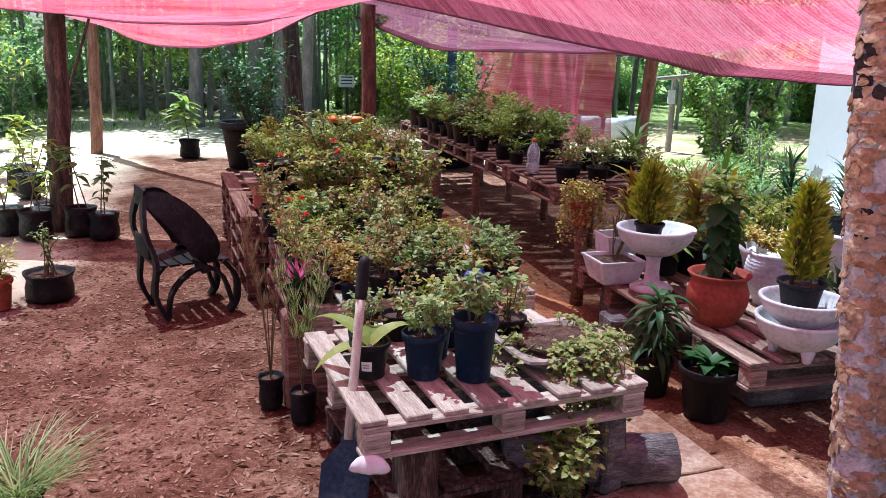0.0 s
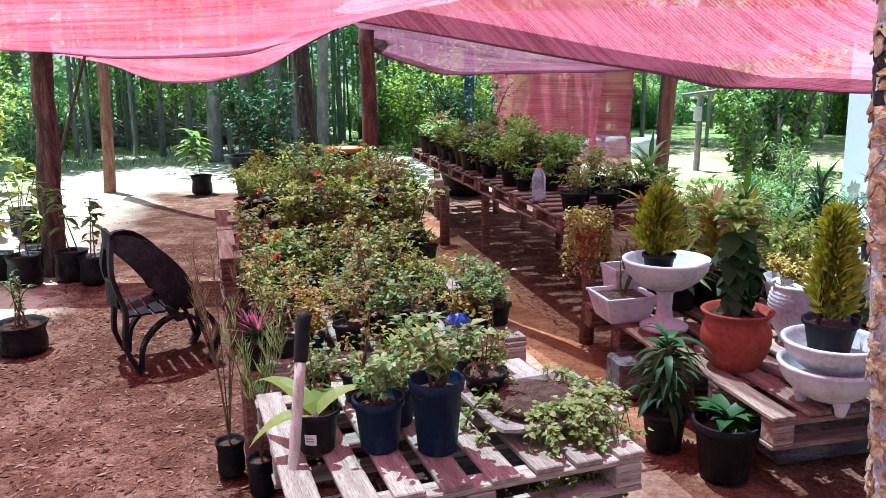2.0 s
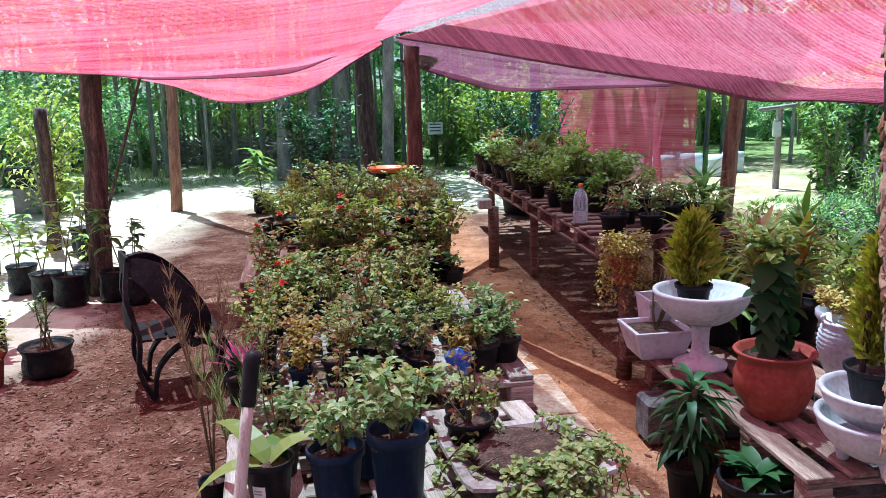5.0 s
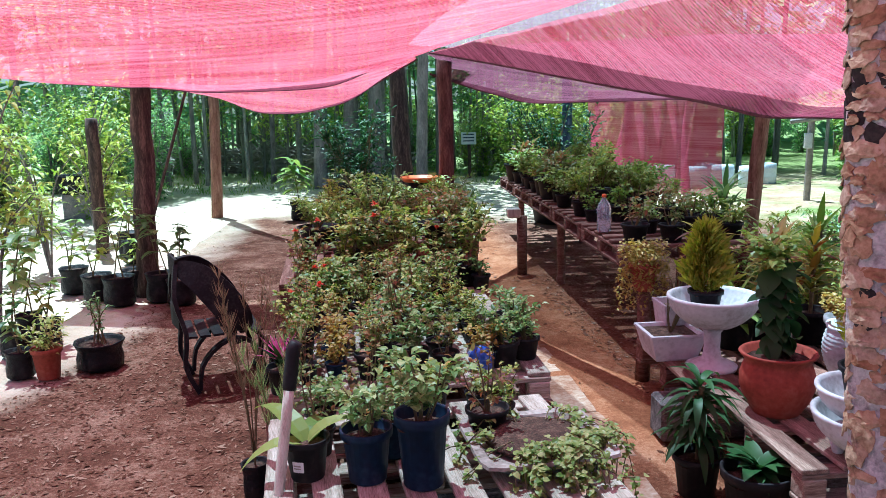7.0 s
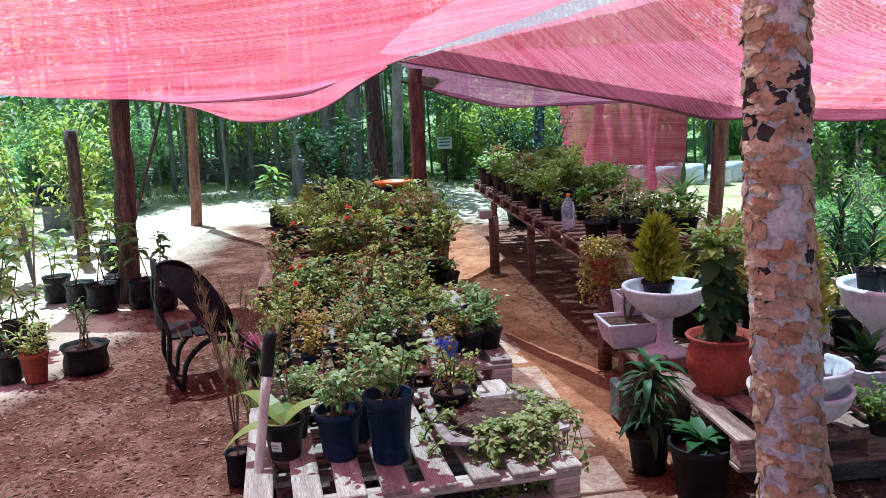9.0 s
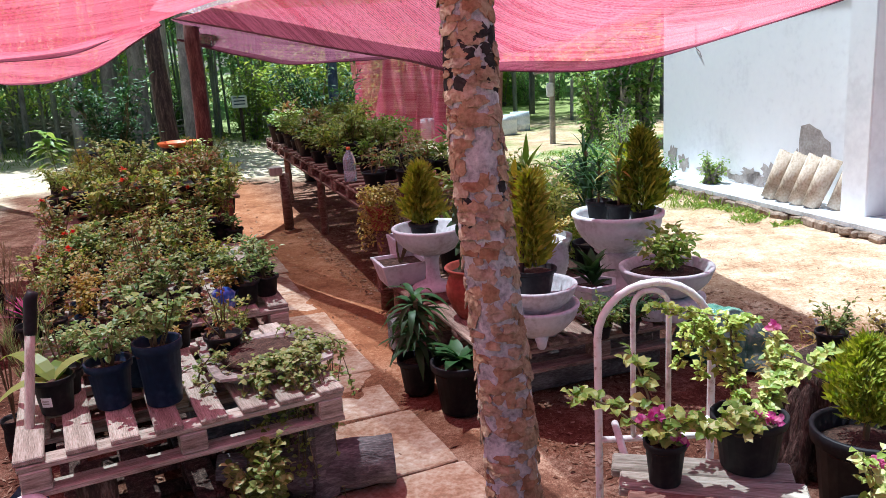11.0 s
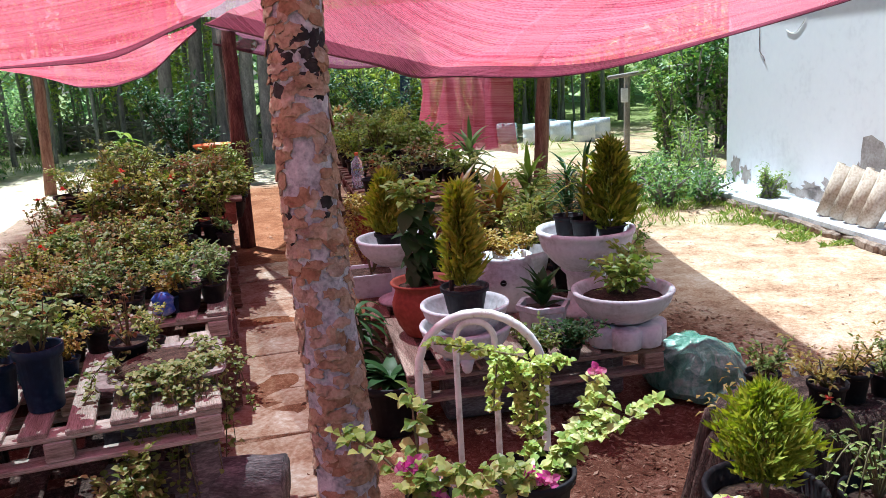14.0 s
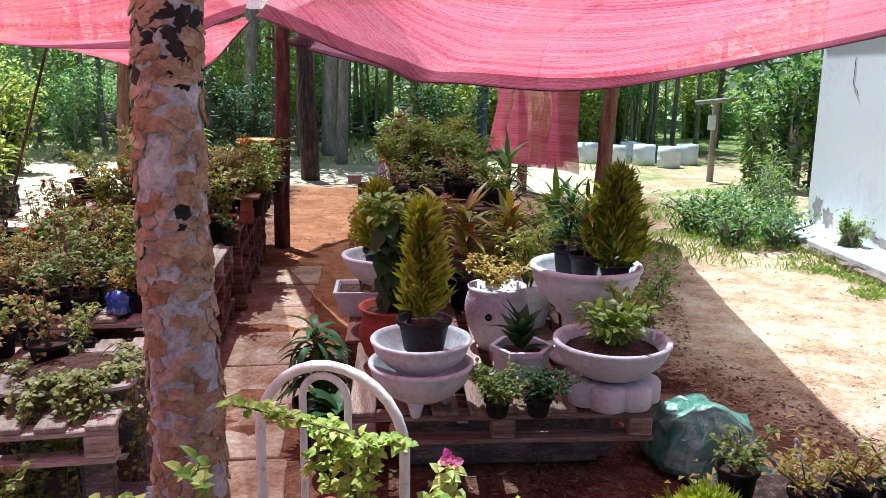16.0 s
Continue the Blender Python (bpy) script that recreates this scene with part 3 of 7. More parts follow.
# path slabs
def slabs():
    path = thing("garden_path", "worn dirt-covered concrete slabs between the tables", "path", kind="structure")
    d = Vector((-0.345, 0.94, 0)).normalized()
    p = Vector((1.14, 2.86, 0))
    rg = random.Random(8)
    for i in range(8):
        ln = rg.uniform(0.62, 0.72)
        wd = rg.uniform(0.56, 0.66) + (0.08 if i == 0 else 0.0)
        g = Geo()
        n = 48
        ring = []
        for k in range(n):
            t = 2 * math.pi * k / n
            c, s_ = math.cos(t), math.sin(t)
            q = (abs(c) ** 40 + abs(s_) ** 40) ** (-1 / 40) * (1 + 0.02 * noise.noise((c * 3 + i * 7, s_ * 3, i)))
            ring.append((c * q * wd / 2, s_ * q * (ln - 0.012) / 2))
        vs = [(x, y, -0.03) for x, y in ring] + [(x, y, 0.004) for x, y in ring] + [(x * 0.985, y * 0.985, 0.009) for x, y in ring]
        fs = [(m * n + k, m * n + (k + 1) % n, (m + 1) * n + (k + 1) % n, (m + 1) * n + k) for m in range(2) for k in range(n)] + [tuple(2 * n + k for k in range(n))]
        g.add(vs, fs)
        ob = part("slab", g, M_SLAB, path)
        ob.matrix_basis = pose(p.x + rg.uniform(-0.025, 0.025), p.y, -0.013 + rg.uniform(-0.005, 0.004), rg.uniform(-0.8, 0.8), rg.uniform(-0.8, 0.8), math.degrees(math.atan2(d.y, d.x)) - 90 + rg.uniform(-2, 2))
        p += d * (ln + 0.01)


slabs()


# ---- white building with its kerb ----
def building():
    a, b = Vector((4.57, 10.94, 0)), Vector((5.50, 7.42, 0))
    u = (b - a).normalized()
    nrm = Vector((u.y, -u.x, 0))
    if nrm.x > 0:
        nrm = -nrm
    ang = math.atan2(u.y, u.x)
    end = a + u * 9.0
    house = thing("house", "white rendered garden building with damp-stained base", "house", kind="structure")
    c = (a + end) / 2 - nrm * 0.1
    g = Geo().box((c.x, c.y, 1.6), (9.0, 0.2, 3.2), ang, cut=0.01)
    back = a - nrm * 3.0
    g.box(((a.x + back.x) / 2 + u.x * 0.1, (a.y + back.y) / 2 + u.y * 0.1, 1.6), (0.2, 2.8, 3.2), ang, cut=0.01)
    part("wall", g, M_WALL, house, "white rendered wall")
    r = c - nrm * 1.52
    part("roof", Geo().box((r.x, r.y, 3.28), (9.6, 3.6, 0.12), ang, cut=0.02), M_TILE, house, "clay tiled roof")
    q = a + u * 3.74 + nrm * 0.14
    part("pilaster", Geo().box((q.x, q.y, 1.6), (0.32, 0.29, 3.2), ang, cut=0.012), M_WALL, house, "white pilaster")
    gs = Geo()
    rg = random.Random(5)

    def blot(s, z, w, h, n=22):
        vs = []
        for i in range(n):
            t = 2 * math.pi * i / n
            k = 1 + rg.uniform(-0.4, 0.4)
            p = a + u * (s + math.cos(t) * w * k) + nrm * 0.004
            vs.append((p.x, p.y, z + math.sin(t) * h * k))
        gs.add(vs, [tuple(range(n))])

    ps = []
    for s, z in ((2.66, 0.48), (2.66, 0.72), (2.68, 0.86), (2.80, 0.89), (2.90, 0.85), (2.97, 0.83), (3.02, 0.76), (3.11, 0.72), (3.12, 0.50)):
        p = a + u * s + nrm * 0.004
        ps.append((p.x, p.y, z))
    gs.add(ps, [tuple(range(len(ps)))])
    part("damp_patch", gs, M_STAIN, house, "bare patch where render has fallen off")
    gs = Geo()
    for s, z, w, h in ((2.2, 0.30, 0.12, 0.10), (1.9, 0.26, 0.16, 0.06), (2.45, 0.33, 0.08, 0.08), (1.4, 0.22, 0.14, 0.05), (3.6, 0.24, 0.1, 0.12), (2.52, 0.42, 0.035, 0.05), (2.62, 0.5, 0.03, 0.1), (1.7, 0.18, 0.22, 0.05), (2.0, 0.2, 0.2, 0.07), (2.35, 0.2, 0.25, 0.08), (1.05, 0.2, 0.2, 0.06), (0.5, 0.25, 0.12, 0.1), (0.25, 0.3, 0.1, 0.16), (4.35, 0.48, 0.32, 0.13), (4.1, 0.26, 0.12, 0.16), (4.7, 0.3, 0.3, 0.14)):
        blot(s, z, w, h)
    part("dirt_patch", gs, M_STAIN, house, "grey dirt marks")
    cab = Geo()
    w0 = a + u * 1.3 + nrm * 0.007
    cab.tube([(w0 + u * (0.35 * i / 8)) .to_tuple()[:2] + (1.93 - 0.08 * math.sin(math.pi * i / 8) + i * 0.012,) for i in range(9)], 0.0045, 5)
    part("cable", cab, M_WHITEPAINT, house, "thin white cable")
    cab = Geo()
    w0 = a + u * 0.75 + nrm * 0.007
    cab.tube([(w0.x, w0.y, 2.0), (w0.x, w0.y, 1.72), (w0.x + 0.02, w0.y - 0.1, 1.66), (w0.x + 0.03, w0.y - 0.14, 1.6)], 0.004, 5)
    part("wire_loop", cab, M_ROPE, house, "dark wire")
    # kerbed walkway along the wall
    k = (a + end) / 2 + nrm * 0.26 - u * 0.5
    kerb = thing("kerb", "raised cement walkway with a rough stone edge", "kerb", kind="structure")
    part("walkway", Geo().box((k.x, k.y, 0.085), (10.2, 0.52, 0.07), ang, cut=0.015), M_CEMENT, kerb, "pale cement top")
    rs = random.Random(11)
    s = -5.1
    while s < 5.0:
        w = rs.uniform(0.06, 0.24)
        p = k + u * (s + w / 2) + nrm * (0.23 + rs.uniform(-0.03, 0.03))
        st_ = part("stone", Geo().box((0, 0, 0), (w + 0.01, rs.uniform(0.10, 0.17), rs.uniform(0.05, 0.10)), cut=0.022), M_KERB, kerb)
        st_.matrix_basis = pose(p.x, p.y, 0.02, rs.uniform(-16, 16), rs.uniform(-10, 10), math.degrees(ang) + rs.uniform(-14, 14))
        s += w
    # half-round clay tiles leaning on the wall
    for i in range(5):
        g = Geo()
        n, ln = 10, 0.52
        vs, fs = [], []
        for zi, rr in ((0, 0.086), (ln, 0.100)):
            for th in (0.0, 0.014):
                for j in range(n + 1):
                    t = math.pi * (1.24 * j / n - 0.12)
                    vs.append((math.cos(t) * (rr - th), -math.sin(t) * (rr - th), zi))
        m1 = n + 1
        for j in range(n):
            fs += [(j, j + 1, 2 * m1 + j + 1, 2 * m1 + j), (m1 + j + 1, m1 + j, 3 * m1 + j, 3 * m1 + j + 1), (2 * m1 + j, 2 * m1 + j + 1, 3 * m1 + j + 1, 3 * m1 + j), (j + 1, j, m1 + j, m1 + j + 1)]
        for j in (0, n):
            fs.append((j, m1 + j, 3 * m1 + j, 2 * m1 + j))
        g.add(vs, fs)
        p = a + u * (2.66 + 0.205 * i) + nrm * (0.36 if i < 4 else 0.24)
        tile = solo("roof_tile", g, M_TILE, "half-round clay roof tile leaning on the white wall", "roof tile", smooth=True, group="leaning roof tiles")
        side = Matrix((( u.x, -nrm.x, 0, p.x), (u.y, -nrm.y, 0, p.y), (0, 0, 1, 0.122), (0, 0, 0, 1)))
        tile.matrix_basis = side @ pose(0, 0, 0, -19 - i % 2, 10 + i % 3, 0)


building()


# ---- posts and the leaning trunk ----
def post(name, base, top, r0, r1, mat, label, seed, n=10, knots=0.06):
    rg = random.Random(seed)
    b, t = Vector(base), Vector(top)
    pts = [b.lerp(t, i / 9) + Vector((rg.uniform(-1, 1), rg.uniform(-1, 1), 0)) * (r0 * 0.12 if 0 < i < 9 else 0) for i in range(10)]
    g = Geo().tube(pts, [r0 + (r1 - r0) * i / 9 for i in range(10)], n, knots, seed)
    return solo(name, g, mat, label, "post", smooth=True)


def scale_material():
    """Bark scales, each with its own tan or grey tint."""
    m = mottled("bark_scale", [(0.15, 0.105, 0.068), (0.35, 0.27, 0.19), (0.52, 0.44, 0.345)], 18, 0.9, 0.6, 90)
    n, l = m.node_tree.nodes, m.node_tree.links
    b = n["Principled BSDF"]
    src = b.inputs["Base Color"].links[0].from_socket
    geo = n.new("ShaderNodeNewGeometry")
    tint = ramp(m.node_tree, [(0.0, (0.70, 0.50, 0.38)), (0.3, (0.94, 0.86, 0.75)), (0.7, (1.0, 0.97, 0.92)), (1.0, (0.95, 0.95, 1.0))])
    l.new(geo.outputs["Random Per Island"], tint.inputs[0])
    mx = n.new("ShaderNodeMix")
    mx.data_type, mx.blend_type = "RGBA", "MULTIPLY"
    mx.inputs[0].default_value = 1.0
    l.new(src, mx.inputs[6])
    l.new(tint.outputs[0], mx.inputs[7])
    l.new(mx.outputs[2], b.inputs["Base Color"])
    return m


M_SCALE = scale_material()
M_BARKIN = mottled("grey_inner_bark", [(0.17, 0.17, 0.18), (0.42, 0.43, 0.45), (0.64, 0.64, 0.65)], 22, 0.9, 0.8, 80, dist=0.02)
M_BARE = mottled("black_bare_bark", [(0.010, 0.010, 0.012), (0.020, 0.019, 0.020), (0.05, 0.045, 0.04)], 20, 0.85, 0.5, 60)


def bark_trunk():
    """Pale trunk covered in overlapping scales that lift at the lower edge; black bare spots near the top."""
    tr = thing("leaning_tree", "leaning pale tree with flaking grey and tan bark", "tree")
    base, top = Vector((1.478, 2.405, -0.05)), Vector((1.385, 2.665, 2.75))
    rg = random.Random(21)

    def spot(z):
        t = (z + 0.05) / 2.8
        return base.lerp(top, t) + Vector((0.012 * math.sin(z * 3), 0.008 * math.cos(z * 2.2), 0))

    def radius(a, z):
        return 0.094 - 0.006 * z + 0.03 * max(0, 0.12 - z) + 0.005 * noise.noise((math.cos(a) * 3, math.sin(a) * 3, z * 9)) + 0.003 * noise.noise((math.cos(a) * 8, math.sin(a) * 8, z * 30))

    g = Geo()
    nz, na = 220, 64
    for i in range(nz + 1):
        z = -0.05 + 2.8 * i / nz
        c = spot(z)
        for k in range(na):
            a = 2 * math.pi * k / na
            r = radius(a, z)
            g.v.append((c.x + math.cos(a) * r, c.y + math.sin(a) * r, z))
    g.f = [(i * na + k, i * na + (k + 1) % na, (i + 1) * na + (k + 1) % na, (i + 1) * na + k) for i in range(nz) for k in range(na)]
    part("trunk", g, M_BARKIN, tr, "grey-white inner bark", True)

    def flap(a0, zc, wd, hh, low, high, gg, m1=12, jag=0.16):
        """A patch with a jagged outline; its lower edge stands off by low, its upper edge by high."""
        ring = []
        for j in range(m1):
            t = 2 * math.pi * j / m1
            k = rg.uniform(1 - jag, 1 + jag)
            ring.append((math.cos(t) * wd / 2 * k, math.sin(t) * hh / 2 * k))
        vs = []
        for sc, ex in ((1.0, -0.004), (1.0, 0.0), (0.55, 0.002)):
            for da, dz in ring:
                a, zz = a0 + da * sc, zc + dz * sc
                c = spot(zz)
                t = 0.5 - dz * sc / hh
                r = radius(a, zz) + max(high + (low - high) * t + ex, 0.0006)
                vs.append((c.x + math.cos(a) * r, c.y + math.sin(a) * r, zz))
        fs = [(q * m1 + j, q * m1 + (j + 1) % m1, (q + 1) * m1 + (j + 1) % m1, (q + 1) * m1 + j) for q in range(2) for j in range(m1)] + [tuple(2 * m1 + j for j in range(m1))]
        gg.add(vs, fs)

    scales, bare = Geo(), Geo()
    z, row = -0.03, 0
    while z < 2.65:
        for i in range(11):
            a0 = 2 * math.pi * (i + 0.5 * (row % 2)) / 11 + rg.uniform(-0.14, 0.14) + z * 0.5
            zc = z + rg.uniform(-0.012, 0.012)
            p = (math.cos(a0) * 2.2, math.sin(a0) * 2.2, zc * 7)
            k = noise.noise(p)
            dark = (1.68 < zc < 1.87 and k > -0.15) or (1.2 < zc < 1.4 and k > 0.36) or k > 0.72
            if dark:
                flap(a0, zc, rg.uniform(0.35, 0.7), rg.uniform(0.03, 0.055), 0.0022, 0.0022, bare, 13, 0.3)
                if rg.random() < 0.6:
                    continue
            elif noise.noise((p[0] * 1.4 + 5, p[1] * 1.4, zc * 7)) > 0.05 and rg.random() < 0.8:
                continue
            flap(a0, zc, rg.uniform(0.36, 0.95), rg.uniform(0.026, 0.058), rg.uniform(0.005, 0.014), 0.0008, scales, 15, 0.34)
        z += 0.03
        row += 1
    part("bare_bark", bare, M_BARE, tr, "black bare spots", False, "stuff")
    part("bark", scales, M_SCALE, tr, "tan bark scales", False, "stuff")


bark_trunk()
post("wooden_post", (-0.99, 8.34, -0.05), (-1.04, 8.62, 2.36), 0.085, 0.075, M_DARKRED, "dark red-brown wooden post holding up the net", 31)
post("wooden_post", (-3.92, 7.5, -0.05), (-3.86, 7.65, 2.5), 0.11, 0.095, M_POST, "thick rough-barked post at the edge of the shade", 32)
post("wooden_post", (-6.22, 13.15, -0.05), (-6.25, 13.4, 2.3), 0.10, 0.09, M_POSTPALE, "pale wooden post standing on sunny sand", 33)
post("wooden_post", (-6.02, 9.7, -0.05), (-5.84, 9.5, 1.76), 0.085, 0.075, M_POST, "grey weathered fence post", 34)
post("wooden_post", (2.15, 10.25, -0.05), (2.26, 10.2, 1.95), 0.09, 0.08, M_POSTPALE, "stout reddish post beside the red curtain", 35)
post("wooden_post", (-0.42, 16.4, -0.05), (-0.42, 16.4, 2.3), 0.10, 0.10, M_STEEL, "blue-grey painted post near the curtain", 36)
post("wooden_post", (0.78, 13.6, -0.05), (0.76, 13.6, 2.05), 0.08, 0.075, M_WOODRED, "dark post behind the red curtain", 37)
post("wooden_post", (-3.0, 13.9, -0.05), (-3.12, 14.0, 2.6), 0.17, 0.14, M_POST, "dark forked post beyond the tables", 38)


# ---- shade nets ----
def sheet(name, rows, mat, label, category, nu=70, nv=48, wave=0.02, seed=0, sag=0.0, parent=None, hem=None):
    """A cloth through a grid of points, smoothed, with small folds."""
    def cat(p0, p1, p2, p3, t):
        return 0.5 * ((2 * p1) + (p2 - p0) * t + (2 * p0 - 5 * p1 + 4 * p2 - p3) * t * t + (3 * p1 - p0 - 3 * p2 + p3) * t ** 3)

    def along(ps, t):
        k = min(int(t * (len(ps) - 1)), len(ps) - 2)
        f = t * (len(ps) - 1) - k
        g = lambda i: ps[max(0, min(i, len(ps) - 1))]
        a = g(k - 1) if k > 0 else 2 * ps[0] - ps[1]
        d = g(k + 2) if k + 2 < len(ps) else 2 * ps[-1] - ps[-2]
        return cat(a, g(k), g(k + 1), d, f)

    rows = [[Vector(p) for p in r] for r in rows]
    g = Geo()
    uvs = []
    for j in range(nv + 1):
        v = j / nv
        for i in range(nu + 1):
            u = i / nu
            p = along([along(r, u) for r in rows], v)
            q = noise.noise((u * 7 + seed, v * 3, seed * 2.0)) + 0.6 * noise.noise((u * 3 + v * 14, v * 5 + u * 4, seed))
            p = p + Vector((0, 0, q * wave - sag * math.sin(math.pi * u) * math.sin(math.pi * v)))
            g.v.append(tuple(p))
            uvs.append((p.x + p.z * 0.4, p.y))
    w = nu + 1
    g.f = [(j * w + i, j * w + i + 1, (j + 1) * w + i + 1, (j + 1) * w + i) for j in range(nv) for i in range(nu)]
    me = g.mesh(name, mat, True)
    layer = me.uv_layers.new(name="cloth")
    layer.data.foreach_set("uv", [c for lp in me.loops for c in uvs[lp.vertex_index]])
    ob = new(name, me)
    if parent:
        ob.parent = parent
        tagged(ob, label)
    else:
        tagged(ob, label, category)
    if hem:
        k0 = nv - max(2, nv // 9)
        hb = Geo()
        hb.v = [(x, y, z - 0.007) for x, y, z in g.v[k0 * w:]]
        hb.f = [(j * w + i, j * w + i + 1, (j + 1) * w + i + 1, (j + 1) * w + i) for j in range(nv - k0) for i in range(nu)]
        hm = hb.mesh("hem_band", NET_HEM, True)
        hl = hm.uv_layers.new(name="cloth")
        hl.data.foreach_set("uv", [c for lp in hm.loops for c in uvs[k0 * w + lp.vertex_index]])
        part("hem_band", hm, NET_HEM, ob, "doubled darker hem")
        hg = Geo().tube([Vector(g.v[nv * w + i]) for i in range(nu + 1)], hem, 5)
        part("hem_cord", hg, M_ROPE, ob, "dark hem cord")
    return ob


sheet("shade_net", [
    [(-3.9, -0.5, 2.35), (-2.8, -0.8, 2.35), (-1.2, -0.8, 2.4), (1.0, -1.0, 2.4), (2.4, -1.0, 2.45)],
    [(-3.95, 2.5, 2.2), (-2.8, 2.5, 2.16), (-1.5, 2.5, 2.2), (0.6, 2.3, 2.25), (1.75, 2.2, 2.36)],
    [(-4.1, 5.2, 2.12), (-3.1, 5.2, 2.05), (-2.1, 5.2, 2.02), (-0.6, 5.0, 2.1), (0.55, 4.8, 2.3)],
    [(-4.75, 7.65, 2.14), (-4.1, 7.7, 2.07), (-3.2, 7.8, 2.0), (-2.1, 7.9, 2.02), (-1.2, 8.1, 2.33)]],
    NET_A, "red knitted shade net sagging between posts", "shade net", seed=1, hem=0.012)
sheet("shade_net", [
    [(1.62, 2.85, 2.36), (2.2, 3.0, 2.08), (3.3, 3.1, 2.12), (4.7, 3.2, 2.34), (5.9, 3.3, 2.56)],
    [(1.25, 3.7, 2.32), (1.95, 3.45, 1.98), (2.75, 3.45, 1.95), (4.0, 3.6, 2.14), (5.75, 3.8, 2.53)],
    [(0.85, 4.7, 2.3), (1.65, 4.0, 1.93), (2.3, 3.8, 1.86), (3.3, 4.0, 1.96), (5.6, 4.4, 2.5)],
    [(-1.05, 8.05, 2.3), (1.0, 5.3, 1.83), (1.7, 4.6, 1.69), (2.9, 4.75, 1.765), (5.2, 5.3, 2.34)]],
    NET_B, "faded pink-red shade net hanging low over the pots", "shade net", seed=2, hem=0.012)
sheet("shade_net", [
    [(-4.4, 7.9, 2.12), (-3.3, 8.0, 2.08), (-2.2, 8.1, 2.1), (-1.25, 8.2, 2.3)],
    [(-5.4, 10.6, 2.15), (-4.0, 10.0, 1.93), (-2.6, 9.4, 1.93), (-1.25, 8.25, 2.28)],
    [(-6.25, 13.4, 2.2), (-4.7, 11.8, 1.80), (-2.9, 10.2, 1.83), (-1.25, 8.3, 2.26)]],
    NET_B, "pale pink shade net stretched to a far post", "shade net", nu=40, nv=24, seed=3, hem=0.01)
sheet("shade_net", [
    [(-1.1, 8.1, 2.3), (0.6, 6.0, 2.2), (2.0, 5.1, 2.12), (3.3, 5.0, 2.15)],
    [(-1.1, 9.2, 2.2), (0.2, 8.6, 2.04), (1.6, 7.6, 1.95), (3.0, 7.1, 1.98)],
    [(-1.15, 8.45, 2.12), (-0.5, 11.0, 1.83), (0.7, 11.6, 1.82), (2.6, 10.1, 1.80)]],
    NET_C, "mauve shade net with its own shadow put into the colour", "shade net", nu=40, nv=30, seed=4, hem=0.012)


sheet("shade_net", [
    [(0.62, 4.0, 2.44), (1.45, 4.3, 2.44)],
    [(0.05, 5.0, 2.42), (1.25, 5.4, 2.40)],
    [(-0.7, 6.6, 2.40), (0.1, 7.0, 2.38)],
    [(-1.25, 8.0, 2.38), (-0.9, 8.4, 2.36)]],
    NET_PALE, "thin pink net filling the gap between two nets, sunlight in its pale colour", "shade net", nu=16, nv=40, seed=6, wave=0.012)
sheet("shade_net_strip", [[(2.35, 3.15, 2.035), (2.58, 3.15, 2.035)], [(2.05, 3.8, 1.875), (2.24, 3.8, 1.87)], [(1.92, 4.5, 1.73), (2.1, 4.5, 1.73)]],
      NET_STRIP, "darker red strip of net sewn over the pink net", "shade net", nu=10, nv=30, seed=5, wave=0.006)

def curtain():
    n = 90
    g = Geo()
    uvs = []
    top0, top1 = Vector((0.04, 15.3, 2.02)), Vector((1.84, 10.5, 1.88))
    nv = 26
    for j in range(nv + 1):
        v = j / nv
        for i in range(n + 1):
            u = i / n
            p = top0.lerp(top1, u)
            low = 0.58 - 0.12 * (1 - u) + 0.06 * math.sin(u * 9)
            z = p.z + (low - p.z) * v
            f = (0.45 + v * 0.6) * (0.15 * math.sin(u * 21 + 2.4 * math.sin(u * 5) + 0.7 * v) + 0.06 * math.sin(u * 57 + 3 * math.sin(u * 9) + 2 * v) + 0.10 * noise.noise((u * 9, v * 1.5, 2)))
            pull = 0.22 * v * math.exp(-((u - 0.98) / 0.12) ** 2)
            q = p + Vector((0.94, 0.35, 0)) * f + (top0 - top1).normalized() * pull * 0.4
            g.v.append((q.x, q.y, z))
            uvs.append((u * 5.0, z * 5.0))
    w = n + 1
    g.f = [(j * w + i, j * w + i + 1, (j + 1) * w + i + 1, (j + 1) * w + i) for j in range(nv) for i in range(n)]
    me = g.mesh("curtain", NET_CURTAIN, True)
    layer = me.uv_layers.new(name="cloth")
    layer.data.foreach_set("uv", [c for lp in me.loops for c in uvs[lp.vertex_index]])
    tagged(new("net_curtain", me), "red shade net hanging down as a folded curtain", "curtain")


curtain()


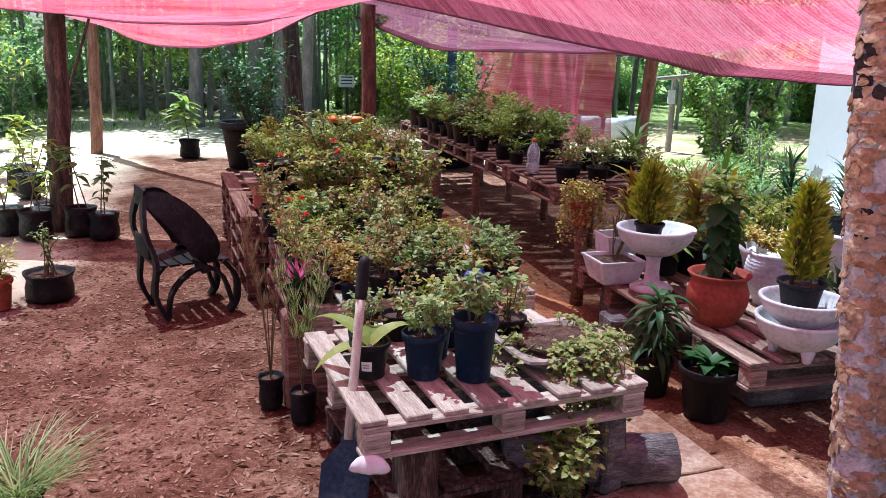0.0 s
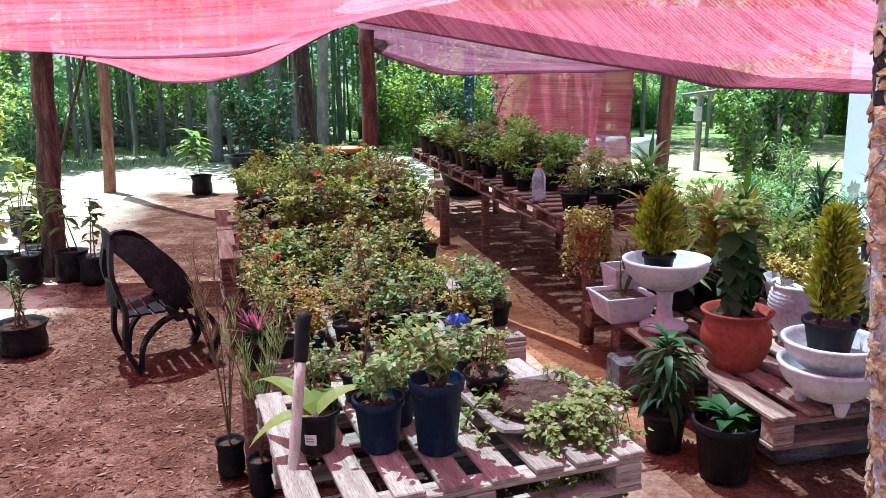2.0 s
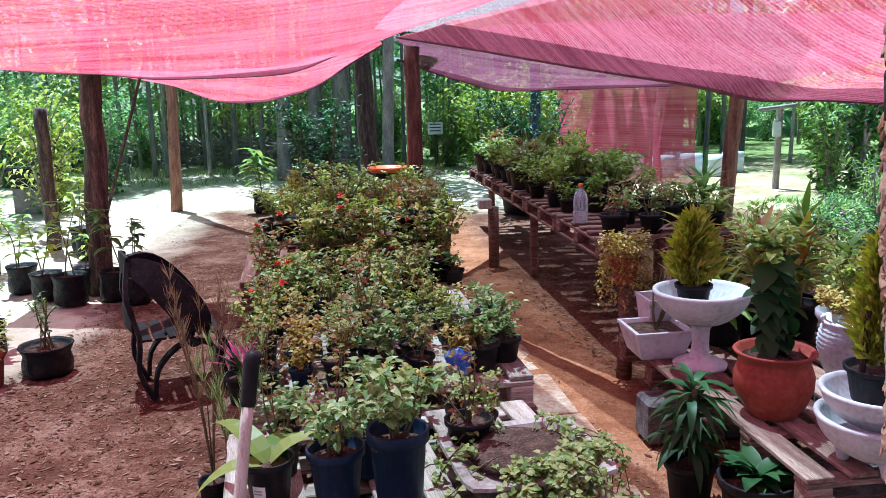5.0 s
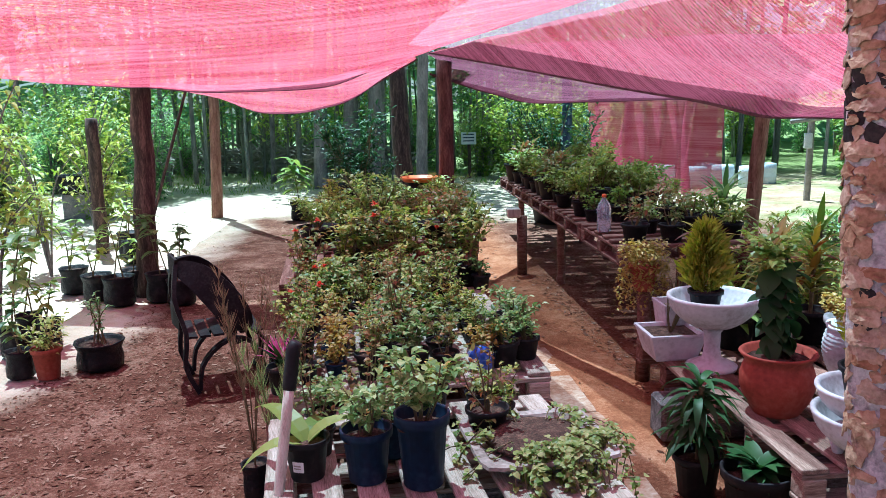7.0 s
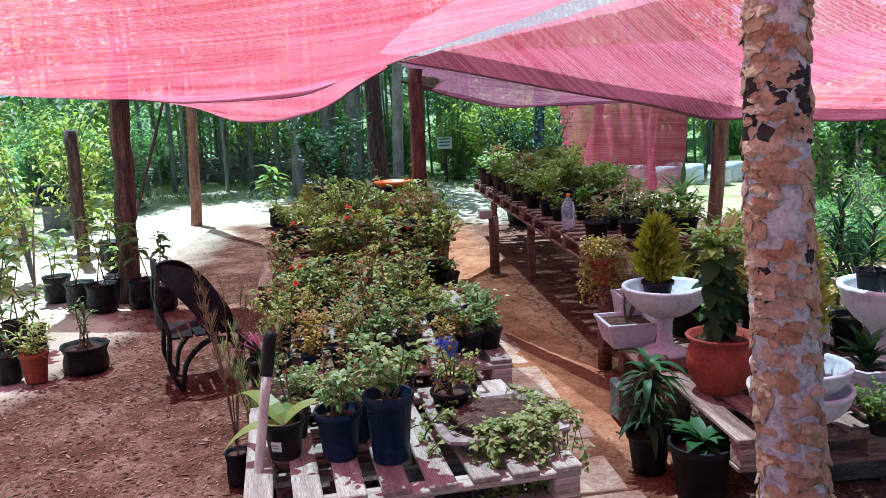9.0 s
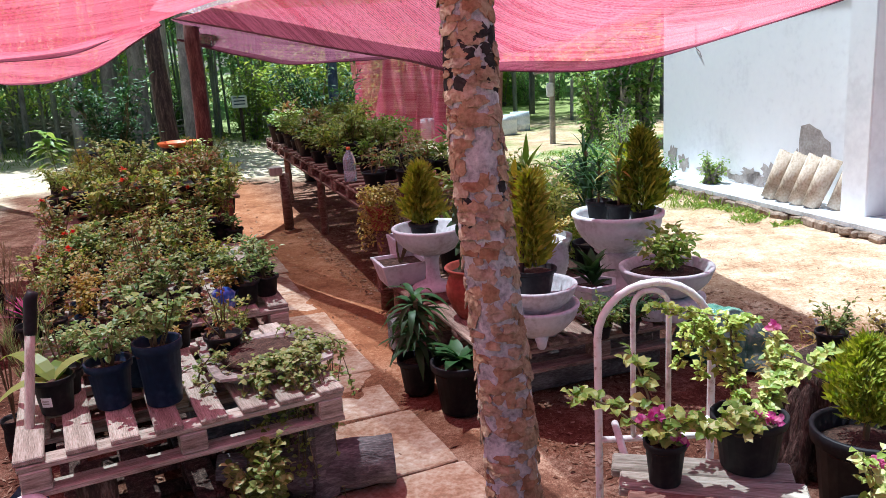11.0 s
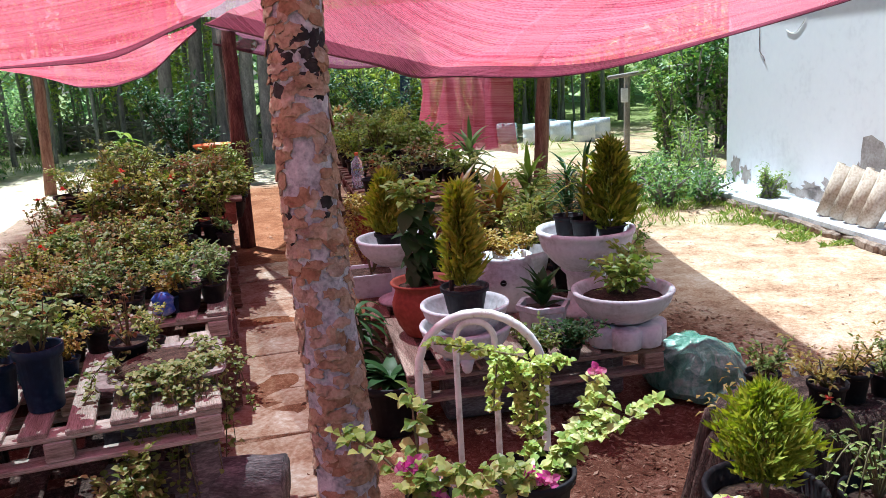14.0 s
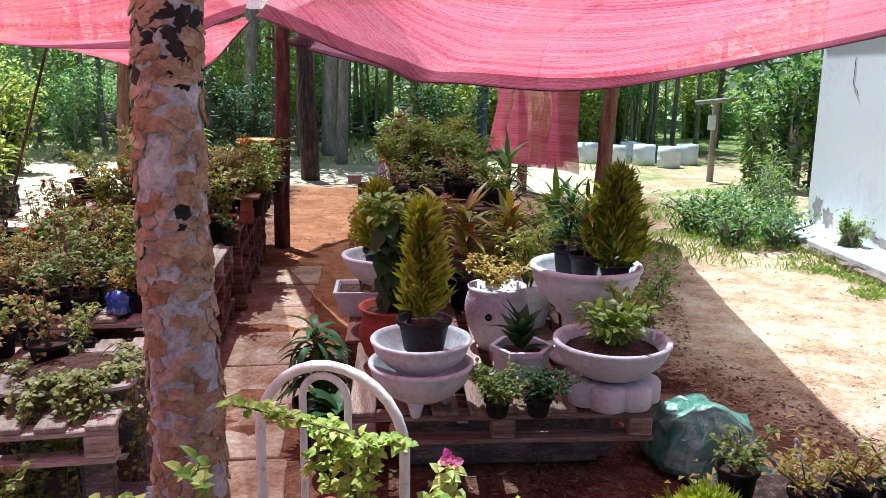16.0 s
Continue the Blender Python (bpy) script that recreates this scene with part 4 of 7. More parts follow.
# ---- pallets and tables ----
def pallet(name, m, L, W, top, mat, label, boards=7, gap=0.06, legs=None, bottom=True):
    """Boards run along y (W), bearers along x (L). top: height of the deck; the pose m is at ground level."""
    ob = thing(name, label, "pallet", m)
    rg = random.Random(len(label) + boards)
    bw = (L - gap * (boards - 1)) / boards
    board = Geo().box((0, 0, 0), (W, bw, 0.022), cut=0.004).mesh("deck_board", mat)
    for i in range(boards):
        p = part("deck_board", board, mat, ob)
        p.matrix_basis = pose(-L / 2 + bw / 2 + i * (bw + gap), rg.uniform(-0.012, 0.012), top - 0.011 + rg.uniform(-0.002, 0.002), rg.uniform(-0.4, 0.4), rg.uniform(-0.5, 0.5), 90 + rg.uniform(-0.9, 0.9))
    bear = Geo().box((0, 0, 0), (L, 0.09, 0.022), cut=0.004).mesh("bearer", mat)
    block = Geo().box((0, 0, 0), (0.10, 0.095, 0.082), cut=0.006).mesh("block", mat)
    for y in (-W / 2 + 0.045, 0, W / 2 - 0.045):
        p = part("bearer", bear, mat, ob)
        p.matrix_basis = pose(0, y, top - 0.034)
        for x in (-L / 2 + 0.055, 0, L / 2 - 0.055):
            p = part("block", block, mat, ob)
            p.matrix_basis = pose(x, y, top - 0.087, 0, 0, rg.uniform(-3, 3))
        if bottom:
            p = part("bottom_board", bear, mat, ob)
            p.matrix_basis = pose(0, y, top - 0.14)
    return ob


def support(kind, x, y, z0, z1, w, d, a, label, seed, mat):
    g = Geo()
    if kind == "log":
        rg = random.Random(seed)
        n = 9
        g.tube([(-w / 2 + w * i / n, 0, (z0 + z1) / 2) for i in range(n + 1)], [(z1 - z0) / 2 * rg.uniform(0.9, 1.02) for _ in range(n + 1)], 12, 0.07, seed, d)
        return solo("support_log", g, mat, label, "log", at(x, y, 0, a), True)
    g.box((0, 0, (z0 + z1) / 2), (w, d, z1 - z0), cut=0.015)
    return solo("support_block", g, mat, label, "block", at(x, y, 0, a))


UF = math.atan2(0.41, 0.912)
pF = Vector((-0.18, 2.50, 0)) + Vector((0.9, 0.436, 0)) * 0.56 + Vector((-0.436, 0.9, 0)) * 0.5
pallet("pallet_table", at(pF.x, pF.y, 0, UF), 1.19, 1.0, 0.525, M_WOOD, "weathered grey wooden pallet used as a plant bench", 8, 0.055)
# Stump wood here puts the under-bench shade into the pallet's colour.
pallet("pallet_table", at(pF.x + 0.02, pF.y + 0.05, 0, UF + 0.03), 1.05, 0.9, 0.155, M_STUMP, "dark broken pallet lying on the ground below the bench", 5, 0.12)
UM = math.atan2(0.36, 0.93)
um, vm = Vector((0.93, 0.36, 0)), Vector((-0.36, 0.93, 0))
for k in range(2):
    p = Vector((0.48, 4.06, 0)) - um * 0.6 + vm * (0.47 + 0.96 * k)
    # Levels below the top deck use darker wood, deepening the shade there.
    for lv in range(4):
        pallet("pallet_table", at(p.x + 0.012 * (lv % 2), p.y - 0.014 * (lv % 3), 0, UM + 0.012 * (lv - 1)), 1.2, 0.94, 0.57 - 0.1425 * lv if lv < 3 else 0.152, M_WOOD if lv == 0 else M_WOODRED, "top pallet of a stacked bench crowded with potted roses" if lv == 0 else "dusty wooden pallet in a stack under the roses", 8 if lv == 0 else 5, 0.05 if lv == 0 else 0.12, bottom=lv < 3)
for k in range(2):
    p = Vector((-0.24, 6.02, 0)) - um * 0.70 + vm * (0.5 + 1.12 * k)
    for lv in range(4):
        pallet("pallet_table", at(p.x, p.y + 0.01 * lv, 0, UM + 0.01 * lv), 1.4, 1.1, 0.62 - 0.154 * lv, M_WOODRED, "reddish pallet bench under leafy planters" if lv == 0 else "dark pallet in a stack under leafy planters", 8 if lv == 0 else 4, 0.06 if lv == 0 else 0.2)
vr = Vector((-0.36, 0.93, 0))
UR = math.atan2(0.30, 0.95)
for k in range(2):
    p = Vector((1.53, 3.62, 0)) + Vector((0.955, 0.30, 0)) * 0.63 + vr * (0.48 + 0.95 * k)
    pallet("pallet_table", at(p.x, p.y, 0, UR), 1.28, 0.93, 0.37, M_WOODRED if k else M_WOODMID, "low wooden pallet holding white cement pots", 8, 0.055)
uw, vw = Vector((0.954, 0.298, 0)), Vector((-0.298, 0.954, 0))
for k in range(5):
    p = Vector((0.76, 6.15, 0)) + uw * 0.5 + vw * (0.58 + 1.18 * k)
    pallet("pallet_table", at(p.x, p.y, 0, math.atan2(vw.y, vw.x)), 1.16, 1.0, 0.80, M_WOODRED, "tall pallet table with rows of seedlings", 6, 0.12)
    for sx, sy in ((-0.5, -0.38), (-0.5, 0.42)) if k in (2, 4) else ((-0.5, 0.42),):
        q = p + vw * sx * 0.95 + uw * sy
        post("table_leg", (q.x, q.y, -0.03), (q.x, q.y, 0.66), 0.045, 0.04, M_WOODRED, "dark round leg under the pallet table", 40 + k, 8)
# supports under the low pallets
for x, y, w, d, z1, a, lb, kd, mt in (
        (0.66, 3.09, 0.74, 1.0, 0.225, 0.12, "grey split log under a pallet", "log", M_LOG),
        (0.72, 3.06, 0.12, 0.13, 0.385, UF + 0.2, "broken timber block under a pallet", "block", M_LOG),
        (-0.06, 2.70, 0.14, 0.16, 0.385, UF, "old timber block under a pallet", "block", M_STUMP),
        (0.30, 3.55, 0.5, 0.25, 0.385, UF, "old timber block under a pallet", "block", M_LOG),
        (2.02, 4.15, 0.9, 0.2, 0.22, UR, "dark beam under the low pallet", "block", M_LOG),
        (2.35, 4.35, 0.3, 0.3, 0.22, UR, "dark beam under the low pallet", "block", M_LOG),
        (1.45, 4.9, 1.0, 0.2, 0.22, UR, "dark beam under the low pallet", "block", M_LOG),
        (1.45, 5.45, 0.8, 0.2, 0.22, UR, "dark beam under the low pallet", "block", M_LOG)):
    support(kd, x, y, 0.0, z1, w, d, a, lb, int(x * 100) + 300, mt)


# ---- pots and plants ----
def strip(g, pts, wdir, w, th):
    """A band of rubber or wood swept along points, w wide along wdir."""
    pts = [Vector(p) for p in pts]
    vs, fs = [], []
    for i, p in enumerate(pts):
        d = (pts[min(i + 1, len(pts) - 1)] - pts[max(i - 1, 0)]).normalized()
        s = Vector(wdir)
        s = (s - d * s.dot(d)).normalized()
        n = d.cross(s)
        ww = w[i] if isinstance(w, (list, tuple)) else w
        for a, b in ((-1, -1), (0, -1.25), (1, -1), (1, 1), (0, 0.75), (-1, 1)):
            vs.append(tuple(p + s * (a * ww / 2) + n * (b * th / 2)))
    for i in range(len(pts) - 1):
        for k in range(6):
            q = (k + 1) % 6
            fs.append((i * 6 + k, i * 6 + q, i * 6 + 6 + q, i * 6 + 6 + k))
    fs += [tuple(range(5, -1, -1)), tuple(len(vs) - 6 + k for k in range(6))]
    g.add(vs, fs)


def curve(pts, n=14):
    pts = [Vector(p) for p in pts]
    out = []
    for i in range(n + 1):
        t = i / n * (len(pts) - 1)
        k = min(int(t), len(pts) - 2)
        f = t - k
        p0, p1, p2, p3 = pts[max(k - 1, 0)], pts[k], pts[k + 1], pts[min(k + 2, len(pts) - 1)]
        out.append(0.5 * ((2 * p1) + (p2 - p0) * f + (2 * p0 - 5 * p1 + 4 * p2 - p3) * f * f + (3 * p1 - p0 - 3 * p2 + p3) * f ** 3))
    return out


def pot_parts(ob, r, h, mat, label="", soil=True, n=24, wob=0.0):
    part("pot", Geo().lathe([(r * 0.70, 0), (r * 0.74, 0.004), (r * 0.93, h * 0.85), (r * 1.03, h * 0.855), (r * 1.05, h * 0.99), (r * 1.03, h), (r * 0.97, h), (r * 0.94, h * 0.97), (r * 0.90, h * 0.78)], n, wob=wob), mat, ob, label, True)
    if soil:
        part("soil", Geo().lathe([(r * 0.92, h * 0.81), (r * 0.6, h * 0.85), (r * 0.25, h * 0.86), (0.0001, h * 0.87)], 14, wob=0.05), M_SOIL, ob, "", True)


def bag_parts(ob, r, h, seed):
    part("bag", Geo().lathe([(r * 0.8, 0), (r * 0.98, h * 0.08), (r * 1.0, h * 0.4), (r * 0.92, h * 0.7), (r * 1.02, h * 0.9), (r * 1.08, h), (r * 0.95, h * 0.97), (r * 0.9, h * 0.85)], 20, wob=0.05, seed=seed), M_BAG, ob, "crumpled black plastic grow bag", True)
    part("soil", Geo().lathe([(r * 0.92, h * 0.87), (r * 0.4, h * 0.9), (0.0001, h * 0.91)], 12), M_SOIL, ob, "", True)


def bush(rg, h, spread, stems, twigs, ll, lw, z0=0.0, start=0.25, leaflets=5, lean=0.0, r0=0.006):
    """Upright stems with twigs of small leaflets."""
    gs, gl = Geo(), Geo()
    for _ in range(stems):
        a = rg.uniform(0, 6.28)
        tip = Vector((math.cos(a), math.sin(a), 0)) * spread * math.sqrt(rg.random()) + Vector((lean, 0, h * rg.uniform(0.6, 1.0)))
        b = Vector((math.cos(a), math.sin(a), 0)) * rg.uniform(0, 0.02)
        mid = b.lerp(tip, 0.5) + Vector((rg.uniform(-1, 1), rg.uniform(-1, 1), 0.3)) * h * 0.08
        pts = [p + Vector((0, 0, z0)) for p in curve([b, mid, tip], 6)]
        gs.tube(pts, [r0 * (1 - 0.7 * i / 6) for i in range(7)], 4)
        for k in range(twigs):
            t = start + (1 - start) * (k + rg.random()) / twigs
            i = min(int(t * 6), 5)
            p = pts[i].lerp(pts[i + 1], t * 6 - i)
            d = (rnd_dir(rg, -0.2, 0.7)).normalized()
            tl = ll * rg.uniform(1.2, 2.4)
            for j in range(leaflets):
                q = p + d * (tl * (j // 2 + 0.6) / (leaflets / 2 + 0.4))
                e = (d + rnd_dir(rg, -0.6, 0.5) * 0.9) if j < leaflets - 1 else d
                gl.leaf(q, e, Vector((rg.uniform(-0.4, 0.4), rg.uniform(-0.4, 0.4), 1)), ll * rg.uniform(0.7, 1.2), lw * rg.uniform(0.8, 1.2), rg.uniform(0.05, 0.25), rg.uniform(0, 0.35))
    return gs, gl


def rosette(rg, n, length, width, z0=0.0, rise=(0.2, 1.2), arch=0.9, stem=0.0, levels=1):
    gl = Geo()
    for i in range(n):
        a = i * 2.4 + rg.uniform(-0.2, 0.2)
        el = rg.uniform(*rise)
        z = z0 + stem * (i / n) if levels > 1 else z0
        d = Vector((math.cos(a) * math.cos(el), math.sin(a) * math.cos(el), math.sin(el)))
        gl.blade(Vector((0, 0, z)) + d * 0.01, d, Vector((0, 0, 1)), length * rg.uniform(0.7, 1.1), width * rg.uniform(0.8, 1.15), arch * rg.uniform(0.6, 1.3))
    return gl


def thuja(rg, h, r, n, z0=0.0, round_=False, size=0.075):
    gl = Geo()
    for _ in range(n):
        t = rg.random() ** 0.85
        prof = math.sin(math.pi * (t * 0.86 + 0.1)) if round_ else (min(1, t * 4 + 0.35) * (1 - t) ** 0.6)
        a = rg.uniform(0, 6.28)
        k = math.sqrt(rg.uniform(0.05, 1.0)) * (1 + 0.22 * math.sin(a * 5 + t * 9) + 0.16 * math.sin(a * 3 - t * 23))
        c = Vector((math.cos(a), math.sin(a), 0))
        p = c * (r * prof * k) + Vector((0, 0, z0 + t * h * 0.93))
        d = c * rg.uniform(0.2, 1.0) + Vector((0, 0, 0.9)) + rnd_dir(rg) * 0.6
        gl.sprig(p, d, c.cross(Vector((0, 0, 1))) + rnd_dir(rg) * 0.5, size * rg.uniform(0.6, 1.3), size * rg.uniform(0.18, 0.34), 0.1, 0.05)
    return gl


def potted(name, label, cat, m, pot, stems, leaves, leaf_mat, group="", foliage="foliage"):
    ob = thing(name, label, cat, m, group)
    pot(ob)
    if stems is not None and stems.f:
        part("stem", stems, M_STEM, ob)
    part(foliage, leaves, leaf_mat, ob, kind="stuff")
    return ob


def spread_out(build, spots, rg, smin=0.85, smax=1.15):
    """build: list of functions that make one plant at a pose; the rest of the spots take copies."""
    made = []
    for i, (x, y, z) in enumerate(spots):
        m = at(x, y, z, rg.uniform(0, 6.28), rg.uniform(smin, smax))
        if len(made) < len(build):
            made.append(build[len(made)](m))
        else:
            copy_thing(made[rg.randrange(len(made))], m)


def grid(origin, u, v, nu, nv, su, sv, z, rg, jit=0.03):
    out = []
    for j in range(nv):
        for i in range(nu):
            p = Vector(origin) + u * (i * su + rg.uniform(-jit, jit)) + v * (j * sv + rg.uniform(-jit, jit))
            out.append((p.x, p.y, z))
    rg.shuffle(out)
    return out


def rose_kind(seed, h, sp, st, tw, ll, lw, mat, potm, label, pr=0.095, ph=0.15, extra=None):
    def make(m):
        rg = random.Random(seed)
        gs, gl = bush(rg, h, sp, st, tw, ll, lw, ph * 0.85)
        ob = potted("potted_plant", label, "potted plant", m, lambda o: pot_parts(o, pr, ph, potm), gs, gl, mat, "nursery plants")
        if extra:
            g = Geo()
            for _ in range(3):
                p = Vector((rg.uniform(-sp, sp), rg.uniform(-sp, sp), ph + h * rg.uniform(0.6, 1.0)))
                for _ in range(9):
                    g.leaf(p, rnd_dir(rg, -0.1, 1), Vector((0, 0, 1)), 0.03, 0.025)
            part("flowers", g, extra, ob, "red flowers", kind="stuff")
        return ob
    return make


RG = random.Random(77)
roses = [rose_kind(1, 0.30, 0.14, 5, 7, 0.040, 0.027, L_ROSE, M_BLACK, "young rose bush in a black plastic pot"),
         rose_kind(2, 0.24, 0.14, 5, 7, 0.050, 0.037, L_COOL, M_BLACK, "bluish-green leafy bush in a black plastic pot"),
         rose_kind(3, 0.38, 0.13, 4, 8, 0.038, 0.026, L_ROSE, M_BLACK, "tall thin rose bush in a black plastic pot"),
         rose_kind(4, 0.22, 0.14, 6, 7, 0.046, 0.032, L_YELLOW, M_BLUEPOT, "yellowish seedling in a dark blue plastic pot"),
         rose_kind(5, 0.27, 0.13, 5, 8, 0.038, 0.026, L_BRONZE, M_BLACK, "rose bush with reddish shoots in a black pot"),
         rose_kind(6, 0.26, 0.13, 5, 6, 0.042, 0.028, L_IVY, M_BLACK, "light green bush in a black plastic pot"),
         rose_kind(7, 0.34, 0.12, 4, 6, 0.036, 0.024, L_BRONZE, M_BLACK, "leggy bronze-leaved rose in a black pot"),
         rose_kind(8, 0.16, 0.13, 6, 6, 0.044, 0.03, L_ROSE, M_BLACK, "low rose cutting in a black plastic pot")]
spots = grid(Vector((0.48, 4.06, 0)) - um * 1.15 + vm * 0.10, um, vm, 6, 10, 0.172, 0.185, 0.57, RG)
spots += grid(Vector((-0.30, 3.13, 0)), Vector((0.9, 0.436, 0)), Vector((-0.436, 0.9, 0)), 3, 2, 0.19, 0.19, 0.525, RG, 0.02)
spots += [(0.33, 3.52, 0.525), (0.20, 3.66, 0.525), (0.02, 3.60, 0.525), (0.30, 3.36, 0.525)]
spread_out(roses, spots, RG, 0.62, 0.98)
# darker pots along the aisle side of the long bench
seed_small = [rose_kind(12, 0.13, 0.06, 5, 6, 0.03, 0.02, L_COOL, M_BLACK, "small seedling in a black plastic pot", 0.065, 0.1)]
spread_out(seed_small, [(0.33, 4.25, 0.57), (0.27, 4.42, 0.57), (0.20, 4.62, 0.57), (-0.16, 5.72, 0.57), (0.24, 4.12, 0.57)], RG)
# reddish group with flowers
red_kind = [rose_kind(14, 0.18, 0.12, 7, 9, 0.03, 0.02, L_ROSE, M_BLACK, "low plant with small red flowers in a black pot", 0.09, 0.12, L_REDFL)]
spread_out(red_kind, [(-0.95, 4.55, 0.57), (-1.05, 5.0, 0.57), (-0.9, 4.8, 0.57), (-1.2, 5.35, 0.57)], RG)
# planters of the third bench
box_kind = [rose_kind(15, 0.30, 0.24, 12, 11, 0.038, 0.022, L_LIGHT, M_BLACK, "bright green bush in a wide black planter", 0.19, 0.17),
            rose_kind(16, 0.34, 0.22, 10, 11, 0.036, 0.022, L_IVY, M_BLACK, "leafy bush in a wide black basin", 0.18, 0.14),
            rose_kind(21, 0.24, 0.22, 9, 10, 0.042, 0.022, L_BRONZE, M_BLACK, "reddish bush in a low black basin", 0.18, 0.12),
            rose_kind(22, 0.42, 0.20, 8, 10, 0.045, 0.026, L_ROSE, M_BLACK, "open leafy bush in a black planter", 0.16, 0.15),
            rose_kind(17, 0.36, 0.22, 10, 12, 0.042, 0.026, L_LIGHT, M_BLACK, "tall dark bush in a black planter", 0.16, 0.16)]
spread_out(box_kind, [(-1.40, 5.93, 0.825), (-1.02, 6.08, 0.825), (-0.55, 6.30, 0.825), (-1.35, 6.45, 0.62), (-0.95, 6.62, 0.62), (-0.55, 6.85, 0.62), (-1.55, 6.9, 0.62), (-1.1, 7.15, 0.62), (-0.75, 7.35, 0.62), (-1.65, 7.4, 0.62), (-1.3, 7.65, 0.62), (-0.9, 7.85, 0.62), (-1.8, 7.85, 0.62)], RG, 0.8, 1.15)
for bx, by, bl in ((-1.22, 5.985, 0.80), (-0.52, 6.31, 0.55)):
    solo("plank", Geo().box((0, 0, 0), (bl, 0.24, 0.024), cut=0.005), M_WOODRED, "dusty plank lying on clay bricks under planters", "plank", at(bx, by, 0.813, UM))
# table with seedlings
w_kind = [rose_kind(18, 0.30, 0.16, 8, 10, 0.04, 0.024, L_LIGHT, M_BLACK, "bright bush in a black nursery pot", 0.1, 0.15),
          rose_kind(19, 0.20, 0.16, 8, 9, 0.046, 0.03, L_IVY, M_BLACK, "leafy seedling in a black nursery pot", 0.1, 0.14),
          rose_kind(23, 0.16, 0.12, 6, 7, 0.05, 0.022, L_BRONZE, M_BLACK, "low reddish seedling in a black nursery pot", 0.1, 0.14),
          rose_kind(24, 0.24, 0.17, 8, 9, 0.055, 0.035, L_LIGHT, M_BLACK, "broad-leaved seedling in a black nursery pot", 0.1, 0.14),
          rose_kind(20, 0.34, 0.14, 8, 10, 0.046, 0.026, L_SUNNY, M_BLACK, "upright seedling in a black nursery pot", 0.1, 0.15)]
spots = grid(Vector((0.76, 6.15, 0)) + uw * 0.13 + vw * 0.15, uw, vw, 4, 16, 0.25, 0.36, 0.80, RG, 0.04)
spots = [s for s in spots if RG.random() < 0.80]
near_row = [s for s in spots if s[1] < 7.7]
spread_out(w_kind, [s for s in spots if s[1] >= 7.7], RG, 0.75, 1.35)
n_kind = [rose_kind(25, 0.15, 0.12, 5, 6, 0.045, 0.024, L_LIGHT, M_BLACK, "small bright seedling in a black nursery pot", 0.085, 0.12),
          rose_kind(26, 0.20, 0.10, 4, 6, 0.04, 0.02, L_BRONZE, M_BLACK, "thin reddish seedling in a black nursery pot", 0.085, 0.12),
          rose_kind(27, 0.12, 0.12, 6, 6, 0.05, 0.03, L_ROSE, M_BLACK, "low green seedling in a black nursery pot", 0.085, 0.12)]
spread_out(n_kind, near_row, RG, 0.8, 1.3)

# crowded plants among the planters of the third bench
spots = grid(Vector((-1.42, 6.25, 0)), um, vm, 5, 9, 0.27, 0.21, 0.62, RG, 0.05)
spread_out([rose_kind(28, 0.42, 0.16, 7, 10, 0.044, 0.024, L_LIGHT, M_BLACK, "leafy bright bush in a black nursery pot", 0.1, 0.15),
            rose_kind(29, 0.34, 0.18, 7, 10, 0.05, 0.03, L_IVY, M_BLACK, "broad-leaved bush in a black nursery pot", 0.1, 0.15),
            rose_kind(30, 0.46, 0.14, 5, 10, 0.042, 0.022, L_SUNNY, M_BLACK, "leggy yellow-green bush in a black pot", 0.1, 0.15),
            rose_kind(31, 0.30, 0.16, 7, 9, 0.044, 0.026, L_ROSE, M_BLACK, "olive-green bush in a black nursery pot", 0.1, 0.15)], [p for p in spots if RG.random() < 0.85], RG, 0.7, 1.08)
# taller bushes along the back of the second bench
back_kind = [rose_kind(33, 0.34, 0.15, 6, 9, 0.042, 0.026, L_BRONZE, M_BLACK, "reddish rose bush at the back of the bench", 0.095, 0.15, L_REDFL),
             rose_kind(34, 0.36, 0.16, 7, 9, 0.046, 0.028, L_ROSE, M_BLACK, "olive rose bush at the back of the bench", 0.095, 0.15)]
spread_out(back_kind, [(-1.28, 5.45, 0.57), (-1.08, 5.60, 0.57), (-0.88, 5.66, 0.57), (-0.66, 5.70, 0.57), (-0.46, 5.78, 0.57), (-0.27, 5.82, 0.57)], RG, 1.0, 1.2)

# front row on the first bench
rf = random.Random(5)
gs, gl = bush(rf, 0.2, 0.09, 6, 10, 0.034, 0.022, 0.16)
potted("potted_plant", "leafy seedling in a dark blue plastic pot", "potted plant", at(-0.05, 2.95, 0.525), lambda o: pot_parts(o, 0.088, 0.19, M_BLUEPOT), gs, gl, L_COOL)
gs, gl = bush(rf, 0.30, 0.14, 6, 9, 0.042, 0.03, 0.21)
potted("potted_plant", "rose bush in a tall blue-black plastic pot", "potted plant", at(0.15, 2.95, 0.525), lambda o: pot_parts(o, 0.092, 0.26, M_BLUEPOT), gs, gl, L_COOL)
gs, gl = bush(rf, 0.12, 0.07, 5, 6, 0.03, 0.02, 0.13)
potted("potted_plant", "small blue square pot with a grassy seedling", "potted plant", at(-0.02, 3.16, 0.525), lambda o: pot_parts(o, 0.075, 0.15, M_BLUEPOT), gs, gl, L_COOL)
g = Geo()
for a, el, ln in ((2.6, 0.9, 0.36), (3.6, 0.5, 0.26), (0.5, 1.0, 0.24), (1.6, 0.7, 0.3)):
    g.blade(Vector((0, 0, 0.12)), Vector((math.cos(a) * math.cos(el), math.sin(a) * math.cos(el), math.sin(el))), Vector((0, 0, 1)), ln, 0.085, 1.5, 7)
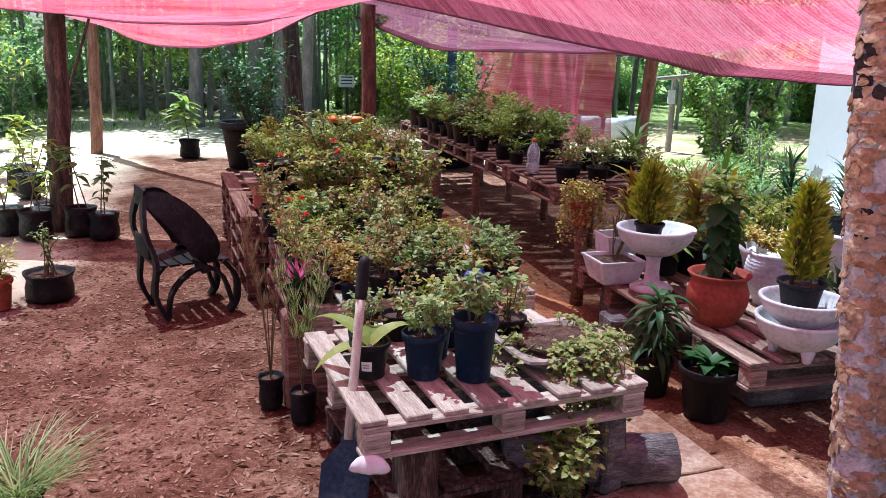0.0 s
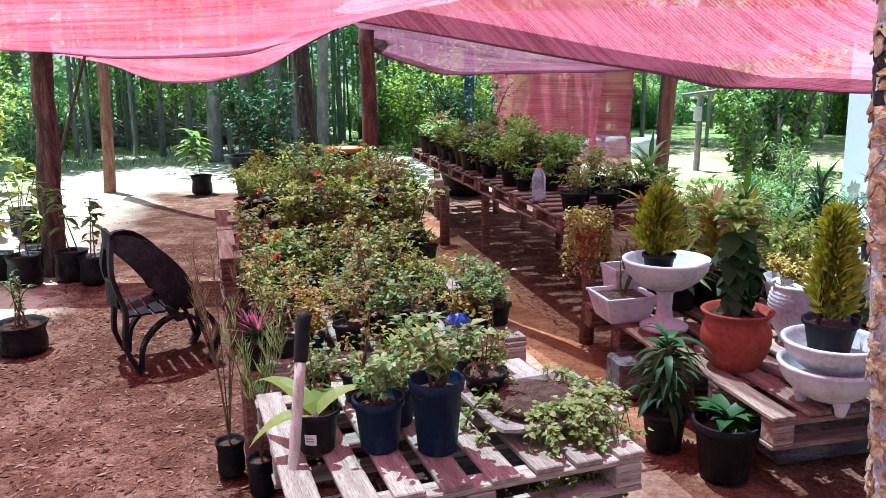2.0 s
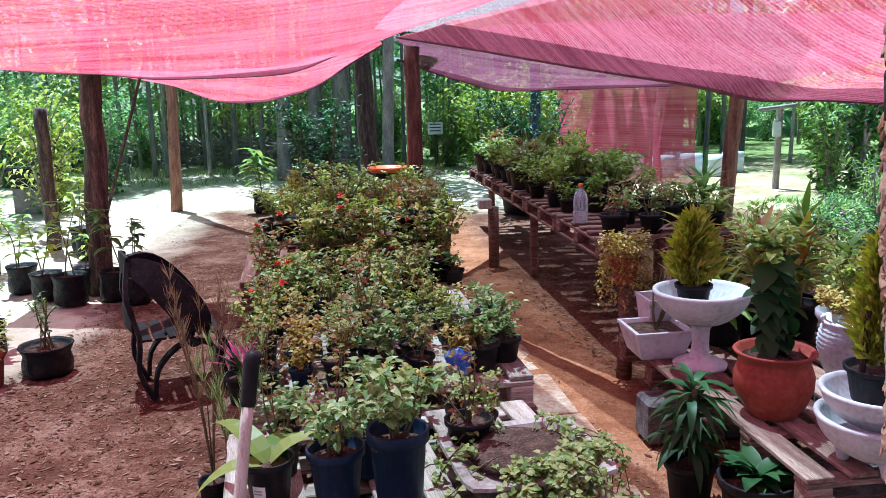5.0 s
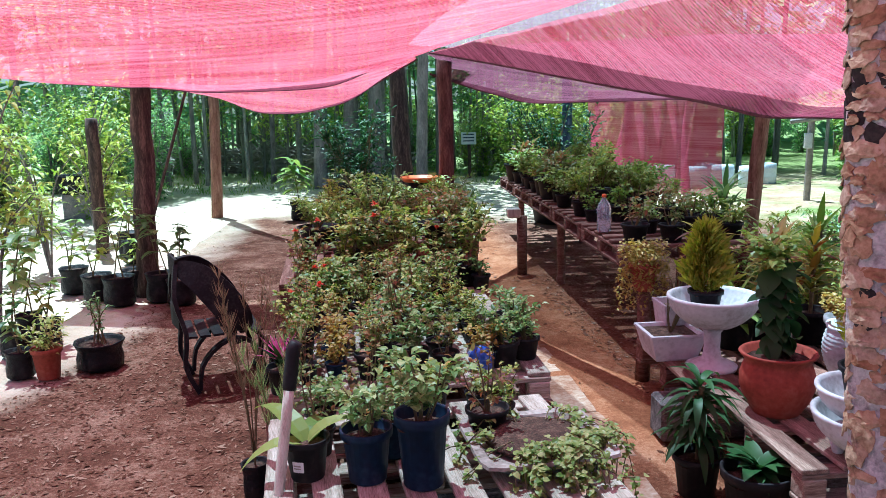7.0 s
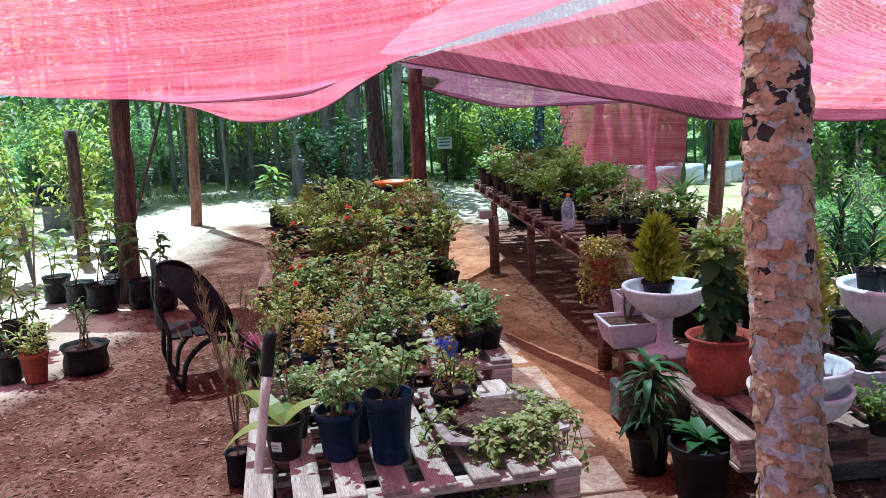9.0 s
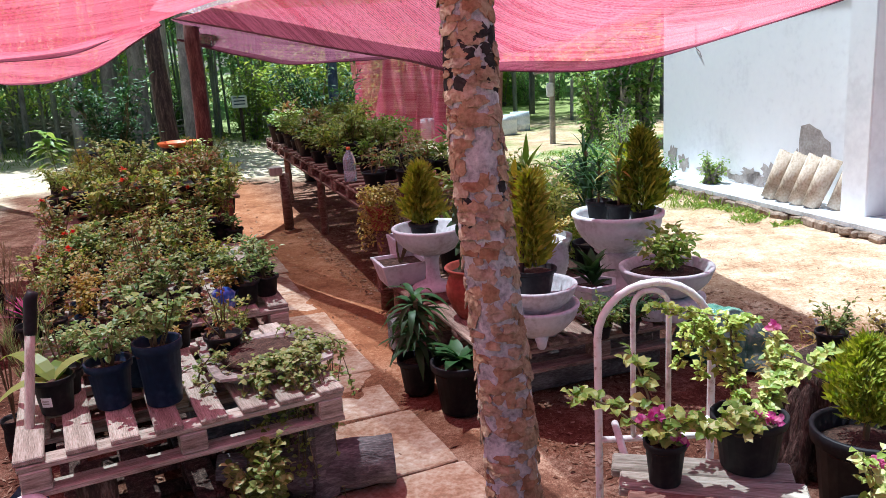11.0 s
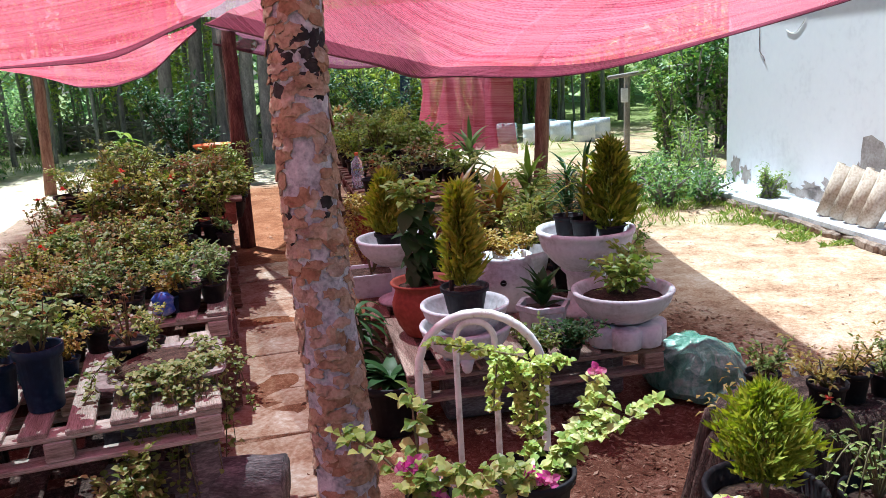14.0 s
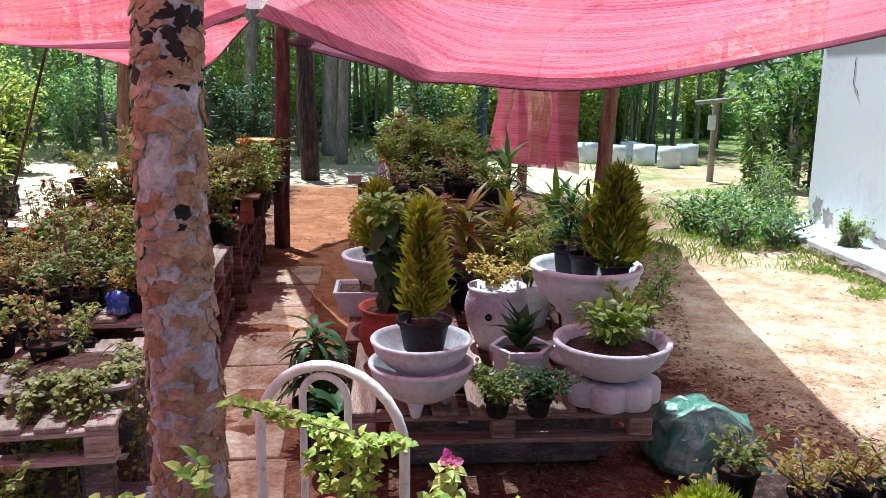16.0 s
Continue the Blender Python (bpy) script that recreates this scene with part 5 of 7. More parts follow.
bp_ = potted("potted_plant", "young banana-like plant in a black pot with a white label", "potted plant", at(-0.265, 2.93, 0.525), lambda o: pot_parts(o, 0.08, 0.15, M_BLACK), None, g, L_LIGHT)
lg = Geo()
for i in range(5):
    a0 = -1.9 + i * 0.14
    lg.v += [(math.cos(a0) * 0.0715, math.sin(a0) * 0.0715, 0.045), (math.cos(a0) * 0.0755, math.sin(a0) * 0.0755, 0.085)]
lg.f = [(2 * i, 2 * i + 2, 2 * i + 3, 2 * i + 1) for i in range(4)]
tag_ = part("label", lg, M_PAPER, bp_, "white paper label with grey print")
lg = Geo()
for zz in (0.058, 0.068):
    k = len(lg.v)
    for i in range(4):
        a0 = -1.83 + i * 0.12
        rr = 0.0725 + (zz - 0.045) * 0.1 + 0.0012
        lg.v += [(math.cos(a0) * rr, math.sin(a0) * rr, zz), (math.cos(a0) * rr, math.sin(a0) * rr, zz + 0.005)]
    lg.f += [(k + 2 * i, k + 2 * i + 2, k + 2 * i + 3, k + 2 * i + 1) for i in range(3)]
part("print", lg, M_CONC, tag_, "rows of unreadable grey print")

# ivy in a broad pale dish, hanging over the bench
ivy = thing("ivy_planter", "trailing ivy in a square pale cement dish on the bench", "planter", at(0.50, 3.25, 0.525, 0.42))
g = Geo().lathe([(0.15, 0), (0.16, 0.004), (0.225, 0.062), (0.255, 0.078), (0.252, 0.092), (0.215, 0.088), (0.20, 0.06)], 40)
g.v = [(x * 1.0 * k, y * 0.95 * k, z * 0.8) for x, y, z in g.v for k in ((abs(math.cos(math.atan2(y, x))) ** 9 + abs(math.sin(math.atan2(y, x))) ** 9) ** (-1 / 9),)]
part("dish", g, M_DISH, ivy, "grey cement dish with a flat rim")
part("soil", Geo().lathe([(0.195, 0.066), (0.15, 0.082), (0.0001, 0.086)], 18, wob=0.04), M_SOIL, ivy, "", True)
rv = random.Random(9)
gs, gl = Geo(), Geo()
for i in range(62):
    a = rv.uniform(0, 6.28)
    if i < 36:
        a = rv.uniform(-2.1, -0.3)
    r1 = rv.uniform(0.16, 0.31)
    c = Vector((math.cos(a), math.sin(a), 0))
    hang = (rv.uniform(0.1, 0.55) if i % 2 else rv.uniform(0.05, 0.2)) if i < 36 else rv.uniform(-0.06, 0.03)
    b = c * rv.uniform(0.12, 0.22) + Vector((0, 0, 0.085))
    pts = curve([b, b.lerp(c * r1, 0.6) + Vector((0, 0, rv.uniform(0.02, 0.085))), c * (r1 + 0.04) + Vector((0, 0, rv.uniform(0.03, 0.08))), c * (r1 + 0.06) + Vector((rv.uniform(-0.08, 0.08), 0, -hang))], 22 if i < 36 else 8)
    gs.tube(pts, 0.0022, 4)
    for p in pts[1:]:
        for _ in range(3 if rv.random() < 0.55 else 1):
            gl.leaf(p + rnd_dir(rv) * 0.014, rnd_dir(rv, -0.5, 0.6), Vector((rv.uniform(-0.5, 0.5), -0.3, 1)), rv.uniform(0.016, 0.034), rv.uniform(0.014, 0.028), 0.12, 0.2)
part("vine", gs, M_STEM, ivy)
part("foliage", gl, L_IVY, ivy, kind="stuff")
rv = random.Random(19)
gs, gl = bush(rv, 0.40, 0.14, 15, 16, 0.034, 0.03, 0.0, 0.1)
potted("ivy_plant", "dark trailing ivy growing on the ground under the pallet", "ivy", at(0.53, 2.84, 0.0), lambda o: pot_parts(o, 0.1, 0.12, M_BLACK), gs, gl, L_IVY)

# bromeliad with pink bracts and its timber stand
support("block", -0.74, 3.78, 0, 0.5, 0.17, 0.17, UM, "short upright timber stand", 5, M_WOODRED)
br = thing("bromeliad", "pink-flowered bromeliad in a black pot", "potted plant", at(-0.74, 3.78, 0.5))
pot_parts(br, 0.075, 0.13, M_BLACK)
part("leaves", rosette(random.Random(4), 16, 0.16, 0.03, 0.11, (0.5, 1.3), 0.5), L_DARK, br, kind="stuff")
part("flower", rosette(random.Random(6), 22, 0.15, 0.022, 0.15, (0.5, 1.4), 0.4), L_PINK, br, "pink spiky bracts", kind="stuff")

# tall wispy saplings in bags on the ground
for i, (x, y, h) in enumerate(((-0.88, 3.72, 0.95), (-0.68, 3.56, 0.72))):
    ob = thing("potted_sapling", "thin wispy sapling in a black grow bag on the ground", "sapling", at(x, y, 0, i * 1.0), "grow bags")
    bag_parts(ob, 0.062, 0.17, i)
    rg = random.Random(60 + i)
    gs, gl = Geo(), Geo()
    for k in range(8):
        a = rg.uniform(0, 6.28)
        tip = Vector((math.cos(a) * 0.14, math.sin(a) * 0.10, 0.15 + h * rg.uniform(0.6, 1.05)))
        pts = curve([(0, 0, 0.15), (tip.x * 0.3, tip.y * 0.3, 0.15 + h * 0.4), tip], 8)
        part("stem", Geo().tube(pts, [0.004 - 0.0003 * q for q in range(9)], 4), M_STEM, ob)
        for p in pts[4:]:
            for _ in range(12):
                gl.sprig(p, Vector((rg.uniform(-0.5, 0.5), rg.uniform(-0.5, 0.5), 1)), rnd_dir(rg), rg.uniform(0.06, 0.11), 0.0035, 0.05, 0.0)
    part("needles", gl, L_COOL if i else L_DRY, ob, kind="stuff")

# spade leaning on the bench
sp = thing("spade", "spade with pale handle and black grip leaning on the bench", "spade")
s0, s1 = Vector((-0.322, 2.735, 0.34)), Vector((-0.287, 2.92, 1.005))
sp_dir = (s1 - s0).normalized()
shaft = part("handle", Geo().tube([s0.lerp(s1, i / 6) for i in range(6)], 0.0185, 12), M_HANDLE, sp, "pale wooden handle", True)
part("grip", Geo().tube([s0.lerp(s1, 0.78), s0.lerp(s1, 0.80), s0.lerp(s1, 0.98), s1 + Vector((0.012, 0.0, 0.012))], [0.021, 0.024, 0.025, 0.021], 12), M_BLACK, shaft, "black plastic grip", True)
g = Geo()
strip(g, [s0 + sp_dir * 0.06, s0 - sp_dir * 0.02, s0 - sp_dir * 0.10, s0 - sp_dir * 0.29, s0 - sp_dir * 0.34], (1, 0, 0), [0.04, 0.06, 0.19, 0.19, 0.06], 0.012)
part("blade", g, M_STEEL, sp, "dark blue steel blade")
# white plastic bottle-like lump at the corner of the bench
solo("plastic_sack", Geo().lathe([(0.05, 0), (0.06, 0.01), (0.055, 0.03), (0.04, 0.05), (0.02, 0.06), (0.004, 0.062)], 20, sy=0.6, wob=0.2, seed=3), M_PAPER, "crumpled white plastic tied to the pallet corner", "plastic", at(-0.205, 2.50, 0.34), True)

# tyre chair
tc_ = thing("tyre_chair", "black armchair made of cut tyre strips on the soil", "chair", at(-1.90, 5.25, 0, 0.62, 0.88))
for sy in (-1, 1):
    y = 0.24 * sy
    g = Geo()
    strip(g, curve([(-0.26, y * 0.35, 0.93), (-0.10, y * 0.9, 0.84), (0.08, y * 1.12, 0.62), (0.13, y * 1.1, 0.46), (0.06, y * 1.05, 0.38)], 14), (0.55, 0, 0.8), [0.08, 0.13, 0.17, 0.20, 0.22, 0.235, 0.24, 0.24, 0.24, 0.235, 0.22, 0.20, 0.18, 0.15, 0.12], 0.022)
    part("arm", g, M_TYRE, tc_)
    g = Geo()
    strip(g, curve([(-0.27, y * 0.35, 0.93), (-0.30, y * 0.8, 0.70), (-0.24, y, 0.45), (-0.26, y, 0.2), (-0.18, y * 1.05, 0.0)], 12), (0, 1, 0), 0.10, 0.03)
    part("back_leg", g, M_TYRE, tc_)
    g = Geo()
    strip(g, curve([(0.26, y, 0.42), (0.36, y * 1.05, 0.28), (0.36, y * 1.05, 0.10), (0.30, y, 0.0)], 8), (0, 1, 0), 0.10, 0.03)
    part("front_leg", g, M_TYRE, tc_)
    g = Geo()
    strip(g, curve([(-0.17, y * 1.02, 0.02), (-0.13, y * 1.02, 0.22), (0.05, y * 1.02, 0.37), (0.24, y * 1.02, 0.32), (0.33, y * 1.02, 0.06)], 14), (0, 1, 0), 0.075, 0.025)
    part("brace", g, M_TYRE, tc_)
g = Geo()
strip(g, curve([(-0.27, -0.1, 0.92), (-0.30, 0, 0.95), (-0.27, 0.1, 0.92)], 6), (0, 0, 1), 0.14, 0.02)
part("back_top", g, M_TYRE, tc_)
g = Geo()
strip(g, curve([(-0.27, -0.20, 0.55), (-0.31, 0, 0.57), (-0.27, 0.20, 0.55)], 6), (0, 0, 1), 0.16, 0.02)
part("backrest", g, M_TYRE, tc_)
for i in range(6):
    g = Geo()
    x = -0.2 + i * 0.095
    strip(g, curve([(x, -0.26, 0.42), (x, -0.1, 0.41), (x, 0.1, 0.41), (x, 0.26, 0.42)], 6), (1, 0, 0), 0.075, 0.016)
    part("seat_strip", g, M_TYRE, tc_)

# ---- white pots on the low pallet ----
def bowl(ob, r, h, z=0.0, foot=True, name="bowl", ribs=True, label=""):
    prof = [(r * 0.38, 0.0), (r * 0.46, 0.006)]
    for i in range(9):
        t = i / 8
        rr = r * (0.46 + 0.50 * math.sin(t * math.pi / 2) ** 0.85)
        if ribs and 2 <= i <= 7:
            prof += [(rr - 0.003, h * (0.03 + 0.80 * t) - 0.003), (rr + 0.003, h * (0.03 + 0.80 * t) + 0.003)]
        else:
            prof.append((rr, h * (0.03 + 0.80 * t)))
    prof += [(r * 1.0, h * 0.88), (r * 1.015, h * 0.93), (r * 1.01, h), (r * 0.93, h), (r * 0.90, h * 0.9), (r * 0.7, h * 0.45), (r * 0.4, h * 0.2)]
    g = Geo().lathe([(a, b + z) for a, b in prof], 40, wob=0.003)
    return part(name, g, M_CEMENT, ob, label, True)


def three_feet(ob, r, z0, z1):
    for i in range(3):
        a = 0.6 + i * 2.094
        part("foot", Geo().lathe([(0.014, z0), (0.022, z0 + 0.01), (0.026, (z0 + z1) / 2), (0.036, z1), (0.02, z1 + 0.01)], 10, (math.cos(a) * r, math.sin(a) * r, 0)), M_CEMENT, ob, "", True)


Z = 0.37
# pedestal bowl
pb = thing("pedestal_bowl", "white cement bowl on a pedestal foot", "bowl planter", at(1.26, 4.84, Z))
part("pedestal", Geo().lathe([(0.13, 0), (0.135, 0.02), (0.11, 0.035), (0.05, 0.06), (0.042, 0.12), (0.045, 0.2), (0.075, 0.25), (0.06, 0.26)], 28), M_CEMENT, pb, "", True)
bowl(pb, 0.238, 0.17, 0.235)
ob = thing("potted_thuja", "golden thuja in a black pot standing in a white bowl", "potted plant", at(1.22, 4.85, Z + 0.30))
pot_parts(ob, 0.09, 0.13, M_BLACK)
part("foliage", thuja(random.Random(1), 0.36, 0.12, 1900, 0.12), L_THUJA, ob, kind="stuff")
# square planters
for x, y, s, h in ((1.05, 5.04, 0.165, 0.155), (1.10, 5.28, 0.12, 0.26)):
    ob = thing("square_planter", "small white cement trough with a bare twiggy plant", "planter", at(x, y, Z, UR))
    g = Geo().lathe([(s * 0.95, 0.0), (s * 1.0, 0.01), (s * 1.3, h * 0.9), (s * 1.36, h * 0.92), (s * 1.36, h), (s * 1.2, h), (s * 1.1, h * 0.8)], 4)
    g.v = [tuple(Matrix.Rotation(math.pi / 4, 4, "Z") @ Vector(v)) for v in g.v]
    part("trough", g, M_CEMENT, ob)
    part("soil", Geo().box((0, 0, h * 0.82), (s * 1.6, s * 1.6, 0.02), cut=0.004), M_SOIL, ob)
    rg = random.Random(int(x * 100))
    gs = Geo()
    for _ in range(6):
        tip = Vector((rg.uniform(-0.08, 0.08), rg.uniform(-0.08, 0.08), h + rg.uniform(0.1, 0.2)))
        gs.tube(curve([(0, 0, h * 0.8), (tip.x * 0.7, tip.y * 0.2, h + 0.07), tip], 5), [0.007, 0.006, 0.006, 0.005, 0.004, 0.003], 5)
    part("twigs", gs, M_STEM, ob)
# terracotta pot with large-leaved plant
rp = thing("terracotta_pot", "bulging terracotta pot with a dark climbing leafy plant", "potted plant", at(1.49, 4.24, Z))
part("pot", Geo().lathe([(0.10, 0), (0.105, 0.006), (0.14, 0.06), (0.165, 0.13), (0.166, 0.18), (0.148, 0.235), (0.142, 0.25), (0.165, 0.275), (0.172, 0.285), (0.165, 0.292), (0.148, 0.285), (0.135, 0.25)], 36), M_TERRA, rp, "", True)
part("soil", Geo().lathe([(0.138, 0.255), (0.08, 0.268), (0.0001, 0.27)], 16), M_SOIL, rp, "", True)
part("stake", Geo().tube([(0.01, 0, 0.26), (0.012, 0.01, 0.72)], 0.014, 8), M_POST, rp)
rg = random.Random(12)
leafm = Geo()
leafm.blade(Vector((0, 0, 0)), Vector((0, 1, 0.1)), Vector((0, 0, 1)), 0.13, 0.095, 0.7, 6, 0.1, 0.8)
leafm = leafm.mesh("leaf", L_DARK, True)
for i in range(48):
    t = i / 48
    a = i * 2.4
    p = part("leaf", leafm, L_DARK, rp)
    p.matrix_basis = Matrix.Translation((0.035 * math.cos(a), 0.035 * math.sin(a), 0.29 + 0.42 * t)) @ Euler((rg.uniform(-0.9, 0.3), rg.uniform(-0.3, 0.3), a)).to_matrix().to_4x4() @ Matrix.Scale(rg.uniform(0.75, 1.15), 4)
gs, gl = bush(random.Random(13), 0.16, 0.10, 6, 6, 0.05, 0.035, 0.66)
part("shoot", gl, L_LIGHT, rp, "pale new shoots", kind="stuff")
# two stacked bowls with thuja
tb = thing("stacked_bowls", "two stacked white ribbed cement bowls on feet", "bowl planter", at(1.755, 3.755, Z))
bowl(tb, 0.215, 0.16, 0.045, name="lower_bowl")
three_feet(tb, 0.11, 0.0, 0.06)
bowl(tb, 0.205, 0.14, 0.165, name="upper_bowl", ribs=False)
ob = thing("potted_thuja", "slim golden thuja with a stake in a black pot", "potted plant", at(1.755, 3.80, Z + 0.24))
pot_parts(ob, 0.112, 0.135, M_BLACK)
part("foliage", thuja(random.Random(2), 0.48, 0.078, 1700, 0.13), L_THUJA, ob, kind="stuff")
part("stake", Geo().tube([(-0.06, -0.02, 0.1), (-0.05, -0.02, 0.36)], 0.011, 6), M_POST, ob)
# large bowl with pots
bb = thing("large_bowl", "large white cement bowl on a pedestal", "bowl planter", at(2.365, 4.55, Z))
part("pedestal", Geo().lathe([(0.16, 0), (0.165, 0.03), (0.12, 0.05), (0.10, 0.1), (0.11, 0.22), (0.14, 0.25), (0.12, 0.26)], 28), M_CEMENT, bb, "", True)
bowl(bb, 0.265, 0.235, 0.245, ribs=False)
for x, y, k in ((2.27, 4.62, 0), (2.36, 4.50, 1)):
    ob = thing("potted_plant", "leggy plant in a glossy black pot set in a bowl", "potted plant", at(x, y, Z + 0.40, k * 2.0))
    pot_parts(ob, 0.075, 0.14, M_BLACK)
    part("foliage", rosette(random.Random(20 + k), 44, 0.17, 0.022, 0.16, (0.1, 1.2), 0.8, 0.24, 2), L_CROTON if k else L_DARK, ob, kind="stuff")
    part("stem", Geo().tube([(0, 0, 0.1), (0.004, 0, 0.38)], 0.007, 6), M_STEM, ob)
ob = thing("potted_thuja", "feathery green conifer growing in a white bowl", "potted plant", at(2.50, 4.52, Z + 0.42))
pot_parts(ob, 0.08, 0.08, M_BLACK)
part("foliage", thuja(random.Random(3), 0.48, 0.13, 1900, 0.05), L_THUJAG, ob, kind="stuff")
# bowl on flower-shaped base
b3 = thing("footed_bowl", "white cement bowl on a scalloped base", "bowl planter", at(2.515, 4.09, Z))
for i in range(8):
    a = i * math.pi / 4
    part("scallop", Geo().lathe([(0.075, 0), (0.08, 0.006), (0.08, 0.085), (0.073, 0.095), (0.02, 0.096)], 14, (math.cos(a) * 0.135, math.sin(a) * 0.135, 0)), M_CEMENT, b3, "", True)
bowl(b3, 0.25, 0.165, 0.095)
part("soil", Geo().lathe([(0.2, 0.215), (0.1, 0.23), (0.0001, 0.235)], 16), M_SOIL, b3, "", True)
rg = random.Random(33)
gs, gl = bush(rg, 0.20, 0.17, 9, 8, 0.055, 0.034, 0.22, 0.2)
part("stem", gs, M_STEM, b3)
part("foliage", gl, L_LIGHT, b3, "low bright green leaves", kind="stuff")
# small white pot, ridged pot, trailing plants
wp = thing("square_pot", "small white cement pot with dark broad leaves", "potted plant", at(2.12, 4.13, Z, 0.3))
g = Geo().lathe([(0.10, 0.0), (0.11, 0.01), (0.13, 0.15), (0.145, 0.16), (0.145, 0.185), (0.12, 0.185), (0.11, 0.13)], 6)
part("pot", g, M_CEMENT, wp)
part("soil", Geo().lathe([(0.115, 0.15), (0.0001, 0.16)], 12), M_SOIL, wp)
part("foliage", rosette(random.Random(41), 26, 0.15, 0.055, 0.15, (0.3, 1.3), 0.5, 0.12, 2), L_DARK, wp, kind="stuff")
rd = thing("ridged_pot", "tall ridged white pot with yellowish trailing plant", "potted plant", at(1.92, 4.62, Z))
prof = [(0.09, 0)]
for i in range(14):
    prof += [(0.10 + 0.06 * math.sin(i / 13 * 2.4) - 0.004, 0.02 + i * 0.021), (0.10 + 0.06 * math.sin(i / 13 * 2.4) + 0.004, 0.03 + i * 0.021)]
prof += [(0.15, 0.325), (0.13, 0.325), (0.12, 0.28)]
part("pot", Geo().lathe(prof, 30), M_CEMENT, rd, "", True)
part("drain_hole", Geo().lathe([(0.001, 0), (0.016, 0.0), (0.018, 0.012), (0.012, 0.014), (0.01, 0.004)], 12), M_BLACK, rd).matrix_basis = pose(-0.01, -0.158, 0.2, 90)
rg = random.Random(44)
gs, gl = bush(rg, 0.13, 0.19, 14, 14, 0.022, 0.018, 0.32, 0.1)
part("foliage", gl, L_YELLOW, rd, kind="stuff")
for x, y, m1, sd in ((2.08, 3.75, L_IVY, 51), (2.24, 3.80, L_DARK, 52)):
    rg = random.Random(sd)
    gs, gl = bush(rg, 0.12, 0.15, 14, 10, 0.028, 0.016, 0.06, 0.1)
    potted("potted_plant", "small trailing plant in a black pot on the pallet", "potted plant", at(x, y, Z), lambda o: pot_parts(o, 0.055, 0.07, M_BLACK), gs, gl, m1)
# white round pot further back
ob = thing("white_pot", "plain white cement pot with a shrub", "potted plant", at(2.02, 5.05, Z))
part("pot", Geo().lathe([(0.10, 0), (0.105, 0.01), (0.15, 0.2), (0.165, 0.22), (0.165, 0.25), (0.14, 0.25), (0.13, 0.2)], 28), M_CEMENT, ob, "", True)
gs, gl = bush(random.Random(54), 0.42, 0.16, 10, 12, 0.04, 0.02, 0.2)
part("foliage", gl, L_SUNNY, ob, kind="stuff")
part("stem", gs, M_STEM, ob)

# crotons and shrubs behind the pallet
def croton(x, y, z, n, ln, wd, z0, mat, seed, label, pr=0.12, ph=0.2, stem=0.3):
    ob = thing("potted_plant", label, "potted plant", at(x, y, z))
    pot_parts(ob, pr, ph, M_BLACK)
    part("stem", Geo().tube([(0, 0, ph * 0.8), (0.01, 0, z0 + stem)], 0.012, 6), M_STEM, ob)
    part("foliage", rosette(random.Random(seed), n, ln, wd, z0, (0.0, 1.3), 0.8, stem, 2), mat, ob, kind="stuff")


croton(1.62, 5.30, 0.37, 60, 0.24, 0.05, 0.30, L_CROTON, 61, "red and yellow croton in a black pot")
croton(1.42, 5.25, 0.37, 26, 0.26, 0.07, 0.16, L_LIGHT, 62, "broad-leaved yellow-green croton in a black pot", stem=0.12)
croton(1.86, 5.42, 0.37, 50, 0.22, 0.045, 0.28, L_CROTON, 63, "croton with mixed red and green leaves")
croton(2.15, 5.6, 0.2, 44, 0.22, 0.05, 0.35, L_LIGHT, 64, "yellow-green shrub in a black pot")
croton(2.30, 5.0, 0.37, 50, 0.20, 0.028, 0.30, L_DARK, 65, "narrow-leaved dark shrub in a black pot")
croton(1.75, 5.9, 0.0, 60, 0.24, 0.05, 0.45, L_CROTON, 66, "tall red croton standing on the ground", stem=0.4)
croton(1.30, 5.85, 0.0, 60, 0.26, 0.05, 0.5, L_CROTON, 67, "tall green and red croton on the ground", stem=0.45)
croton(2.05, 6.2, 0.0, 60, 0.26, 0.06, 0.5, L_LIGHT, 68, "tall broad-leaved yellow-green croton on the ground", stem=0.45)
croton(2.45, 5.9, 0.0, 60, 0.26, 0.03, 0.55, L_DARK, 69, "tall narrow-leaved shrub on the ground", stem=0.5)
croton(1.55, 7.2, 0.0, 60, 0.3, 0.05, 0.6, L_COOL, 74, "tall green shrub on the ground beside the table", stem=0.5)
rg = random.Random(70)
shrub = [rose_kind(71, 0.55, 0.26, 14, 14, 0.05, 0.026, L_SUNNY, M_BLACK, "bright shrub in a black pot on the ground", 0.14, 0.2),
         rose_kind(72, 0.6, 0.28, 14, 14, 0.055, 0.024, L_LIGHT, M_BLACK, "tall light-green shrub in a black pot", 0.14, 0.2),
         rose_kind(73, 0.5, 0.28, 14, 14, 0.05, 0.03, L_YELLOW, M_BLACK, "yellowish shrub in a black pot", 0.14, 0.2)]
spread_out(shrub, [(2.3, 5.9, 0), (1.9, 6.4, 0), (2.45, 6.5, 0), (2.2, 7.0, 0), (1.95, 7.6, 0), (2.6, 5.5, 0), (1.55, 6.6, 0.0), (2.3, 8.2, 0)], rg, 0.9, 1.25)

# plants in front of the low pallet, on the ground
gpot = thing("potted_plant", "large dull black pot with broad glossy leaves", "potted plant", at(1.36, 3.83, 0))
pot_parts(gpot, 0.145, 0.27, M_BLACK)
leafm2 = Geo()
leafm2.blade(Vector((0, 0, 0)), Vector((0, 1, 0.4)), Vector((0, 0, 1)), 0.2, 0.07, 1.0, 7, 0.12, 0.8)
leafm2 = leafm2.mesh("leaf", L_DARK, True)
rg = random.Random(81)
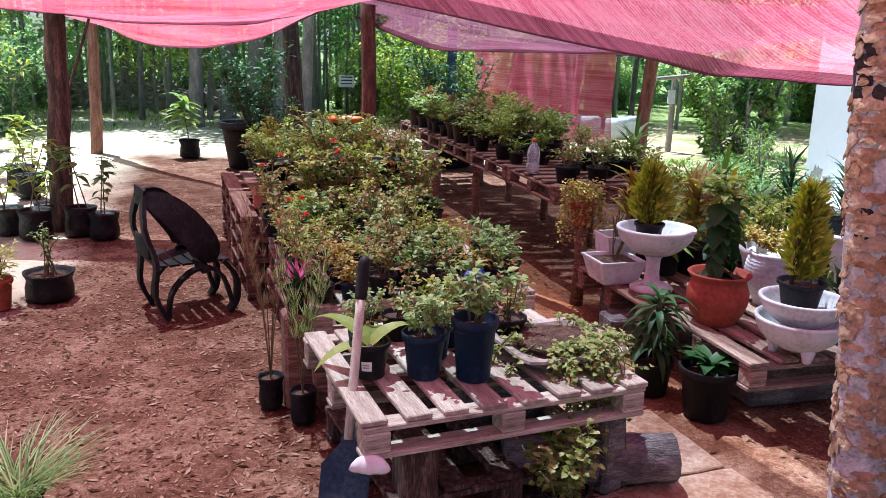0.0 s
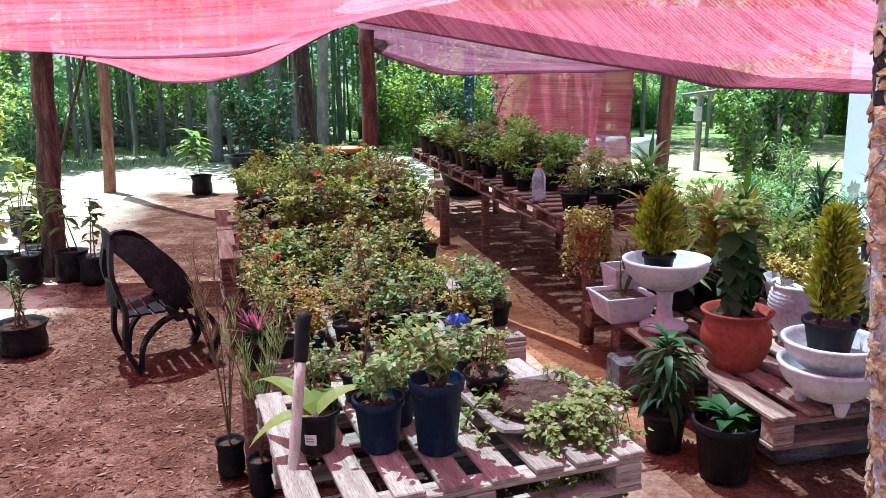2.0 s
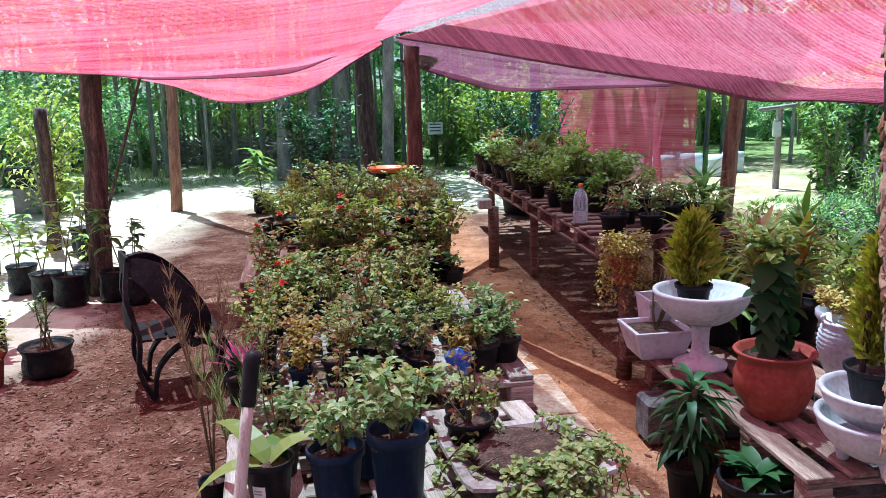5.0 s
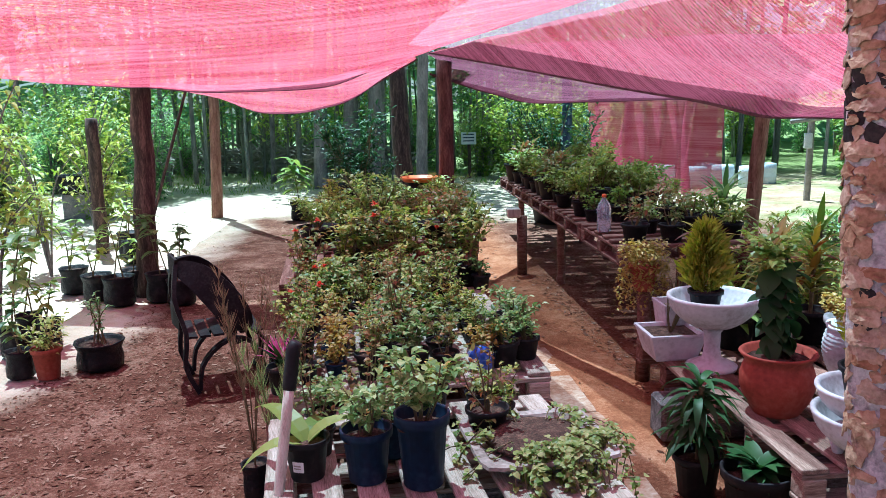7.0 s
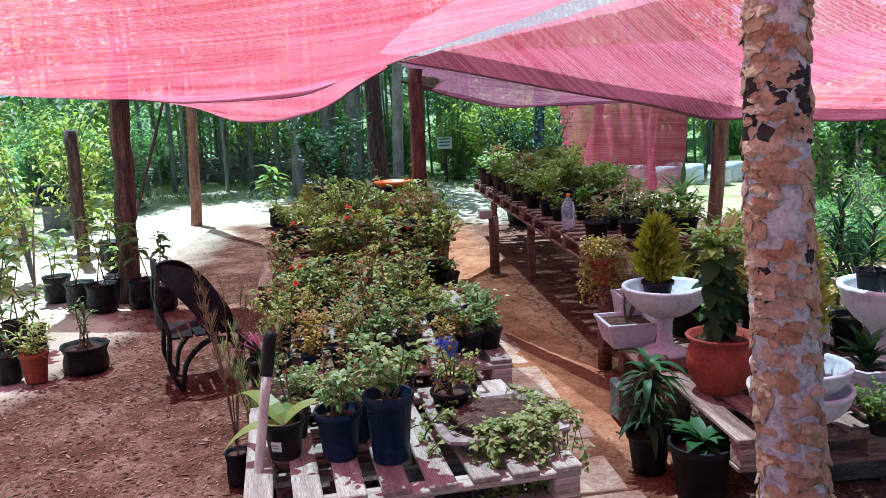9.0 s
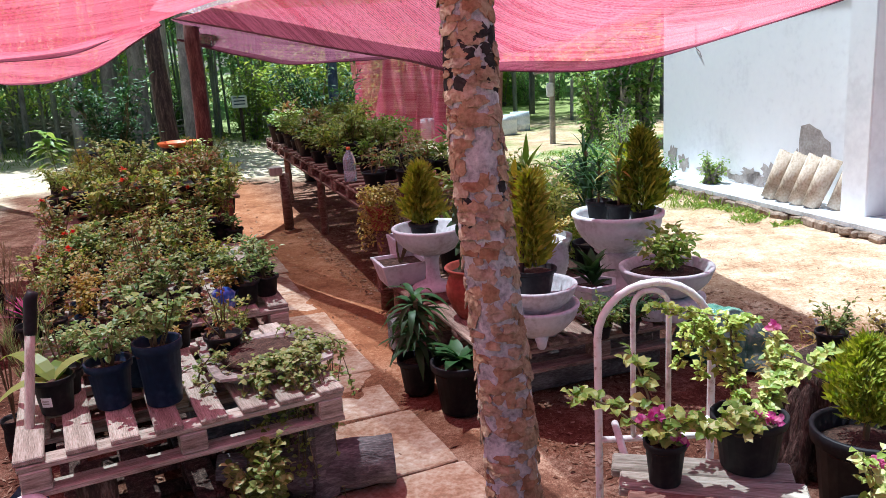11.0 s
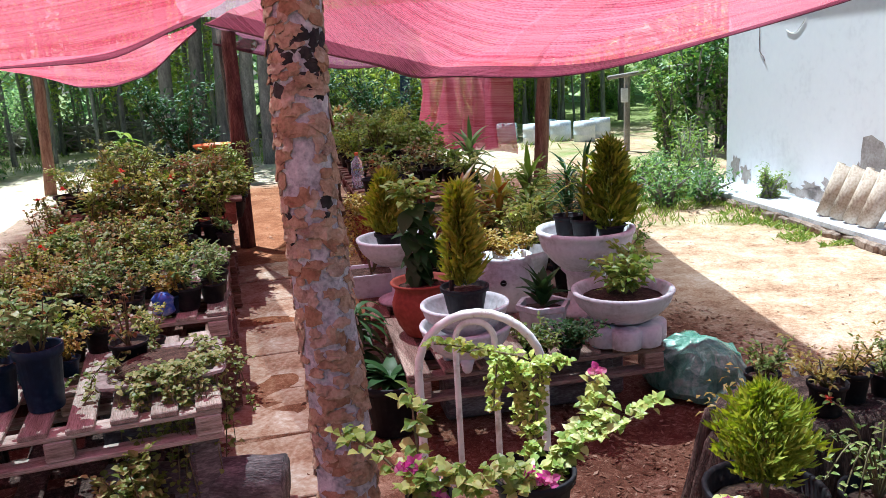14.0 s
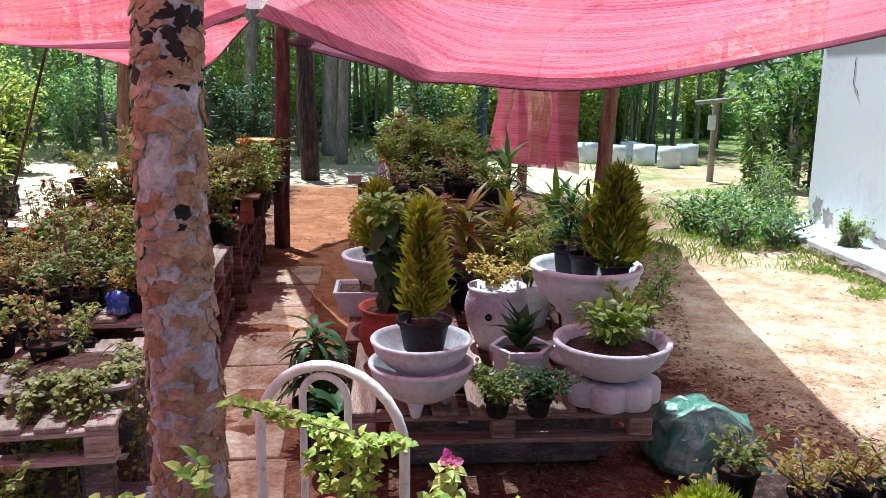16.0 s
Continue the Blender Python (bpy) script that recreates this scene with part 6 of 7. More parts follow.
for i in range(26):
    p = part("leaf", leafm2, L_DARK, gpot)
    p.matrix_basis = Matrix.Translation((0, 0, 0.23 + rg.uniform(0, 0.05))) @ Euler((rg.uniform(-0.1, 0.75), 0, i * 2.4)).to_matrix().to_4x4() @ Matrix.Scale(rg.uniform(0.75, 1.1), 4)
dr = thing("dracaena", "drooping dark green dracaena in a black pot", "potted plant", at(1.14, 4.10, 0))
pot_parts(dr, 0.11, 0.2, M_BLACK)
part("stem", Geo().tube([(0, 0, 0.15), (0.01, 0, 0.52)], 0.014, 7), M_STEM, dr)
leafm3 = Geo()
leafm3.blade(Vector((0, 0, 0)), Vector((0, 1, 0.7)), Vector((0, 0, 1)), 0.24, 0.042, 2.0, 7, 0.12, 0.8)
leafm3 = leafm3.mesh("leaf", L_DARK, True)
for i in range(64):
    p = part("leaf", leafm3, L_DARK, dr)
    p.matrix_basis = Matrix.Translation((0, 0, 0.24 + 0.30 * i / 64)) @ Euler((rg.uniform(-0.7, 0.5) + 0.5 * i / 64, 0, i * 2.4)).to_matrix().to_4x4() @ Matrix.Scale(rg.uniform(0.8, 1.05), 4)

# planter on a stick beside the aisle
stick = thing("post_planter", "yellow-leaved trailing plant in a clay pot on a wooden post", "planter", at(0.91, 5.68, 0))
part("post", Geo().tube([(0, 0, -0.03), (0.01, 0, 0.3), (0.0, 0, 0.62)], [0.05, 0.045, 0.045], 9, 0.06), M_WOODRED, stick, "", True)
part("pot", Geo().lathe([(0.06, 0.6), (0.065, 0.61), (0.09, 0.74), (0.1, 0.75), (0.1, 0.77), (0.08, 0.77)], 20), M_TERRA, stick, "", True)
rg = random.Random(90)
gl = Geo()
for _ in range(1500):
    a = rg.uniform(0, 6.28)
    t = rg.random()
    r = 0.15 * math.sqrt(rg.random()) + 0.03 * t
    z = 0.90 - 0.36 * t ** 1.3 * (r / 0.15) + rg.uniform(-0.05, 0.03)
    gl.leaf(Vector((math.cos(a) * r, math.sin(a) * r, z)), rnd_dir(rg, -0.8, 0.5), Vector((0, 0, 1)), 0.032, 0.018)
part("foliage", gl, L_YELLOW, stick, kind="stuff")

# bottle on the table
bt = thing("water_bottle", "clear plastic water bottle on the pallet table", "bottle", at(0.62, 6.80, 0.80))
M_GLASS = bpy.data.materials.new("clear_plastic")
_n, _l, _b = nodes_of(M_GLASS)
_b.inputs["Base Color"].default_value = (0.85, 0.92, 1.0, 1)
_b.inputs["Transmission Weight"].default_value = 0.75
_b.inputs["Roughness"].default_value = 0.15
_b.inputs["IOR"].default_value = 1.2
part("body", Geo().lathe([(0.048, 0), (0.055, 0.01), (0.055, 0.09), (0.051, 0.10), (0.055, 0.11), (0.055, 0.18), (0.045, 0.22), (0.018, 0.26), (0.014, 0.275)], 20), M_GLASS, bt, "", True)
part("cap", Geo().lathe([(0.017, 0.272), (0.018, 0.28), (0.018, 0.295), (0.01, 0.298)], 14), M_ORANGE, bt, "orange screw cap", True)
# orange tray and brick stacks on the third bench
solo("orange_tray", Geo().lathe([(0.17, 0), (0.2, 0.03), (0.205, 0.05), (0.19, 0.05), (0.17, 0.02)], 24), M_ORANGE, "round orange plastic tray lying on an upturned black bucket", "tray", at(-1.28, 8.42, 1.05), True)
solo("bucket", Geo().lathe([(0.17, 0), (0.18, 0.01), (0.16, 0.03), (0.125, 0.42), (0.115, 0.43)], 24), M_BLACK, "upturned black plastic bucket on the pallet bench", "bucket", at(-1.28, 8.42, 0.62), True)
brick = Geo().box((0, 0, 0), (0.19, 0.09, 0.09), cut=0.006).mesh("brick", M_BRICK)
for x, y, z, a in ((-1.50, 5.88, 0.666, 1.9), (-1.50, 5.88, 0.756, 2.0), (-0.93, 6.09, 0.666, 1.9), (-0.93, 6.09, 0.756, 1.8), (-0.70, 6.24, 0.666, 0.4), (-0.70, 6.24, 0.756, 1.9), (-0.36, 6.37, 0.666, 1.9), (-0.36, 6.37, 0.756, 2.0), (-0.42, 6.12, 0.666, 0.4)):
    b = new("brick", brick)
    b.matrix_basis = at(x, y, z, a)
    tagged(b, "hollow red clay brick propping up a planter", "brick", "loose bricks")
hk = thing("support_post", "short dark post with a pale sawn block on top", "post", at(-0.32, 9.0, 0))
part("post", Geo().tube([(0, 0, -0.03), (0, 0, 0.62)], 0.055, 9, 0.05), M_WOODRED, hk, "", True)
part("block", Geo().box((-0.08, -0.05, 0.66), (0.14, 0.12, 0.1), 0.3, cut=0.01), M_HANDLE, hk, "pale sawn block")
# blue bag among the pots
solo("blue_bag", Geo().lathe([(0.03, 0), (0.055, 0.02), (0.05, 0.06), (0.06, 0.09), (0.03, 0.12), (0.01, 0.125)], 16, wob=0.12, seed=7), mottled("blue_film", [(0.01, 0.04, 0.25), (0.03, 0.09, 0.45), (0.5, 0.55, 0.65)], 14, 0.3, 0.6, 40, spec=0.6), "crumpled blue and white plastic bag among the pots", "bag", at(0.15, 4.02, 0.57), True)

# ---- right foreground ----
ch = thing("garden_chair", "white metal chair with arched back and worn plank seat", "chair", at(1.938, 2.31, 0, -0.05))


def arch(w, top, r, x0=0.0, y=0.0, zb=0.0):
    h = top - w / 2
    return Geo().tube([(x0 - w / 2, y, zb), (x0 - w / 2, y, (zb + h) / 2), (x0 - w / 2, y, h)] + [(x0 - w / 2 * math.cos(math.pi * i / 14), y, h + w / 2 * math.sin(math.pi * i / 14)) for i in range(1, 14)] + [(x0 + w / 2, y, h), (x0 + w / 2, y, (zb + h) / 2), (x0 + w / 2, y, zb)], r, 12)


part("outer_arch", arch(0.36, 1.075, 0.0125, -0.008), M_RUSTY, ch, "", True)
part("inner_arch", arch(0.112, 1.05, 0.009, -0.02, 0.0, 0.55), M_WHITEPAINT, ch, "", True)
part("crossbar", Geo().tube([(-0.189, 0, 0.55), (0.189, 0, 0.55)], 0.011, 8), M_WHITEPAINT, ch, "", True)
for i in range(3):
    pl = part("seat_plank", Geo().box((0, 0, 0), (0.48, 0.10, 0.026), cut=0.006), M_WOOD if i else M_WOODRED, ch)
    pl.matrix_basis = pose(0.03, -0.58 + 0.106 * i, 0.633, 0, 0, -15 + i)
for sx in (-0.17, 0.2):
    part("leg", Geo().tube([(sx, -0.56, 0.0), (sx, -0.54, 0.62)], 0.014, 8), M_WHITEPAINT, ch, "white tube leg", True)
    part("seat_rail", Geo().tube([(sx, -0.6, 0.607), (sx * 0.8, 0.0, 0.607)], 0.012, 8), M_WHITEPAINT, ch, "", True)


def arching(rg, gs, gl, pts, per, ll, lw, dens=14):
    c = curve(pts, dens)
    gs.tube(c, [0.005 - 0.003 * i / dens for i in range(dens + 1)], 5)
    for i, p in enumerate(c[2:]):
        for _ in range(per):
            d = rnd_dir(rg, -0.4, 0.8)
            gl.leaf(p + d * 0.006, d, Vector((rg.uniform(-0.5, 0.5), rg.uniform(-0.9, 0.1), 1)), ll * rg.uniform(0.6, 1.2), lw * rg.uniform(0.7, 1.2), 0.15, 0.2)
            if rg.random() < 0.35:
                e = rnd_dir(rg, -0.3, 0.8)
                q = p + d * ll * 0.9
                gl.leaf(q, e, Vector((0, -0.3, 1)), ll * rg.uniform(0.5, 1.0), lw * rg.uniform(0.6, 1.0), 0.15, 0.2)


def bougain(x, y, z, r, h, branches, seed, label, flowers, per=4, ll=0.046, lw=0.034, mat=None):
    rg = random.Random(seed)
    ob = thing("bougainvillea", label, "potted plant", at(x, y, z))
    pot_parts(ob, r, h, M_BLACK)
    gl = Geo()
    for b in branches:
        gs = Geo()
        arching(rg, gs, gl, [(0, 0, h * 0.8)] + [(a - x, c - y, d - z) for a, c, d in b], per, ll, lw)
        part("stem", gs, M_STEM, ob)
    part("foliage", gl, mat or L_VARIEG, ob, "cream-edged green leaves", kind="stuff")
    g = Geo()
    for a, c, d in flowers:
        for _ in range(9):
            g.leaf(Vector((a - x, c - y, d - z)) + rnd_dir(rg) * 0.008, rnd_dir(rg, -0.3, 0.9), Vector((0, -1, 0.5)), 0.024, 0.019)
    if flowers:
        part("flower", g, L_PINK, ob, "magenta bracts", kind="stuff")


bougain(1.83, 1.87, 0.647, 0.056, 0.125, [[(1.80, 1.92, 0.87), (1.78, 2.0, 0.97)], [(1.70, 1.92, 0.85), (1.60, 1.98, 0.87)], [(1.88, 1.86, 0.82), (1.95, 1.85, 0.80)], [(1.82, 1.85, 0.84), (1.79, 1.80, 0.80)]], 101, "variegated bougainvillea in a small black pot", [(1.77, 1.86, 0.83), (1.80, 1.84, 0.86), (1.86, 1.84, 0.78)], 3, 0.04, 0.03)
bougain(2.075, 1.92, 0.65, 0.098, 0.155, [[(2.08, 2.05, 0.85), (2.10, 2.10, 0.99), (1.97, 2.06, 1.055), (1.84, 2.03, 1.085)], [(2.07, 2.08, 0.90), (2.03, 2.12, 0.99), (1.90, 2.05, 1.06)], [(2.09, 2.08, 0.92), (2.10, 2.11, 1.0), (2.16, 2.12, 1.0)], [(2.05, 2.1, 0.88), (1.99, 2.18, 0.97), (1.97, 2.2, 0.84)], [(2.08, 2.1, 0.9), (2.05, 2.18, 0.95), (2.04, 2.2, 0.80)], [(2.06, 2.1, 0.92), (2.0, 2.12, 1.02), (1.98, 2.1, 0.93)]], 102, "bright yellow-green climber in a black pot trained over the white arch", [], 8, 0.026, 0.020, L_SUNNY)
bougain(2.09, 1.90, 0.653, 0.05, 0.12, [[(2.17, 1.98, 0.83), (2.28, 2.05, 0.85), (2.39, 2.12, 0.88)], [(2.16, 1.99, 0.84), (2.27, 2.06, 0.86)], [(2.17, 2.0, 0.84), (2.23, 2.11, 0.87), (2.24, 2.16, 0.94)], [(2.20, 2.02, 0.84), (2.25, 2.12, 0.90)], [(2.02, 1.85, 0.84), (1.96, 1.8, 0.83)], [(2.06, 1.86, 0.83), (2.04, 1.82, 0.80)]], 103, "cream-edged bougainvillea sharing the black pot", [(2.09, 1.84, 0.82), (2.07, 1.85, 0.83), (2.11, 1.84, 0.82), (2.245, 2.16, 0.955)], 5, 0.034, 0.026)
bougain(2.50, 2.02, 0.20, 0.11, 0.2, [[(2.47, 2.0, 0.55), (2.42, 1.96, 0.62)], [(2.53, 2.0, 0.58), (2.56, 1.98, 0.68)], [(2.6, 2.0, 0.5), (2.68, 1.95, 0.56)], [(2.5, 1.94, 0.5), (2.47, 1.9, 0.55)]], 104, "variegated bougainvillea in a black pot by the stump", [(2.53, 1.97, 0.69), (2.47, 1.97, 0.60)], 3, 0.04, 0.03)
support("block", 2.50, 2.02, 0, 0.2, 0.26, 0.26, 0.2, "upturned dark block under a pot", 9, M_LOG)

# stump and pots
sm = thing("tree_stump", "old hollow split tree stump with weathered grey wood", "stump", at(3.10, 3.12, 0, 0.3))
g = Geo()
n = 26
rg = random.Random(120)
prof = [(0.42, 0.0), (0.38, 0.06), (0.35, 0.2), (0.345, 0.34), (0.35, 0.43), (0.33, 0.455), (0.2, 0.44), (0.0001, 0.43)]
g.lathe(prof, 34, sx=1.15, sy=0.62, wob=0.055, seed=5)
part("trunk", g, M_STUMP, sm, "", True)
g = Geo()
for i in range(9):
    a = rg.uniform(2.6, 5.2)
    b = Vector((math.cos(a) * 0.42, math.sin(a) * 0.24, 0))
    g = Geo().tube(curve([b * 1.12 + Vector((0, 0, 0.0)), b + Vector((0, 0, 0.2)), b * 0.93 + Vector((0, 0, rg.uniform(0.35, 0.46)))], 6), [0.05, 0.045, 0.04, 0.04, 0.035, 0.03, 0.015], 7, 0.12, i)
    part("buttress", g, M_STUMP, sm, "", True)

sp_kind = [rose_kind(121, 0.13, 0.10, 7, 6, 0.025, 0.014, L_IVY, M_BLACK, "sparse plant in a black pot on the stump", 0.065, 0.11),
           rose_kind(122, 0.12, 0.12, 7, 5, 0.022, 0.012, L_YELLOW, M_BLACK, "withered plant in a black pot on the stump", 0.068, 0.12)]
spread_out(sp_kind, [(2.93, 3.13, 0.45), (3.25, 3.12, 0.45), (3.40, 3.18, 0.42), (3.12, 3.0, 0.45)], rg, 0.95, 1.05)
support("block", 3.42, 3.2, 0, 0.42, 0.28, 0.3, 0.3, "dark sawn log standing on end", 12, M_LOG)
th = thing("potted_thuja", "rounded green thuja in a wide black pot", "potted plant", at(2.80, 2.60, 0))
pot_parts(th, 0.185, 0.38, M_BLACK)
part("trunk", Geo().tube([(0, 0, 0.3), (0.005, 0, 0.45)], 0.012, 6), M_STEM, th)
part("foliage", thuja(random.Random(130), 0.33, 0.135, 3000, 0.40, True, 0.05), L_THUJAG, th, kind="stuff")
# pot and trailing weeds beside the stump
fl = thing("flower_plant", "trailing plant with small red flowers in a black pot", "potted plant", at(3.2, 2.72, 0))
pot_parts(fl, 0.12, 0.3, M_BLACK)
rg = random.Random(131)
gs, gl, gr = Geo(), Geo(), Geo()
for i in range(16):
    a = rg.uniform(0, 6.28)
    tip = Vector((math.cos(a) * 0.28, math.sin(a) * 0.2, rg.uniform(0.3, 0.62)))
    arching(rg, gs, gl, [(0, 0, 0.26), (tip.x * 0.5, tip.y * 0.5, 0.5), tip], 2, 0.03, 0.014, 10)
    if i % 4 == 0:
        for _ in range(12):
            gr.leaf(tip, rnd_dir(rg), Vector((0, 0, 1)), 0.022, 0.014)
part("stem", gs, M_STEM, fl)
part("foliage", gl, L_IVY, fl, kind="stuff")
part("flowers", gr, L_REDFL, fl, "small red flowers", kind="stuff")
# pot with pinkish foliage on the walkway past the pilaster
pk = thing("potted_plant", "pink-leaved bushy plant in a mossy green pot on the walkway", "potted plant", at(5.36, 6.42, 0.12))
pot_parts(pk, 0.11, 0.2, M_BAGGREEN)
gs, gl = bush(random.Random(135), 0.42, 0.2, 12, 12, 0.03, 0.022, 0.17, 0.1)
part("stem", gs, M_STEM, pk)
part("foliage", gl, L_MAUVE, pk, kind="stuff")
lp = thing("potted_plant", "pale sparse plant in a faded terracotta pot on the ground", "potted plant", at(-3.12, 5.08, 0))
pot_parts(lp, 0.10, 0.22, M_TERRA)
gs, gl = bush(random.Random(136), 0.26, 0.12, 7, 8, 0.05, 0.02, 0.18, 0.1)
part("stem", gs, M_STEM, lp)
part("foliage", gl, L_VARIEG, lp, kind="stuff")
# green plastic bag
g = Geo()
g.lathe([(0.12, 0.0), (0.24, 0.012), (0.26, 0.05), (0.24, 0.10), (0.22, 0.14), (0.17, 0.18), (0.10, 0.205), (0.04, 0.215), (0.0001, 0.218)], 56, sx=0.92, sy=1.25, wob=0.10, seed=8)
sack = thing("plastic_bag", "crumpled translucent green plastic sack beside the pallet", "bag", at(2.93, 4.36, 0, 0.3))
g.v = [(x + 0.022 * noise.noise((x * 11, y * 11, z * 14)), y + 0.022 * noise.noise((x * 11, y * 11 + 5, z * 14)), max(1.2 * z + 0.045 * noise.noise((x * 13, y * 13, z * 9 + 3)) * (1 if z > 0.02 else 0), 0.0)) for x, y, z in g.v]
part("sack_body", g, M_BAGGREEN, sack, "", False)
g = Geo().lathe([(0.10, 0.0), (0.15, 0.01), (0.13, 0.05), (0.07, 0.08), (0.0001, 0.09)], 30, c=(0.1, -0.26, 0), sx=1.2, wob=0.16, seed=4)
part("sack_flap", g, M_BAGGREEN, sack, "loose crumpled end of the sack", False)

# ---- left edge: grow bags and saplings ----
def sapling(x, y, r, h, tall, ll, lw, seed, mat, n=1):
    ob = thing("bagged_sapling", "broad-leaved sapling in a black grow bag", "sapling", at(x, y, 0, seed), "grow bags")
    bag_parts(ob, r, h, seed)
    rg = random.Random(seed)
    gl = Geo()
    for _ in range(n + 1):
        gs = Geo()
        tip = Vector((rg.uniform(-0.14, 0.14), rg.uniform(-0.14, 0.14), h + tall * rg.uniform(0.75, 1.0)))
        c = curve([(rg.uniform(-r, r) * 0.4, rg.uniform(-r, r) * 0.4, h * 0.85), (tip.x * 0.6, tip.y * 0.3, h + tall * 0.5), tip], 10)
        gs.tube(c, [0.007 - 0.0004 * i for i in range(11)], 5)
        part("stem", gs, M_STEM, ob)
        for i, p in enumerate(c[3:]):
            for _ in range(2):
                a = rg.uniform(0, 6.28)
                gl.blade(p, Vector((math.cos(a), math.sin(a), rg.uniform(0.0, 0.6))), Vector((0, 0, 1)), ll * rg.uniform(0.7, 1.1), lw * rg.uniform(0.8, 1.1), rg.uniform(0.4, 1.2), 4)
    part("leaves", gl, mat, ob, kind="stuff")


for i, (x, y, r, h, t, ll, lw, mt) in enumerate((
        (-3.95, 7.1, 0.15, 0.28, 0.7, 0.16, 0.07, L_LIGHT), (-3.62, 7.3, 0.14, 0.28, 0.75, 0.17, 0.08, L_COOL), (-4.3, 7.25, 0.14, 0.26, 0.5, 0.15, 0.07, L_SUNNY),
        (-4.75, 7.5, 0.14, 0.27, 0.5, 0.15, 0.07, L_LIGHT), (-4.05, 7.55, 0.14, 0.26, 0.4, 0.15, 0.06, L_SUNNY), (-3.35, 7.2, 0.13, 0.25, 0.55, 0.14, 0.07, L_COOL), (-2.90, 5.35, 0.17, 0.20, 0.35, 0.05, 0.02, L_COOL),
        (-3.55, 5.65, 0.08, 0.26, 0.3, 0.13, 0.06, L_LIGHT), (-3.32, 5.05, 0.09, 0.2, 0.35, 0.12, 0.05, L_COOL), (-3.75, 5.5, 0.1, 0.2, 0.75, 0.2, 0.1, L_COOL), (-3.95, 5.9, 0.1, 0.22, 0.9, 0.2, 0.09, L_LIGHT),
        (-5.5, 9.6, 0.17, 0.3, 0.8, 0.2, 0.07, L_SUNNY), (-5.1, 9.1, 0.15, 0.28, 0.6, 0.22, 0.07, L_SUNNY), (-4.55, 12.9, 0.16, 0.3, 0.75, 0.36, 0.14, L_LIGHT), (-2.2, 10.2, 0.14, 0.26, 0.5, 0.2, 0.07, L_DARK), (-2.35, 9.4, 0.14, 0.26, 0.45, 0.2, 0.07, L_DARK))):
    sapling(x, y, r, h, t, ll, lw, 200 + i, mt, 1 if ll > 0.1 else 6)
# thin leaning pole and the dark bulk behind the posts
post("leaning_pole", (-4.98, 9.0, 0.0), (-4.15, 9.05, 2.25), 0.02, 0.016, M_POST, "thin dark pole leaning beside the thick post", 50, 7)
# wispy grass tuft at the left front
g = Geo()
rg = random.Random(140)
for _ in range(260):
    a = rg.uniform(0, 6.28)
    g.blade(Vector((rg.uniform(-0.06, 0.06), rg.uniform(-0.06, 0.06), 0.1)), Vector((math.cos(a) * 0.7, math.sin(a) * 0.7, 1)), Vector((0, 0, 1)), rg.uniform(0.3, 0.5), 0.006, 0.9, 5)
gt = thing("grass_tuft", "pale feathery grass in a black bag", "grass", at(-1.55, 2.55, 0))
bag_parts(gt, 0.1, 0.16, 3)
part("foliage", g, L_COOL, gt, kind="stuff")


# ---- background: woods, shrubs, far things ----
def tree_kind(seed, h, tr, crown_r, z0, n, size, mat, label, name="tree", bare=False):
    def make(m):
        rg = random.Random(seed)
        ob = thing(name, label, "tree", m, "woodland trees")
        gs, gl = Geo(), Geo()
        top = Vector((rg.uniform(-0.4, 0.4), rg.uniform(-0.4, 0.4), h))
        c = curve([(0, 0, -0.1), (top.x * 0.2 + rg.uniform(-0.1, 0.1), rg.uniform(-0.15, 0.15), h * 0.45), top], 10)
        gs.tube(c, [tr * (1 - 0.75 * i / 10) for i in range(11)], 7, 0.05, seed)
        tips = []
        for k in range(9):
            t = rg.uniform(0.25 if not bare else 0.55, 0.95)
            p = c[int(t * 10)]
            d = rnd_dir(rg, 0.0, 0.7)
            e = p + d * crown_r * rg.uniform(0.6, 1.0)
            gs.tube(curve([p, p.lerp(e, 0.5) + Vector((0, 0, 0.15)), e], 4), [tr * 0.35, tr * 0.28, tr * 0.2, tr * 0.14, tr * 0.06], 5)
            tips += [e, p.lerp(e, 0.65)]
        tips.append(top)
        for _ in range(n):
            q = rg.choice(tips)
            p = q + rnd_dir(rg) * crown_r * 0.55 * rg.random() ** 0.6
            if p.z < z0:
                p.z = z0 + rg.uniform(0, 0.4)
            gl.sprig(p, rnd_dir(rg, -0.7, 0.5), Vector((rg.uniform(-0.6, 0.6), rg.uniform(-0.6, 0.6), 1)), size * rg.uniform(0.6, 1.3), size * 0.42 * rg.uniform(0.7, 1.3), 0.1, 0.2)
        part("trunk", gs, M_PALETRUNK if tr < 0.08 else M_TRUNK, ob, "", True)
        part("crown", gl, mat, ob, kind="stuff")
        return ob
    return make


